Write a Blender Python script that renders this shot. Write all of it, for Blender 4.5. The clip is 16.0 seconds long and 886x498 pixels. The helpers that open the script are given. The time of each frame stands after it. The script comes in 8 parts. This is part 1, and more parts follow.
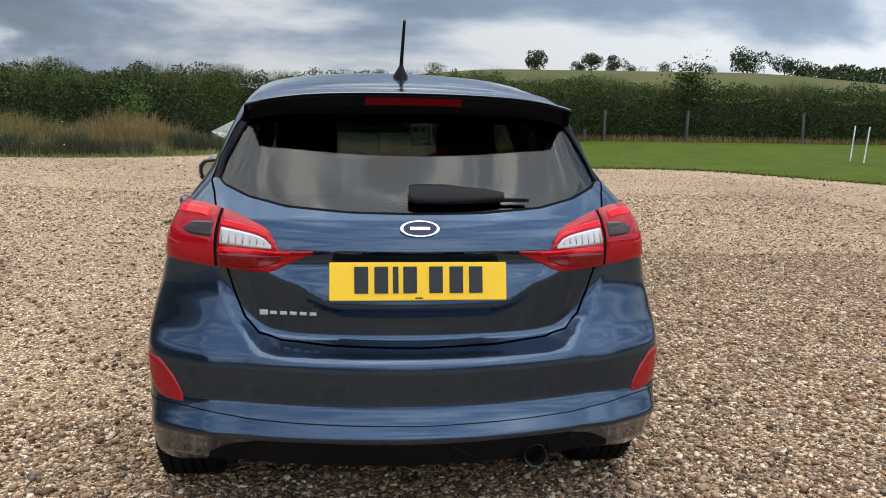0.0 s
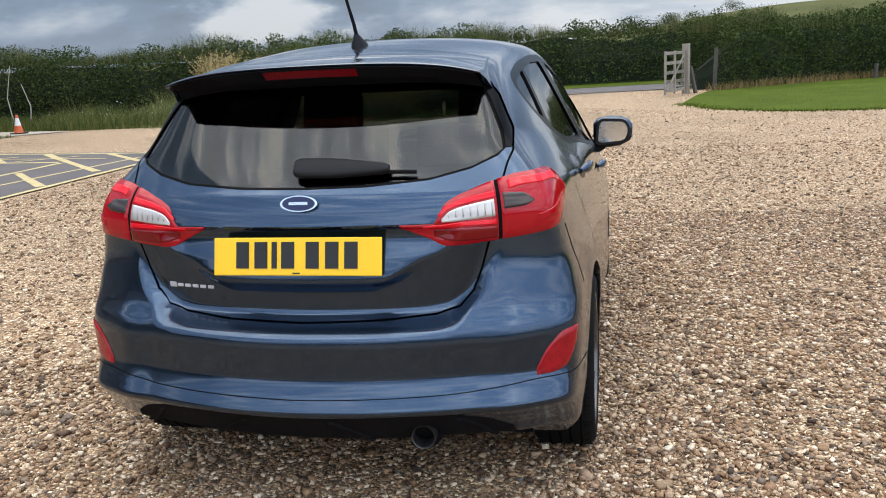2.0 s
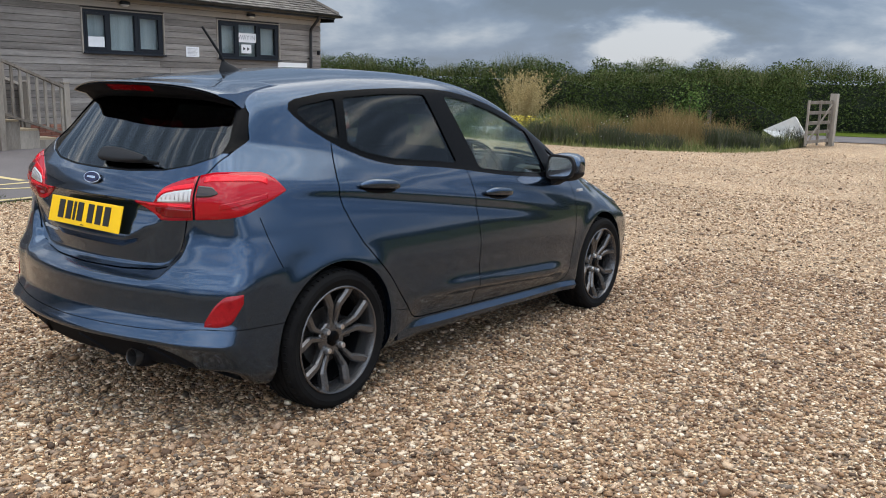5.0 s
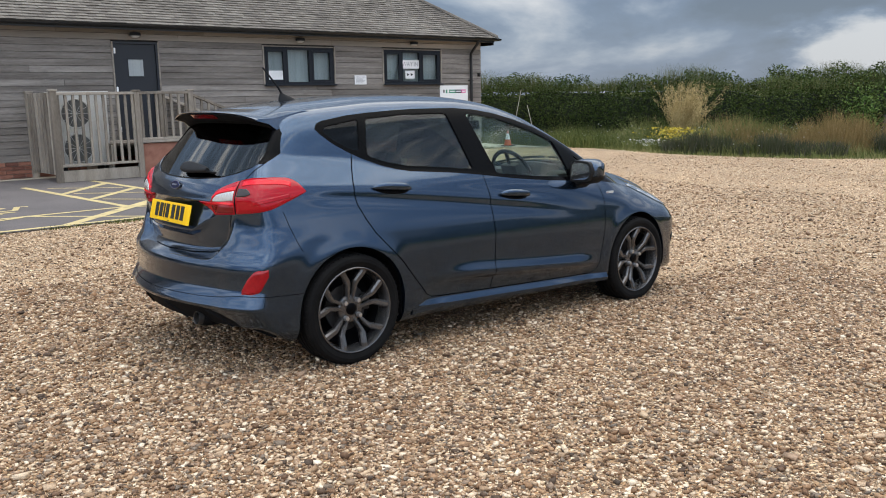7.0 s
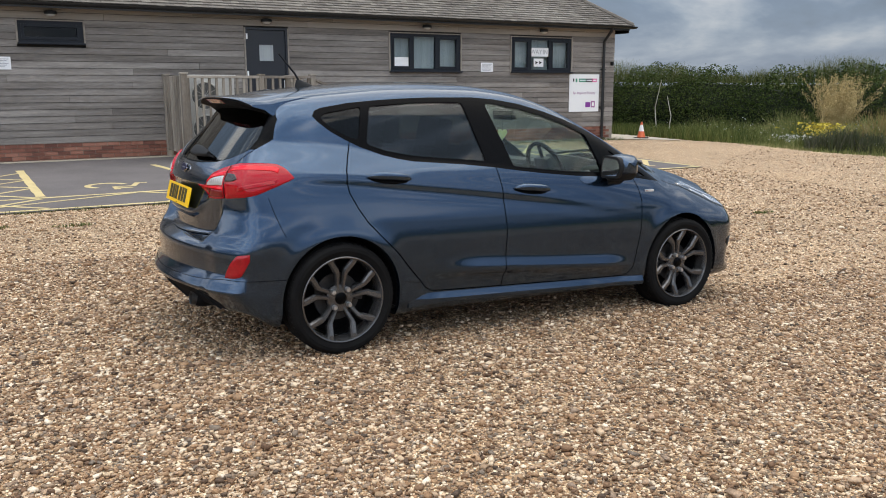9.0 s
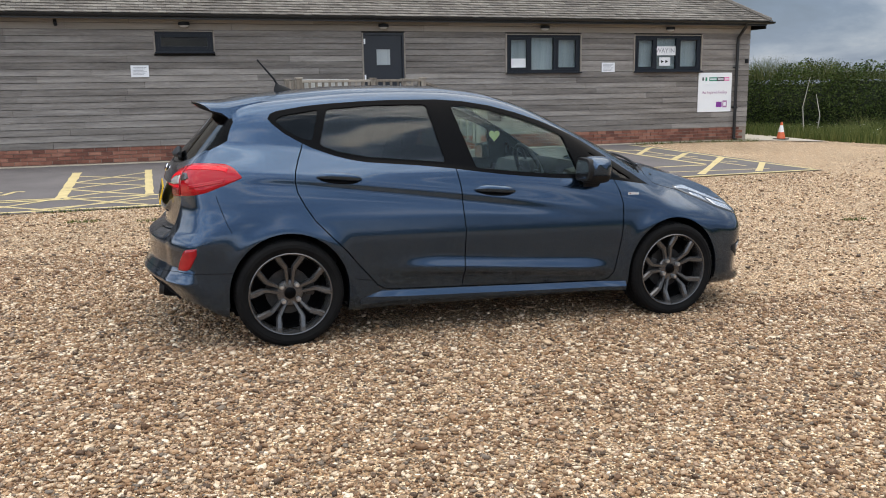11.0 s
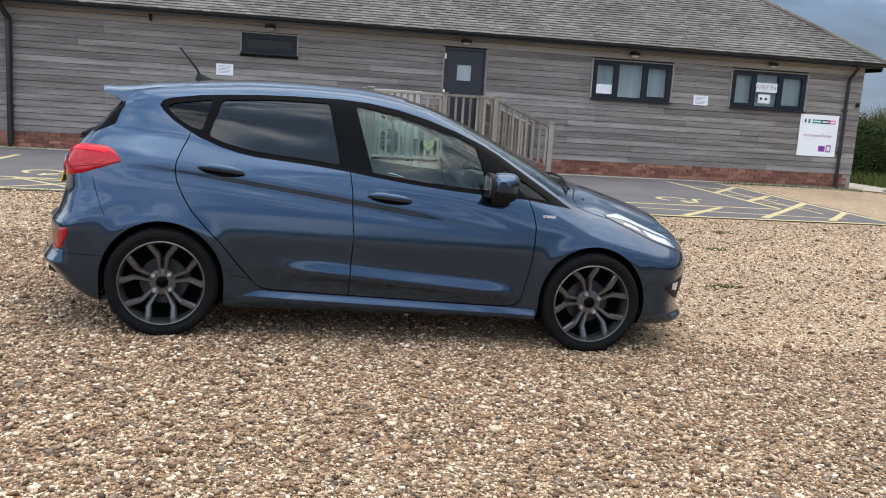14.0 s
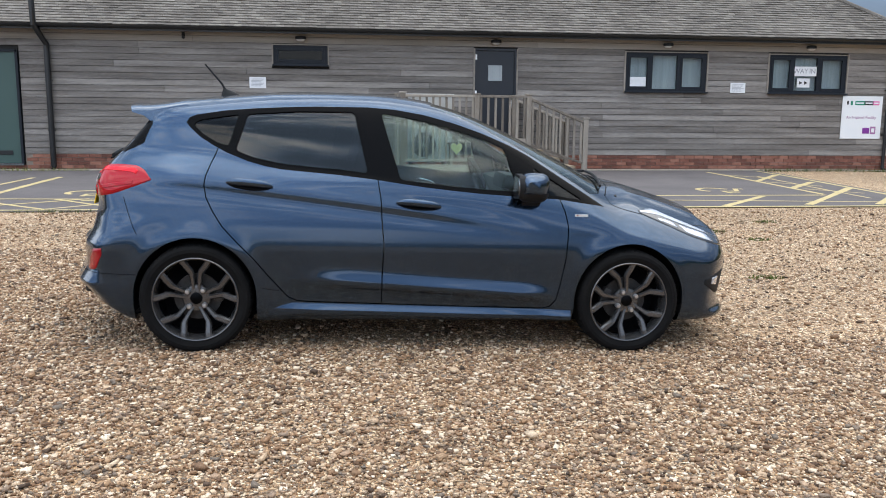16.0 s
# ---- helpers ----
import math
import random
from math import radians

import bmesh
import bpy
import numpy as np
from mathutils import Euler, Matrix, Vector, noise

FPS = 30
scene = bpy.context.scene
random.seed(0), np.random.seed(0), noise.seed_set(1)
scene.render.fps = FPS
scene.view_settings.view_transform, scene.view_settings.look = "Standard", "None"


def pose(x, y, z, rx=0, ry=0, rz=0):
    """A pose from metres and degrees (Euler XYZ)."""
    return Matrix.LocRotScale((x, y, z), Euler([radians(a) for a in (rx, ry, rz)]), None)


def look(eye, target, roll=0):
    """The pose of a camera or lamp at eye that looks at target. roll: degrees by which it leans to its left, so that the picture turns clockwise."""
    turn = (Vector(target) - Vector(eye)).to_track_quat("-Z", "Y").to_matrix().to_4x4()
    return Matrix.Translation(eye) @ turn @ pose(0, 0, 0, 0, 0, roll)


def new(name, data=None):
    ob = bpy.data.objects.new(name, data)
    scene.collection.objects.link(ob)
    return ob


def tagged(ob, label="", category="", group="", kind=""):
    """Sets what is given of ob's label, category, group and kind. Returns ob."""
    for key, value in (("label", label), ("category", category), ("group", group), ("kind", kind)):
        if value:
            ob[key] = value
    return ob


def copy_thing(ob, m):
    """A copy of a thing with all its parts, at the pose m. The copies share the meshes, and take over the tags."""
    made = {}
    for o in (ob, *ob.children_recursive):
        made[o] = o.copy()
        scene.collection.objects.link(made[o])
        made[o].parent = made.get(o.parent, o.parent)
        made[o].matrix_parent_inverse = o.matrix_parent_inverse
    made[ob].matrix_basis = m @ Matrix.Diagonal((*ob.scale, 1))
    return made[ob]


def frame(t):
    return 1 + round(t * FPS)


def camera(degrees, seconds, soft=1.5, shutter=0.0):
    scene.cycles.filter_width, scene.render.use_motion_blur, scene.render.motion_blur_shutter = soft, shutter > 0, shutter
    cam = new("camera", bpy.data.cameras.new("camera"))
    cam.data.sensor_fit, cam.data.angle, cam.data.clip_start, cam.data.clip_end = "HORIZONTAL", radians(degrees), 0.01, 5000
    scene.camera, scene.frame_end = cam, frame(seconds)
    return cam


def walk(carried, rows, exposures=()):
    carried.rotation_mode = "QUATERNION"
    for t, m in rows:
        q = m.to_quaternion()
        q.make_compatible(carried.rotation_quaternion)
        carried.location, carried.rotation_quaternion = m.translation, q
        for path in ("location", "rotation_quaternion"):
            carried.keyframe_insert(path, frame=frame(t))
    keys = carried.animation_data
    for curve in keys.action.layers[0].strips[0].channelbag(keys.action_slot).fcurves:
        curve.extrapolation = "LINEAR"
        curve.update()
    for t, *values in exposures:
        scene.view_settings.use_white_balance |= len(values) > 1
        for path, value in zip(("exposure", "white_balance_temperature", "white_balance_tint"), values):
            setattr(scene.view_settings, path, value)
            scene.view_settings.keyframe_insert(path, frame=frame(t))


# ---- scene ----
cam = camera(55.0, 16.0, soft=1.0)
PATH = [
    (0, (-0.256, -3.062, 1.372), (0.006, -1.111, 1.021), 1.3),
    (0.5, (-0.121, -3.056, 1.379), (0.088, -1.099, 1.025), 0.8),
    (1, (0.226, -3.06, 1.4), (0.264, -1.098, 1.014), -0.0),
    (1.5, (0.539, -2.951, 1.374), (0.39, -1.006, 0.932), -2.1),
    (2, (0.938, -2.923, 1.4), (0.522, -1.019, 0.951), -3.0),
    (2.5, (1.373, -2.91, 1.424), (0.8, -1.043, 0.993), -2.9),
    (3, (1.731, -2.724, 1.419), (1.085, -0.88, 0.989), -1.4),
    (3.2, (1.91, -2.691, 1.446), (1.212, -0.868, 1.01), -1.1),
    (5.5, (3.665, -2.541, 1.409), (2.339, -1.089, 1.042), 0.5),
    (6, (4.082, -2.527, 1.422), (2.628, -1.2, 1.067), -1.0),
    (6.5, (4.372, -2.559, 1.419), (2.912, -1.232, 1.088), -1.1),
    (7, (4.568, -2.53, 1.429), (3.066, -1.256, 1.081), -1.2),
    (7.5, (4.811, -2.351, 1.436), (3.241, -1.161, 1.09), -1.8),
    (8, (4.855, -2.171, 1.424), (3.263, -1.011, 1.08), -2.2),
    (8.5, (4.891, -1.981, 1.426), (3.244, -0.906, 1.061), -1.2),
    (10.8, (5.463, -0.75, 1.419), (3.609, -0.092, 1.06), -0.6),
    (11, (5.523, -0.659, 1.418), (3.659, -0.035, 1.054), -0.9),
    (11.5, (5.504, -0.424, 1.403), (3.615, 0.142, 1.067), -0.2),
    (12, (5.555, -0.188, 1.404), (3.647, 0.318, 1.08), 0.1),
    (12.5, (5.67, 0.093, 1.398), (3.751, 0.549, 1.067), -0.0),
    (13, (5.64, 0.335, 1.365), (3.716, 0.771, 1.039), 1.5),
    (13.5, (5.578, 0.548, 1.37), (3.647, 0.958, 1.05), 3.7),
    (14, (5.619, 0.733, 1.344), (3.674, 1.074, 1.023), 3.5),
    (14.5, (5.596, 0.77, 1.349), (3.645, 1.05, 1.014), 1.5),
    (15, (5.581, 0.787, 1.356), (3.622, 1.018, 1.026), 0.4),
    (15.5, (5.575, 0.797, 1.353), (3.615, 1.027, 1.029), 0.2),
    (16, (5.579, 0.799, 1.354), (3.62, 1.043, 1.034), 0.5),
]
EXPOSURES = [(0, 0.40, 6500, 10), (1.2, 0.42, 6480, 10), (2.2, 0.62, 6400, 10), (3.2, 0.61, 6400, 10), (5.3, 0.51, 6450, 10), (6.5, 0.52, 6500, 10), (8.7, 0.50, 6700, 10), (11, 0.55, 6700, 10), (11.5, 0.59, 6450, 10), (16, 0.63, 6280, 10)]
walk(cam, [(t, look(eye, target, roll)) for t, eye, target, roll in PATH], EXPOSURES)

# ---- terrain: the car park falls gently towards the gate, and rises to the hall ----
def step01(a, b, v):
    t = np.clip((np.asarray(v, float) - a) / (b - a), 0, 1)
    return t * t * (3 - 2 * t)


def ground_z(x, y):
    x, y = np.asarray(x, float), np.asarray(y, float)
    lot = 0.007 - 0.0248 * np.clip(y, -3.0, 3.9)
    lot = lot * step01(-9, -1.5, y) + 0.03 * (1 - step01(-9, -1.5, y))
    hall = 0.09 * step01(-6.0, -12.5, x)
    w = step01(-2.5, -6.5, x) * (1 - step01(12, 18, y))
    z = lot * (1 - w) + hall * w
    far = np.hypot(x, y)
    away = x * 0.35 + y * 0.94
    turn = np.degrees(np.arctan2(x, np.maximum(y, 1e-3)))
    swell = 0.30 + 0.70 * step01(-6, 12, turn) - 0.35 * step01(26, 40, turn)
    rise = 9.5 * step01(45, 250, away) * swell * (1 - 0.5 * step01(300, 900, away))
    return z + rise


def gz(x, y):
    return float(ground_z(x, y))


# ---- daylight: a broken, mostly grey sky with a veiled sun over the hall's side ----
SUN_FROM = Vector((-0.06, 0.30, 0.95)).normalized()
world = bpy.data.worlds.new("cloudy_sky")
scene.world = world
world.use_nodes = True
wn, wl = world.node_tree.nodes, world.node_tree.links
wn.clear()


def wnode(kind, **kw):
    n = wn.new(kind)
    for k, v in kw.items():
        n.inputs[k].default_value = v
    return n


out = wn.new("ShaderNodeOutputWorld")
bg = wn.new("ShaderNodeBackground")
bg.inputs["Strength"].default_value = 0.10
sky = wn.new("ShaderNodeTexSky")
sky.sky_type = "NISHITA"
sky.sun_disc = False
sky.sun_elevation = math.asin(SUN_FROM.z)
sky.sun_rotation = math.atan2(SUN_FROM.x, SUN_FROM.y)
coord = wn.new("ShaderNodeTexCoord")
sep = wn.new("ShaderNodeSeparateXYZ")
wl.new(coord.outputs["Generated"], sep.inputs[0])
zz = wn.new("ShaderNodeMath")
zz.operation = "MAXIMUM"
zz.inputs[1].default_value = 0.0
wl.new(sep.outputs["Z"], zz.inputs[0])
comb = wn.new("ShaderNodeMapping")
comb.inputs["Scale"].default_value = (1.0, 1.0, 3.4)
comb.inputs["Location"].default_value = (3.1, 0.7, 1.9)
wl.new(coord.outputs["Generated"], comb.inputs[0])
big = wnode("ShaderNodeTexNoise", Scale=2.2, Detail=10.0, Roughness=0.54, Distortion=0.30)
close = wn.new("ShaderNodeMapRange")
close.inputs["From Min"].default_value, close.inputs["From Max"].default_value = 0.25, 1.0
close.inputs["To Min"].default_value, close.inputs["To Max"].default_value = 1.0, 2.6
wl.new(zz.outputs[0], close.inputs["Value"])
finer = wn.new("ShaderNodeVectorMath")
finer.operation = "SCALE"
wl.new(comb.outputs[0], finer.inputs[0])
wl.new(close.outputs[0], finer.inputs["Scale"])
wl.new(finer.outputs[0], big.inputs["Vector"])
ramp = wn.new("ShaderNodeValToRGB")
cr = ramp.color_ramp
cr.elements[0].position, cr.elements[0].color = 0.41, (1.2, 1.65, 2.35, 1)
cr.elements[1].position, cr.elements[1].color = 0.60, (7.4, 7.6, 7.9, 1)
e = cr.elements.new(0.48)
e.color = (1.8, 2.5, 3.7, 1)
e = cr.elements.new(0.52)
e.color = (3.2, 3.9, 5.0, 1)
bank = wn.new("ShaderNodeMapRange")
bank.interpolation_type = "SMOOTHSTEP"
bank.inputs["From Min"].default_value, bank.inputs["From Max"].default_value = 0.03, 0.10
bank.inputs["To Min"].default_value, bank.inputs["To Max"].default_value = 0.038, -0.04
wl.new(zz.outputs[0], bank.inputs["Value"])
shade = wn.new("ShaderNodeMath")
wl.new(big.outputs["Fac"], shade.inputs[0])
wl.new(bank.outputs[0], shade.inputs[1])
# one heap of sunlit cumulus low over the hedge
spot = wn.new("ShaderNodeVectorMath")
spot.operation = "MULTIPLY"
spot.inputs[1].default_value = (1.0, 1.0, 2.4)
wl.new(coord.outputs["Generated"], spot.inputs[0])
reach = wn.new("ShaderNodeVectorMath")
reach.operation = "DISTANCE"
reach.inputs[1].default_value = (-0.40, 0.915, 0.10)
wl.new(spot.outputs[0], reach.inputs[0])
heap = wn.new("ShaderNodeMapRange")
heap.interpolation_type = "SMOOTHSTEP"
heap.inputs["From Min"].default_value, heap.inputs["From Max"].default_value = 0.14, 0.235
heap.inputs["To Min"].default_value, heap.inputs["To Max"].default_value = 0.17, 0.0
ragged = wnode("ShaderNodeTexNoise", Scale=9.0, Detail=6.0, Roughness=0.6)
wl.new(spot.outputs[0], ragged.inputs["Vector"])
edge_of = wn.new("ShaderNodeMath")
edge_of.operation = "MULTIPLY_ADD"
edge_of.inputs[1].default_value = 0.22
wl.new(ragged.outputs["Fac"], edge_of.inputs[0])
wl.new(reach.outputs["Value"], edge_of.inputs[2])
wl.new(edge_of.outputs[0], heap.inputs["Value"])
heaped = wn.new("ShaderNodeMath")
wl.new(shade.outputs[0], heaped.inputs[0])
wl.new(heap.outputs[0], heaped.inputs[1])
# cloud tone added across from the sun, unseen, for reflections in the tail
fronted = wn.new("ShaderNodeVectorMath")
fronted.operation = "DOT_PRODUCT"
fronted.inputs[1].default_value = (-0.52, 0.85, 0.0)
wl.new(coord.outputs["Generated"], fronted.inputs[0])
unseen_lift = wn.new("ShaderNodeMapRange")
unseen_lift.inputs["From Min"].default_value, unseen_lift.inputs["From Max"].default_value = -0.9, 0.1
unseen_lift.inputs["To Min"].default_value, unseen_lift.inputs["To Max"].default_value = 0.05, 0.0
wl.new(fronted.outputs["Value"], unseen_lift.inputs["Value"])
faced = wn.new("ShaderNodeMath")
wl.new(heaped.outputs[0], faced.inputs[0])
wl.new(unseen_lift.outputs[0], faced.inputs[1])
wl.new(faced.outputs[0], ramp.inputs[0])
cover = wn.new("ShaderNodeMix")
cover.data_type = "RGBA"
cover.inputs["Factor"].default_value = 0.86
wl.new(sky.outputs[0], cover.inputs["A"])
wl.new(ramp.outputs[0], cover.inputs["B"])
# a paler band of cloud low over the horizon
low = wn.new("ShaderNodeMapRange")
low.inputs["From Min"].default_value, low.inputs["From Max"].default_value = 0.0, 0.16
low.inputs["To Min"].default_value, low.inputs["To Max"].default_value = 0.3, 0.0
wl.new(zz.outputs[0], low.inputs["Value"])
pale = wn.new("ShaderNodeMix")
pale.data_type = "RGBA"
pale.inputs["B"].default_value = (4.3, 4.9, 5.7, 1)
wl.new(low.outputs[0], pale.inputs["Factor"])
wl.new(cover.outputs["Result"], pale.inputs["A"])
# a veiled sky is brightest overhead
zen = wn.new("ShaderNodeMapRange")
zen.inputs["From Min"].default_value, zen.inputs["From Max"].default_value = 0.10, 0.90
zen.inputs["To Min"].default_value, zen.inputs["To Max"].default_value = 1.0, 2.9
wl.new(zz.outputs[0], zen.inputs["Value"])
lift = wn.new("ShaderNodeVectorMath")
lift.operation = "SCALE"
# the cloud is thinner and warmer towards the sun
warm = wn.new("ShaderNodeMix")
warm.data_type, warm.blend_type = "RGBA", "MULTIPLY"
warm.inputs["B"].default_value = (1.04, 0.985, 0.89, 1)
up_high = wn.new("ShaderNodeMapRange")
up_high.inputs["From Min"].default_value, up_high.inputs["From Max"].default_value = 0.15, 0.60
wl.new(zz.outputs[0], up_high.inputs["Value"])
wl.new(up_high.outputs[0], warm.inputs["Factor"])
wl.new(pale.outputs["Result"], warm.inputs["A"])
wl.new(warm.outputs["Result"], lift.inputs[0])
wl.new(zen.outputs[0], lift.inputs["Scale"])
# sky across from the sun, out of view, is raised to light hall and car; clouds before it show their grey undersides
facing = wn.new("ShaderNodeVectorMath")
facing.operation = "DOT_PRODUCT"
facing.inputs[1].default_value = (-0.22, 0.36, 0.0)
wl.new(coord.outputs["Generated"], facing.inputs[0])
lit = wn.new("ShaderNodeMapRange")
lit.inputs["From Min"].default_value, lit.inputs["From Max"].default_value = -0.56, 0.56
lit.inputs["To Min"].default_value, lit.inputs["To Max"].default_value = 2.1, 0.47
wl.new(facing.outputs["Value"], lit.inputs["Value"])
round_sky = wn.new("ShaderNodeVectorMath")
round_sky.operation = "SCALE"
wl.new(lift.outputs[0], round_sky.inputs[0])
wl.new(lit.outputs[0], round_sky.inputs["Scale"])
wl.new(round_sky.outputs[0], bg.inputs["Color"])
wl.new(bg.outputs[0], out.inputs[0])

sun = new("sun", bpy.data.lights.new("sun", "SUN"))
sun.data.energy, sun.data.angle, sun.data.color = 1.6, radians(80), (1.0, 0.92, 0.79)
sun.matrix_world = look(SUN_FROM * 100, (0, 0, 0))


# ---- materials ----
def material(name, color=(0.5, 0.5, 0.5), rough=0.5, metal=0.0, **inputs):
    m = bpy.data.materials.new(name)
    m.use_nodes = True
    b = m.node_tree.nodes["Principled BSDF"]
    b.inputs["Base Color"].default_value = (*color, 1)
    b.inputs["Roughness"].default_value = rough
    b.inputs["Metallic"].default_value = metal
    for k, v in inputs.items():
        b.inputs[k.replace("_", " ")].default_value = v
    return m


def nodes_of(m):
    return m.node_tree.nodes, m.node_tree.links, m.node_tree.nodes["Principled BSDF"]


def ramp_node(n, stops):
    r = n.new("ShaderNodeValToRGB")
    el = r.color_ramp.elements
    while len(el) < len(stops):
        el.new(0.5)
    for q, (p, c) in zip(el, stops):
        q.position, q.color = p, (*c, 1)
    return r


def noise_node(n, l, scale, detail=4.0, rough=0.55, space=None, stretch=None):
    t = n.new("ShaderNodeTexNoise")
    t.inputs["Scale"].default_value, t.inputs["Detail"].default_value, t.inputs["Roughness"].default_value = scale, detail, rough
    if space == "world":
        src = n.new("ShaderNodeNewGeometry").outputs["Position"]
    else:
        src = n.new("ShaderNodeTexCoord").outputs["Object"]
    if stretch:
        mp = n.new("ShaderNodeMapping")
        mp.inputs["Scale"].default_value = stretch
        l.new(src, mp.inputs[0])
        src = mp.outputs[0]
    l.new(src, t.inputs["Vector"])
    return t


def mottled(name, stops, scale=6.0, rough=0.7, metal=0.0, bump=0.2, fine=60.0, stretch=None, rand=0.0, island=False, dist=0.01, space=None):
    """Colour from two scales of noise, with fine relief; rand: how far each piece's tone is shifted."""
    m = material(name, stops[0][1], rough, metal)
    n, l, b = nodes_of(m)
    big = noise_node(n, l, scale, 5, 0.6, space, stretch)
    small = noise_node(n, l, fine, 3, 0.6, space, stretch)
    mix = n.new("ShaderNodeMath")
    mix.operation = "MULTIPLY_ADD"
    mix.inputs[1].default_value = 0.35
    l.new(small.outputs["Fac"], mix.inputs[0])
    sc = n.new("ShaderNodeMath")
    sc.operation = "MULTIPLY"
    sc.inputs[1].default_value = 0.65
    l.new(big.outputs["Fac"], sc.inputs[0])
    l.new(sc.outputs[0], mix.inputs[2])
    val = mix.outputs[0]
    if rand:
        if island:
            g = n.new("ShaderNodeNewGeometry")
            r = g.outputs["Random Per Island"]
        else:
            g = n.new("ShaderNodeObjectInfo")
            r = g.outputs["Random"]
        sh = n.new("ShaderNodeMath")
        sh.operation = "MULTIPLY_ADD"
        sh.inputs[1].default_value = rand
        l.new(r, sh.inputs[0])
        ad = n.new("ShaderNodeMath")
        ad.operation = "ADD"
        ad.inputs[1].default_value = -rand / 2
        l.new(val, ad.inputs[0])
        l.new(ad.outputs[0], sh.inputs[2])
        val = sh.outputs[0]
    rp = ramp_node(n, stops)
    l.new(val, rp.inputs[0])
    l.new(rp.outputs[0], b.inputs["Base Color"])
    if bump:
        bp = n.new("ShaderNodeBump")
        bp.inputs["Strength"].default_value, bp.inputs["Distance"].default_value = bump, dist
        l.new(small.outputs["Fac"], bp.inputs["Height"])
        l.new(bp.outputs[0], b.inputs["Normal"])
    return m


# car paint: dark slate-blue metallic under clear coat, with a little road dust
M_PAINT = material("blue_metallic_paint", (0.03, 0.06, 0.11), 0.20, 0.92, Coat_Weight=0.65, Coat_Roughness=0.025, Coat_IOR=1.5)
n, l, b = nodes_of(M_PAINT)
fl = noise_node(n, l, 900, 1)
rp = ramp_node(n, [(0.35, (0.022, 0.043, 0.077)), (0.7, (0.042, 0.072, 0.121))])
l.new(fl.outputs["Fac"], rp.inputs[0])
l.new(rp.outputs[0], b.inputs["Base Color"])
ds = noise_node(n, l, 9, 5)
dr = n.new("ShaderNodeMapRange")
dr.inputs["From Min"].default_value, dr.inputs["From Max"].default_value = 0.35, 0.75
dr.inputs["To Min"].default_value, dr.inputs["To Max"].default_value = 0.04, 0.085
l.new(ds.outputs["Fac"], dr.inputs["Value"])
l.new(dr.outputs[0], b.inputs["Coat Roughness"])
M_BLACK = material("gloss_black_trim", (0.002, 0.002, 0.0024), 0.25, Specular_IOR_Level=0.06)
M_SATIN = mottled("satin_black_plastic", [(0.3, (0.009, 0.009, 0.010)), (0.8, (0.017, 0.017, 0.018))], 8, 0.6, bump=0.05, fine=300)
nodes_of(M_SATIN)[2].inputs["Specular IOR Level"].default_value = 0.2
M_RUBBER = mottled("tyre_rubber", [(0.3, (0.004, 0.004, 0.0045)), (0.8, (0.012, 0.0115, 0.011))], 12, 0.8, bump=0.1, fine=200)
nodes_of(M_RUBBER)[2].inputs["Specular IOR Level"].default_value = 0.1
M_CHROME = material("chrome", (0.75, 0.76, 0.78), 0.12, 1.0)
M_STEEL = mottled("brushed_steel", [(0.3, (0.14, 0.14, 0.145)), (0.8, (0.26, 0.26, 0.27))], 20, 0.35, 1.0, bump=0.05)
M_RIM = mottled("grey_alloy", [(0.3, (0.095, 0.093, 0.094)), (0.8, (0.150, 0.147, 0.148))], 15, 0.26, 0.75, bump=0.02, fine=400)
M_DISC = mottled("dark_disc_steel", [(0.3, (0.035, 0.034, 0.034)), (0.8, (0.075, 0.072, 0.070))], 15, 0.5, 0.6, bump=0.05)
M_NUT = material("wheel_nut_steel", (0.55, 0.55, 0.56), 0.3, 0.9)
# near-black: shade in hollows, gaps and behind the spokes is put into the colour
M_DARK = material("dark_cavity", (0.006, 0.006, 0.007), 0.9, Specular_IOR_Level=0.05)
M_RED = material("red_lamp_lens", (0.36, 0.003, 0.009), 0.3, Specular_IOR_Level=0.0, Coat_Weight=0.8, Coat_Roughness=0.03)
M_RED2 = material("deep_red_lens", (0.16, 0.002, 0.004), 0.3, Specular_IOR_Level=0.0, Coat_Weight=0.8, Coat_Roughness=0.03)
M_RED3 = material("bright_red_lens", (0.72, 0.006, 0.016), 0.3, Specular_IOR_Level=0.0, Coat_Weight=0.8, Coat_Roughness=0.03)
M_CLEAR = material("clear_lamp_lens", (0.50, 0.47, 0.45), 0.25, 0.2, Coat_Weight=1.0)
M_RIB = material("lamp_rib", (0.34, 0.31, 0.30), 0.3, 0.2)
M_HEAD = material("smoked_head_lamp", (0.035, 0.036, 0.040), 0.2, 0.2, Coat_Weight=1.0)
M_BOWL = material("head_lamp_reflector", (0.62, 0.64, 0.68), 0.22, 0.6, Coat_Weight=1.0)
M_APRON = mottled("matt_black_plastic", [(0.3, (0.006, 0.006, 0.007)), (0.8, (0.012, 0.012, 0.013))], 8, 0.75, bump=0.05, fine=300)
nodes_of(M_APRON)[2].inputs["Specular IOR Level"].default_value = 0.05
M_SMOKE = material("smoked_lamp_lens", (0.030, 0.020, 0.018), 0.25, 0.0, Specular_IOR_Level=0.2, Coat_Weight=0.5)
M_REFLECT = mottled("red_reflector", [(0.3, (0.20, 0.003, 0.007)), (0.7, (0.36, 0.006, 0.012))], 30, 0.2, bump=0.15, fine=150)
nodes_of(M_REFLECT)[2].inputs["Specular IOR Level"].default_value = 0.1
nodes_of(M_REFLECT)[2].inputs["Coat Weight"].default_value = 0.6
M_YELLOW = material("plate_yellow", (0.90, 0.54, 0.004), 0.35)
M_SILVER = material("silver_badge", (0.62, 0.63, 0.65), 0.35, 0.4)
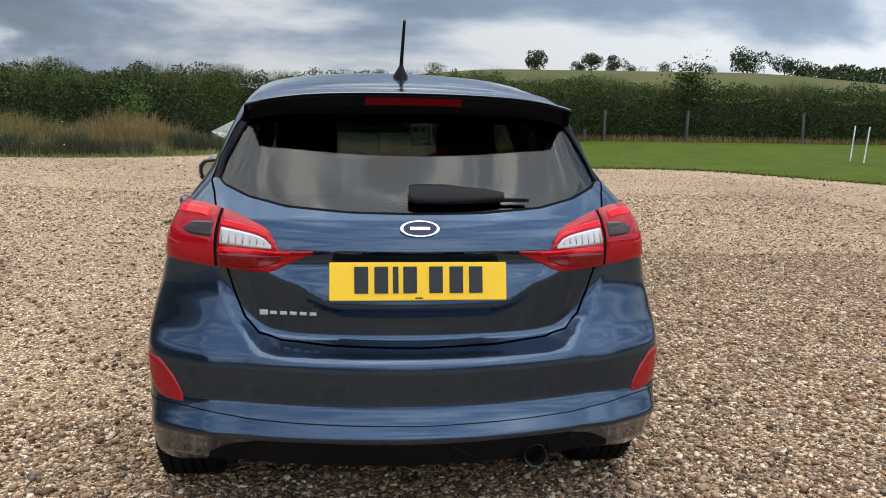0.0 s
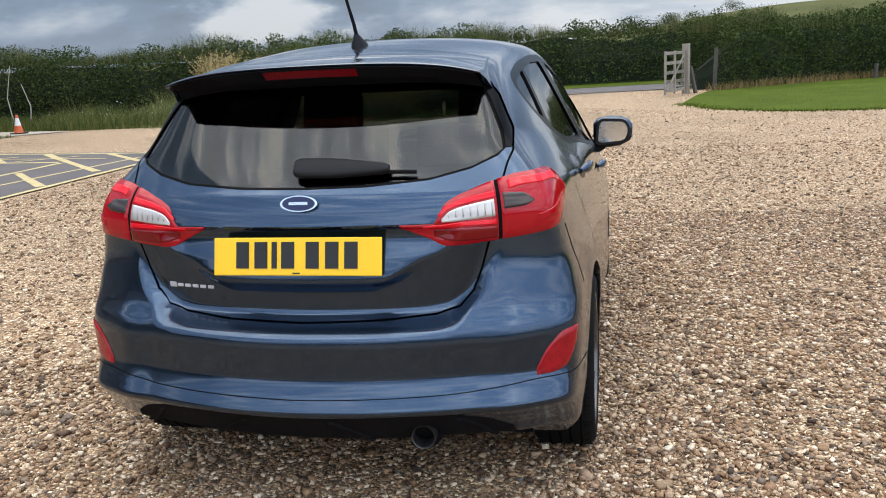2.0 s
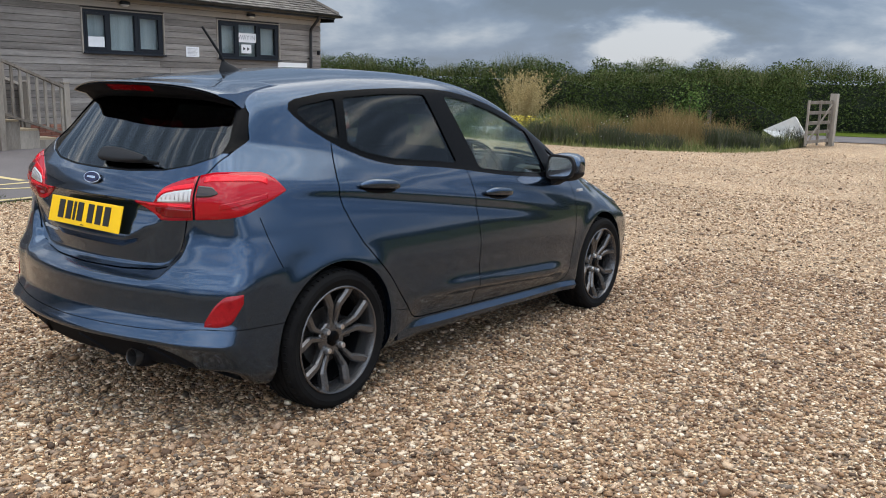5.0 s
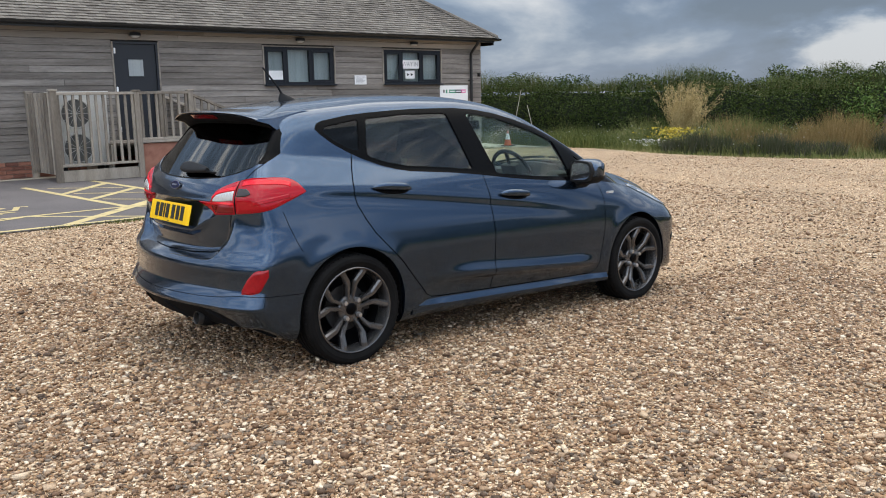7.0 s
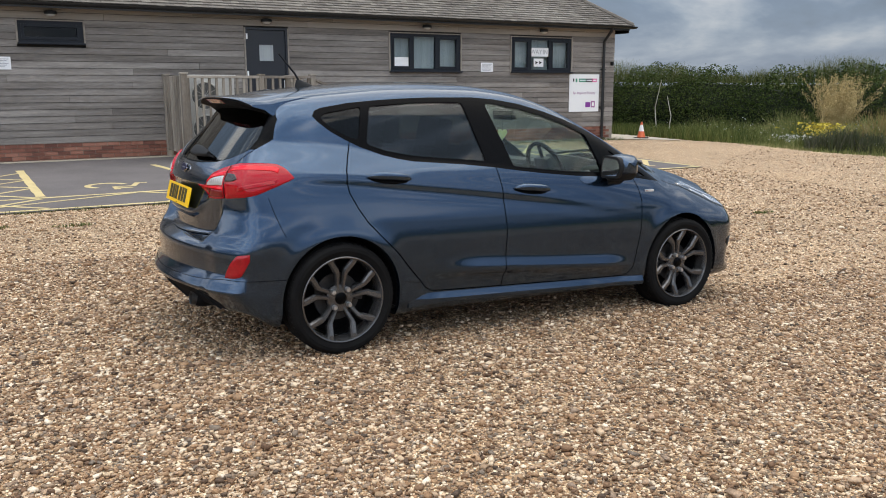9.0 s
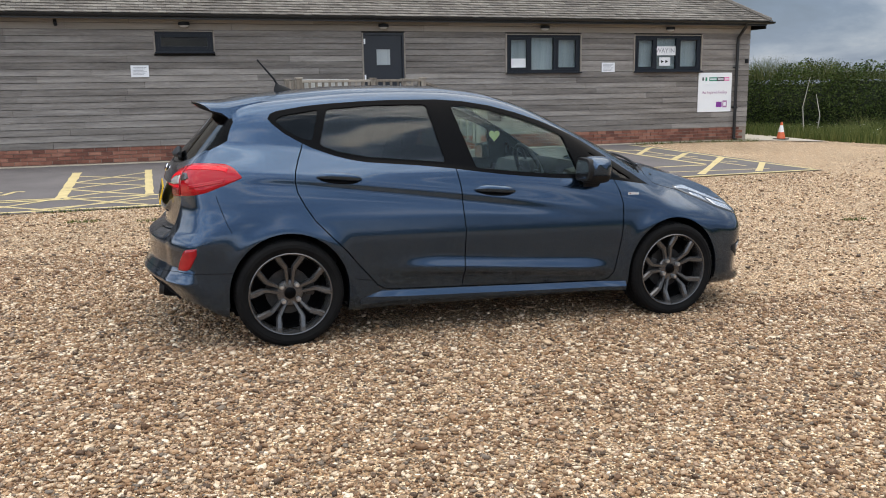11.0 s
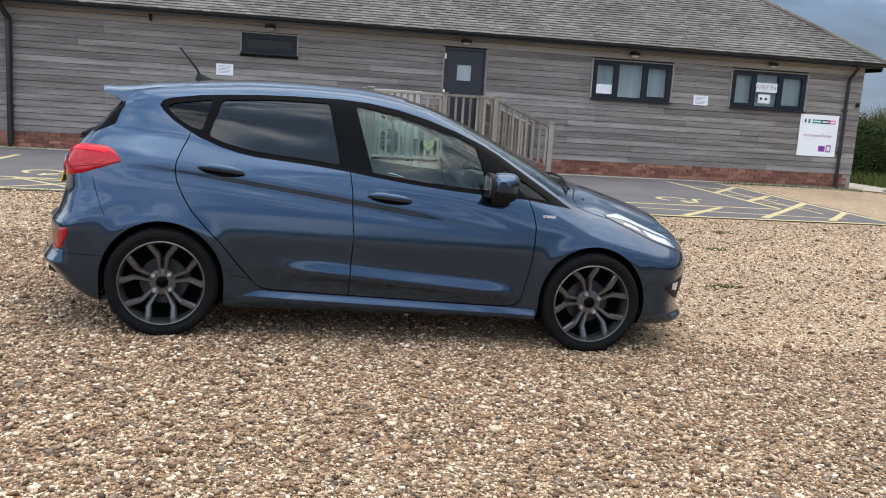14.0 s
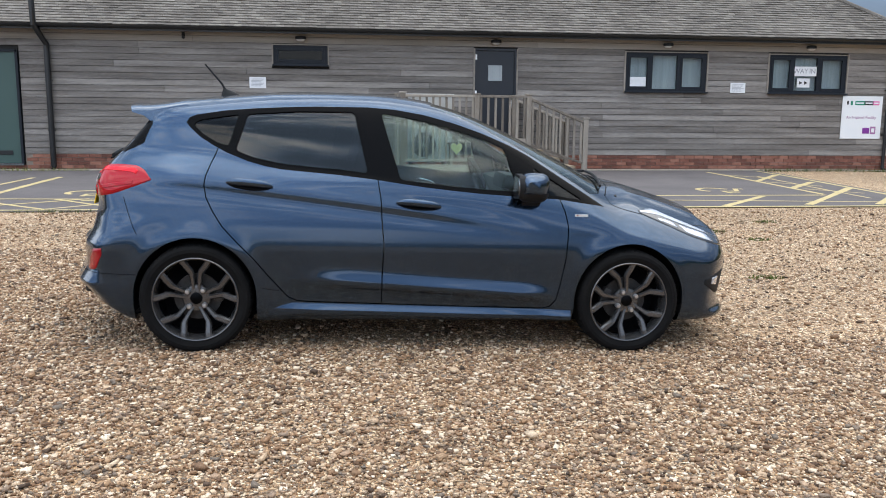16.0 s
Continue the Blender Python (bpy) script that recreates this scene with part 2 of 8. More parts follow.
M_BLUE = material("badge_blue", (0.006, 0.012, 0.06), 0.2)
M_SEAT = mottled("dark_seat_cloth", [(0.3, (0.012, 0.012, 0.014)), (0.8, (0.035, 0.035, 0.038))], 20, 0.9, bump=0.2, fine=300)
M_CABIN = mottled("cabin_plastic", [(0.3, (0.018, 0.018, 0.02)), (0.8, (0.035, 0.035, 0.036))], 10, 0.7, bump=0.1, fine=250)


def glass(name, tint, mirror):
    """Thin glazing: what is behind it shows through, tinted, under the sky's gloss."""
    m = bpy.data.materials.new(name)
    m.use_nodes = True
    n, l = m.node_tree.nodes, m.node_tree.links
    n.clear()
    o = n.new("ShaderNodeOutputMaterial")
    tr = n.new("ShaderNodeBsdfTransparent")
    tr.inputs[0].default_value = (*tint, 1)
    gl = n.new("ShaderNodeBsdfGlossy")
    gl.inputs["Roughness"].default_value = 0.015
    lw = n.new("ShaderNodeLayerWeight")
    lw.inputs["Blend"].default_value = 0.5
    pw = n.new("ShaderNodeMath")
    pw.operation = "POWER"
    pw.inputs[1].default_value = 5.0
    l.new(lw.outputs["Facing"], pw.inputs[0])
    fr = n.new("ShaderNodeMath")
    fr.operation = "MULTIPLY_ADD"
    fr.inputs[1].default_value, fr.inputs[2].default_value = 1 - mirror, mirror
    l.new(pw.outputs[0], fr.inputs[0])
    mx = n.new("ShaderNodeMixShader")
    l.new(fr.outputs[0], mx.inputs[0])
    l.new(tr.outputs[0], mx.inputs[1])
    l.new(gl.outputs[0], mx.inputs[2])
    l.new(mx.outputs[0], o.inputs[0])
    return m


M_GLASS = glass("clear_car_glass", (0.88, 0.95, 0.92), 0.024)
M_TINT = glass("privacy_glass", (0.30, 0.32, 0.32), 0.046)
M_DEEP = glass("deep_privacy_glass", (0.13, 0.14, 0.14), 0.022)
M_REAR = glass("privacy_rear_glass", (0.30, 0.32, 0.32), 0.047)
M_PANE = glass("window_glass", (0.90, 0.93, 0.93), 0.04)


# ---- mesh helpers ----
def link(name, me, mat=None, parent=None, label=""):
    ob = new(name, me)
    if mat:
        me.materials.append(mat)
    if parent:
        ob.parent = parent
    if label:
        ob["label"] = label
    return ob


def raw(verts, faces, smooth=False):
    me = bpy.data.meshes.new("m")
    me.from_pydata([tuple(map(float, v)) for v in verts], [], [tuple(int(i) for i in f) for f in faces])
    if smooth:
        me.shade_smooth()
    me.update()
    return me


def part(name, bm, mat, parent=None, label="", smooth=False):
    me = bpy.data.meshes.new(name)
    bmesh.ops.recalc_face_normals(bm, faces=bm.faces)
    bm.to_mesh(me)
    bm.free()
    if smooth:
        me.shade_smooth()
        me.set_sharp_from_angle(angle=radians(38))
    return link(name, me, mat, parent, label)


def box_bm(size, at=(0, 0, 0), bevel=0.0, rot=None, bm=None):
    own = bmesh.new()
    bmesh.ops.create_cube(own, size=1)
    bmesh.ops.scale(own, vec=size, verts=own.verts)
    if bevel:
        bmesh.ops.bevel(own, geom=list(own.edges), offset=bevel, segments=2, affect="EDGES", profile=0.6)
    m = Matrix.Translation(at)
    if rot:
        m = m @ Euler([radians(a) for a in rot]).to_matrix().to_4x4()
    bmesh.ops.transform(own, matrix=m, verts=own.verts)
    if bm is None:
        return own
    tmp = bpy.data.meshes.new("t")
    own.to_mesh(tmp)
    own.free()
    bm.from_mesh(tmp)
    bpy.data.meshes.remove(tmp)
    return bm


def tube_bm(points, radius, sides=10, bm=None, caps=True):
    """A round bar along points; radius: one number, or one for each point."""
    bm = bm or bmesh.new()
    pts = [Vector(p) for p in points]
    rad = radius if hasattr(radius, "__len__") else [radius] * len(pts)
    rings = []
    for i, p in enumerate(pts):
        d = (pts[min(i + 1, len(pts) - 1)] - pts[max(i - 1, 0)]).normalized()
        a = d.orthogonal().normalized() if i == 0 else (rings[-1][1] - d * rings[-1][1].dot(d)).normalized()
        c = d.cross(a)
        ring = [bm.verts.new(p + (a * math.cos(2 * math.pi * k / sides) + c * math.sin(2 * math.pi * k / sides)) * rad[i]) for k in range(sides)]
        rings.append((ring, a))
    for (r0, _), (r1, _) in zip(rings, rings[1:]):
        for k in range(sides):
            bm.faces.new((r0[k], r0[(k + 1) % sides], r1[(k + 1) % sides], r1[k]))
    if caps:
        bm.faces.new(rings[0][0][::-1])
        bm.faces.new(rings[-1][0])
    return bm


def lathe_bm(profile, sides=48, axis="x", bm=None):
    """A turned body: profile of (radius, along) about the axis."""
    bm = bm or bmesh.new()
    rings = []
    for r, s in profile:
        ring = []
        for k in range(sides):
            a = 2 * math.pi * k / sides
            u, v = r * math.cos(a), r * math.sin(a)
            ring.append(bm.verts.new((s, u, v) if axis == "x" else (u, s, v) if axis == "y" else (u, v, s)))
        rings.append(ring)
    for r0, r1 in zip(rings, rings[1:]):
        for k in range(sides):
            bm.faces.new((r0[k], r0[(k + 1) % sides], r1[(k + 1) % sides], r1[k]))
    return bm


def empty(name, m=None, label="", category="", group=""):
    ob = new(name)
    if m is not None:
        ob.matrix_world = m
    return tagged(ob, label, category, group)


def pchip(x, xs, ys):
    """Smooth monotone curve through a small table."""
    xs, ys = np.asarray(xs, float), np.asarray(ys, float)
    h, d = np.diff(xs), np.diff(ys) / np.diff(xs)
    m = np.zeros_like(ys)
    m[1:-1] = np.where(d[:-1] * d[1:] > 0, 2 * d[:-1] * d[1:] / np.where(d[:-1] + d[1:] == 0, 1, d[:-1] + d[1:]), 0)
    m[0], m[-1] = d[0], d[-1]
    x = np.clip(x, xs[0], xs[-1])
    i = np.clip(np.searchsorted(xs, x) - 1, 0, len(h) - 1)
    t = (x - xs[i]) / h[i]
    return ((1 + 2 * t) * (1 - t) ** 2 * ys[i] + t * (1 - t) ** 2 * h[i] * m[i] + t * t * (3 - 2 * t) * ys[i + 1] + t * t * (t - 1) * h[i] * m[i + 1])

# ---- the car: its skin is one smooth closed form, from which doors, tailgate and glass are cut ----
# local axes: x to its right, y ahead, z up; origin on the ground under the rear axle
CAR = empty("hatchback_car", pose(0, 0, 0.007, -1.42, 0, 0), "dark slate-blue metallic five-door hatchback parked on gravel", "car")
HUBS = ((0.0, 0.302), (2.493, 0.302))


def smax(a, b, k):
    return 0.5 * (a + b + np.sqrt((a - b) ** 2 + k * k))


def half_width(y, z):
    body = pchip(z, (0.08, 0.16, 0.20, 0.26, 0.32, 0.40, 0.48, 0.58, 0.70, 0.80, 0.88, 0.95, 1.05, 1.2), (0.72, 0.785, 0.815, 0.842, 0.845, 0.843, 0.848, 0.851, 0.841, 0.822, 0.803, 0.785, 0.758, 0.71))
    house = 0.764 - 0.475 * (z - 0.985)
    low = pchip(y, (-0.9, -0.6, -0.35, -0.1, 0.3, 1.0, 1.8, 2.2, 2.6, 2.9, 3.15, 3.4), (0.86, 0.925, 0.955, 0.975, 0.992, 1.0, 0.998, 0.992, 0.975, 0.945, 0.88, 0.78))
    high = pchip(y, (-0.7, -0.45, -0.05, 0.5, 1.2, 1.8, 2.3, 2.8), (0.80, 0.865, 0.945, 0.985, 1.0, 0.985, 0.94, 0.90))
    belt = pchip(y, (-0.5, 0.05, 0.37, 0.62, 1.0, 1.43, 1.76, 2.05, 2.4, 3.0), (1.13, 1.10, 1.03, 1.01, 0.98, 0.93, 0.905, 0.892, 0.86, 0.80))
    s = step01(-0.085 - 0.11 * step01(1.55, 2.1, y) - 0.10 * (1 - step01(0.0, 0.6, y)), 0.03, z - belt)
    w = body * low * (1 - s) + house * high * s
    # shoulder crease, falling from the tail lamp's tip along the doors
    zc = pchip(y, (-0.35, 0.0, 0.5, 1.0, 1.5, 2.1), (0.965, 0.945, 0.893, 0.838, 0.775, 0.70))
    on = step01(-0.30, -0.05, y) * (1 - step01(1.1, 2.0, y))
    d = z - zc
    w = w + on * (0.0068 * np.exp(-((d - 0.014) / 0.038) ** 2) - 0.0042 * np.exp(-((d + 0.036) / 0.033) ** 2))
    # low door crease
    zl = pchip(y, (0.3, 0.6, 1.0, 1.4, 2.1), (0.414, 0.410, 0.395, 0.372, 0.328))
    on = step01(0.42, 0.90, y) * (1 - step01(1.80, 2.08, y))
    d = z - zl
    w = w + on * 0.022 * np.where(d > 0, np.exp(-(d / 0.056) ** 2), np.exp(-(d / 0.030) ** 2))
    # the doors' feet turn in above the side skirts
    w = w - 0.034 * step01(0.02, -0.11, d) * step01(0.36, 0.62, y) * (1 - step01(1.95, 2.14, y))
    # flared wheel arches
    for hy, hz in HUBS:
        r = np.hypot(y - hy, z - hz)
        w = w + 0.010 * np.exp(-((r - 0.345) / 0.062) ** 2) * step01(0.28, 0.40, z)
    return w


def roof_z(x, y):
    zc = pchip(y, (-0.8, -0.3, -0.05, 0.15, 0.45, 0.78, 0.98, 1.15, 1.32, 1.50, 1.80, 2.15, 2.45, 2.62, 2.90, 3.12, 3.30, 3.45), (1.36, 1.395, 1.422, 1.443, 1.469, 1.478, 1.477, 1.466, 1.444, 1.404, 1.290, 1.130, 0.992, 0.955, 0.878, 0.808, 0.720, 0.62))
    crown = pchip(y, (-0.5, 1.2, 1.8, 2.3, 2.7, 3.3), (0.12, 0.11, 0.17, 0.22, 0.28, 0.36))
    ridge = 0.014 * np.exp(-((np.abs(x) - 0.42) / 0.05) ** 2) * step01(2.5, 2.8, y)
    return zc - crown * x * x - 0.25 * np.abs(x) ** 5 + ridge


def rear_y(x, z):
    a = np.abs(x)
    yc = pchip(z, (0.10, 0.18, 0.24, 0.30, 0.345, 0.375, 0.40, 0.43, 0.47, 0.52, 0.56, 0.59, 0.61, 0.63, 0.66, 0.74, 0.84, 0.92, 0.985, 1.0, 1.30, 1.40, 1.5), (-0.52, -0.61, -0.680, -0.722, -0.762, -0.786, -0.774, -0.757, -0.743, -0.744, -0.748, -0.744, -0.736, -0.723, -0.705, -0.680, -0.652, -0.637, -0.606, -0.593, -0.335, -0.27, -0.2))
    k = pchip(z, (0.1, 0.5, 0.62, 0.74, 0.86, 0.95, 1.3), (0.33, 0.33, 0.33, 0.30, 0.24, 0.19, 0.17))
    bow = k * a * a + 0.10 * np.maximum(a - 0.45, 0) ** 2
    # the tailgate's lower half leans in under itself, back from the bumper
    under = pchip(z, (0.56, 0.62, 0.66, 0.72, 0.80, 0.872, 0.893, 0.92, 0.97), (-0.636, -0.638, -0.641, -0.645, -0.650, -0.653, -0.649, -0.638, -0.615))
    # and a panel round the plate faces up, under a sharp brow
    panel = pchip(z, (0.60, 0.66, 0.70, 0.722, 0.738, 0.80, 0.868, 0.890, 0.900), (-0.638, -0.641, -0.644, -0.655, -0.668, -0.654, -0.631, -0.635, -0.647))
    edge = pchip(z, (0.66, 0.72, 0.74, 0.80, 0.86, 0.90), (0.20, 0.245, 0.285, 0.375, 0.445, 0.465))
    scoop = (1 - step01(-0.035, 0.035, a - edge)) * (1 - step01(0.893, 0.905, z))
    inset = under * (1 - scoop) + panel * scoop
    side = pchip(z, (0.58, 0.63, 0.66, 0.70, 0.78, 0.86, 0.92), (0.47, 0.475, 0.492, 0.522, 0.550, 0.572, 0.58))
    gate = (1 - step01(-0.034, 0.034, smax(a - side, 0.619 - z, 0.05) - 0.004)) * (1 - step01(0.88, 0.93, z))
    return yc * (1 - gate) + inset * gate + bow


def front_y(x, z):
    yc = pchip(z, (0.10, 0.155, 0.20, 0.25, 0.30, 0.43, 0.52, 0.61, 0.68, 0.76), (3.16, 3.28, 3.345, 3.305, 3.300, 3.320, 3.330, 3.305, 3.26, 3.16))
    a = np.abs(x)
    return yc - 0.42 * a * a - 0.5 * np.maximum(a - 0.5, 0) ** 2


def skin(p):
    x, y, z = p[..., 0], p[..., 1], p[..., 2]
    f = smax(np.abs(x) - half_width(y, z), z - roof_z(x, y), 0.05)
    f = smax(f, rear_y(x, z) - y, 0.045)
    # the rear corner: the bumper stands out under a hip that runs on from its shoulder
    a = np.abs(x)
    zr = pchip(a, (0.0, 0.40, 0.48, 0.56, 0.66, 0.80), (0.605, 0.612, 0.650, 0.690, 0.700, 0.690))
    at = step01(0.50, 0.64, a) * (1 - step01(-0.46, -0.16, y))
    d = z - zr
    f = f - at * 0.017 * (1 - step01(-0.06, 0.10, d))
    f = smax(f, y - front_y(x, z), 0.05)
    return smax(f, 0.165 + 0.085 * (1 - step01(-0.52, -0.33, y)) - z, 0.02)


def skin_normal(p, h=0.004):
    g = np.stack([skin(p + np.eye(3)[i] * h) - skin(p - np.eye(3)[i] * h) for i in range(3)], -1)
    return g / np.maximum(np.linalg.norm(g, axis=-1, keepdims=True), 1e-9)


def cast(a, b, level=0.0, n=34):
    """Where the way from a (outside) to b (inside) meets the skin."""
    lo, hi = np.zeros(a.shape[:-1]), np.ones(a.shape[:-1])
    for _ in range(n):
        mid = (lo + hi) / 2
        inside = skin(a + (b - a) * mid[..., None]) < level
        hi = np.where(inside, mid, hi)
        lo = np.where(inside, lo, mid)
    return a + (b - a) * hi[..., None]


def closed_skin(level, cell):
    """The whole skin at a level as vertices and quads: a box's grid, drawn in onto the form, closer where it is creased."""
    def line(lo, hi, fine):
        edges, res = sorted({lo, hi} | {v for a, b, _ in fine for v in (a, b)}), [lo]
        for a, b in zip(edges, edges[1:]):
            step = min([c for p, q, c in fine if p <= (a + b) / 2 <= q] + [cell])
            res += list(np.linspace(a, b, max(1, round((b - a) / step)) + 1)[1:])
        return np.array(res)
    k = cell / 0.0205
    xs = line(-1.0, 1.0, [(0.42, 0.72, 0.0095 * k), (-0.72, -0.42, 0.0095 * k)])
    ys = line(-0.95, 3.5, [])
    zs = line(0.05, 1.6, [(0.27, 0.47, 0.011 * k), (0.57, 1.05, 0.0105 * k)])
    count = np.array((len(xs) - 1, len(ys) - 1, len(zs) - 1))
    ids, pts, faces = {}, [], []

    def vid(i, j, k):
        key = (i, j, k)
        if key not in ids:
            ids[key] = len(pts)
            pts.append(key)
        return ids[key]
    nx, ny, nz = count
    for i in range(nx):
        for j in range(ny):
            faces.append((vid(i, j, 0), vid(i, j + 1, 0), vid(i + 1, j + 1, 0), vid(i + 1, j, 0)))
            faces.append((vid(i, j, nz), vid(i + 1, j, nz), vid(i + 1, j + 1, nz), vid(i, j + 1, nz)))
        for k in range(nz):
            faces.append((vid(i, 0, k), vid(i + 1, 0, k), vid(i + 1, 0, k + 1), vid(i, 0, k + 1)))
            faces.append((vid(i, ny, k), vid(i, ny, k + 1), vid(i + 1, ny, k + 1), vid(i + 1, ny, k)))
    for j in range(ny):
        for k in range(nz):
            faces.append((vid(0, j, k), vid(0, j, k + 1), vid(0, j + 1, k + 1), vid(0, j + 1, k)))
            faces.append((vid(nx, j, k), vid(nx, j + 1, k), vid(nx, j + 1, k + 1), vid(nx, j, k + 1)))
    ii = np.array(pts)
    p = np.stack((xs[ii[:, 0]], ys[ii[:, 1]], zs[ii[:, 2]]), 1)
    inner = np.clip(p, (-0.42, -0.05, 0.40), (0.42, 2.65, 0.66))
    return cast(p, inner, level), faces


def shell(outer, inner, cell):
    """A hollow skin between two levels."""
    v0, f0 = closed_skin(outer, cell)
    v1, f1 = closed_skin(inner, cell)
    n0 = len(v0)
    return raw(np.vstack((v0, v1)), f0 + [tuple(i + n0 for i in q[::-1]) for q in f1])


def cut(me, cutter, op):
    a, b = bpy.data.objects.new("a", me), bpy.data.objects.new("b", cutter)
    scene.collection.objects.link(a)
    scene.collection.objects.link(b)
    mod = a.modifiers.new("cut", "BOOLEAN")
    mod.operation, mod.object, mod.solver = op, b, "MANIFOLD"
    out = bpy.data.meshes.new_from_object(a.evaluated_get(bpy.context.evaluated_depsgraph_get()))
    bpy.data.objects.remove(a)
    bpy.data.objects.remove(b)
    return out


def rounded(poly, r=0.0, n=5):
    """A closed outline with its corners rounded by r."""
    if not r:
        return [Vector(p) for p in poly]
    pts, res = [Vector(p) for p in poly], []
    for i, p in enumerate(pts):
        a, c = pts[i - 1], pts[(i + 1) % len(pts)]
        ra = min(r, (a - p).length * 0.45)
        rc = min(r, (c - p).length * 0.45)
        s, e = p + (a - p).normalized() * ra, p + (c - p).normalized() * rc
        for k in range(n + 1):
            t = k / n
            res.append(s * (1 - t) ** 2 + p * 2 * t * (1 - t) + e * t * t)
    return res


def grow(poly, d):
    """The outline moved outwards by d."""
    pts = [Vector(p) for p in poly]
    area = sum(p.x * q.y - q.x * p.y for p, q in zip(pts, pts[1:] + pts[:1]))
    s, res = (1 if area > 0 else -1), []
    for i, p in enumerate(pts):
        t = (pts[(i + 1) % len(pts)] - pts[i - 1])
        if t.length < 1e-6:
            continue
        t.normalize()
        res.append(p + Vector((t.y, -t.x)) * d * s)
    return res


def prism(poly, axis, a, b):
    """A closed block: an outline in the plane across the axis, from a to b along it."""
    def at(p, s):
        return {"x": (s, p[0], p[1]), "y": (p[0], s, p[1]), "z": (p[0], p[1], s)}[axis]
    n = len(poly)
    bm = bmesh.new()
    lo, hi = [bm.verts.new(at(p, a)) for p in poly], [bm.verts.new(at(p, b)) for p in poly]
    bm.faces.new(lo)
    bm.faces.new(hi[::-1])
    for i in range(n):
        bm.faces.new((lo[i], hi[i], hi[(i + 1) % n], lo[(i + 1) % n]))
    bmesh.ops.recalc_face_normals(bm, faces=bm.faces)
    me = bpy.data.meshes.new("p")
    bm.to_mesh(me)
    bm.free()
    return me


def polish(me, lining=False):
    """Shade with the form's own normals wherever a face lies along the skin."""
    n = len(me.vertices)
    co = np.empty(n * 3)
    me.vertices.foreach_get("co", co)
    co = co.reshape(-1, 3)
    g = skin_normal(co)
    me.shade_smooth()
    lv = np.empty(len(me.loops), int)
    me.loops.foreach_get("vertex_index", lv)
    fn = np.empty(len(me.polygons) * 3)
    me.polygons.foreach_get("normal", fn)
    fn = fn.reshape(-1, 3)
    tot = np.empty(len(me.polygons), int)
    me.polygons.foreach_get("loop_total", tot)
    lf = np.repeat(fn, tot, axis=0)
    dot = (lf * g[lv]).sum(1)
    res = np.where((dot > 0.7)[:, None], g[lv], np.where((dot < -0.7)[:, None], -g[lv], lf))
    me.normals_split_custom_set([tuple(v) for v in res])
    fi = np.concatenate(([0], np.cumsum(tot)[:-1]))
    lined = (dot < -0.5)[fi]
    me.materials.clear()
    me.polygons.foreach_set("material_index", lined.astype(np.int32) if lining else np.zeros(len(tot), np.int32))
    return me


def both(poly, x0=0.35, x1=1.2, side=1):
    return prism(poly, "x", x0 * side, x1 * side)


# outlines, side on: (along, up)
DLO = [(-0.075, 1.272), (-0.058, 1.300), (-0.02, 1.316), (0.145, 1.345), (0.30, 1.361), (0.46, 1.373), (0.65, 1.383), (0.94, 1.388), (1.10, 1.379), (1.267, 1.355), (1.434, 1.315), (1.603, 1.262), (1.775, 1.193), (1.88, 1.140), (2.13, 0.985), (2.345, 0.853),
       (2.30, 0.862), (2.05, 0.897), (1.762, 0.911), (1.596, 0.920), (1.43, 0.934), (1.266, 0.950), (1.103, 0.970), (0.99, 0.985), (0.782, 1.006), (0.625, 1.017), (0.468, 1.028), (0.375, 1.043), (0.282, 1.066), (0.160, 1.110), (0.084, 1.148), (0.009, 1.192), (-0.052, 1.243)]
WIN_QUARTER = rounded([(-0.035, 1.262), (0.0, 1.288), (0.215, 1.325), (0.165, 1.150), (0.10, 1.165), (0.015, 1.215)], 0.02)
WIN_REAR = rounded([(0.265, 1.328), (0.55, 1.352), (0.865, 1.358), (0.945, 1.02), (0.78, 1.036), (0.62, 1.047), (0.46, 1.060), (0.30, 1.090), (0.205, 1.125)], 0.025)
WIN_FRONT = rounded([(1.02, 1.352), (1.12, 1.345), (1.27, 1.320), (1.434, 1.280), (1.603, 1.226), (1.74, 1.170), (1.815, 0.935), (1.60, 0.945), (1.43, 0.958), (1.266, 0.974), (1.13, 0.988)], 0.02)
WIN_FIX = rounded([(1.905, 1.075), (2.20, 0.895), (1.95, 0.925)], 0.02)
DOOR_REAR = [(0.118, 1.165), (0.10, 1.10), (0.078, 1.05), (0.055, 0.985), (0.048, 0.935), (0.060, 0.869), (0.099, 0.792), (0.15, 0.714), (0.235, 0.625), (0.319, 0.542), (0.40, 0.445), (0.475, 0.362), (0.51, 0.322), (0.555, 0.300), (0.61, 0.294), (1.03, 0.283),
             (1.028, 0.45), (1.036, 0.63), (1.025, 0.73), (1.015, 0.886), (0.99, 1.03), (0.6, 1.10)]
DOOR_FRONT = [(1.036, 0.283), (1.44, 0.272), (1.975, 0.262), (2.015, 0.275), (2.045, 0.315), (2.068, 0.411), (2.092, 0.56), (2.10, 0.68), (2.10, 0.747), (2.082, 0.829), (2.045, 0.925), (1.5, 0.99), (0.996, 1.03), (1.021, 0.886), (1.031, 0.73), (1.042, 0.63), (1.034, 0.45)]
TAILGATE = [(0.0, 0.622), (0.25, 0.626), (0.40, 0.636), (0.465, 0.655), (0.505, 0.70), (0.530, 0.764), (0.556, 0.852), (0.575, 0.95), (0.60, 1.06), (0.612, 1.09), (0.60, 1.15), (0.555, 1.25), (0.50, 1.325), (0.40, 1.352), (0.0, 1.365)]
TAILGATE = TAILGATE + [(-x, z) for x, z in TAILGATE[-2:0:-1]]
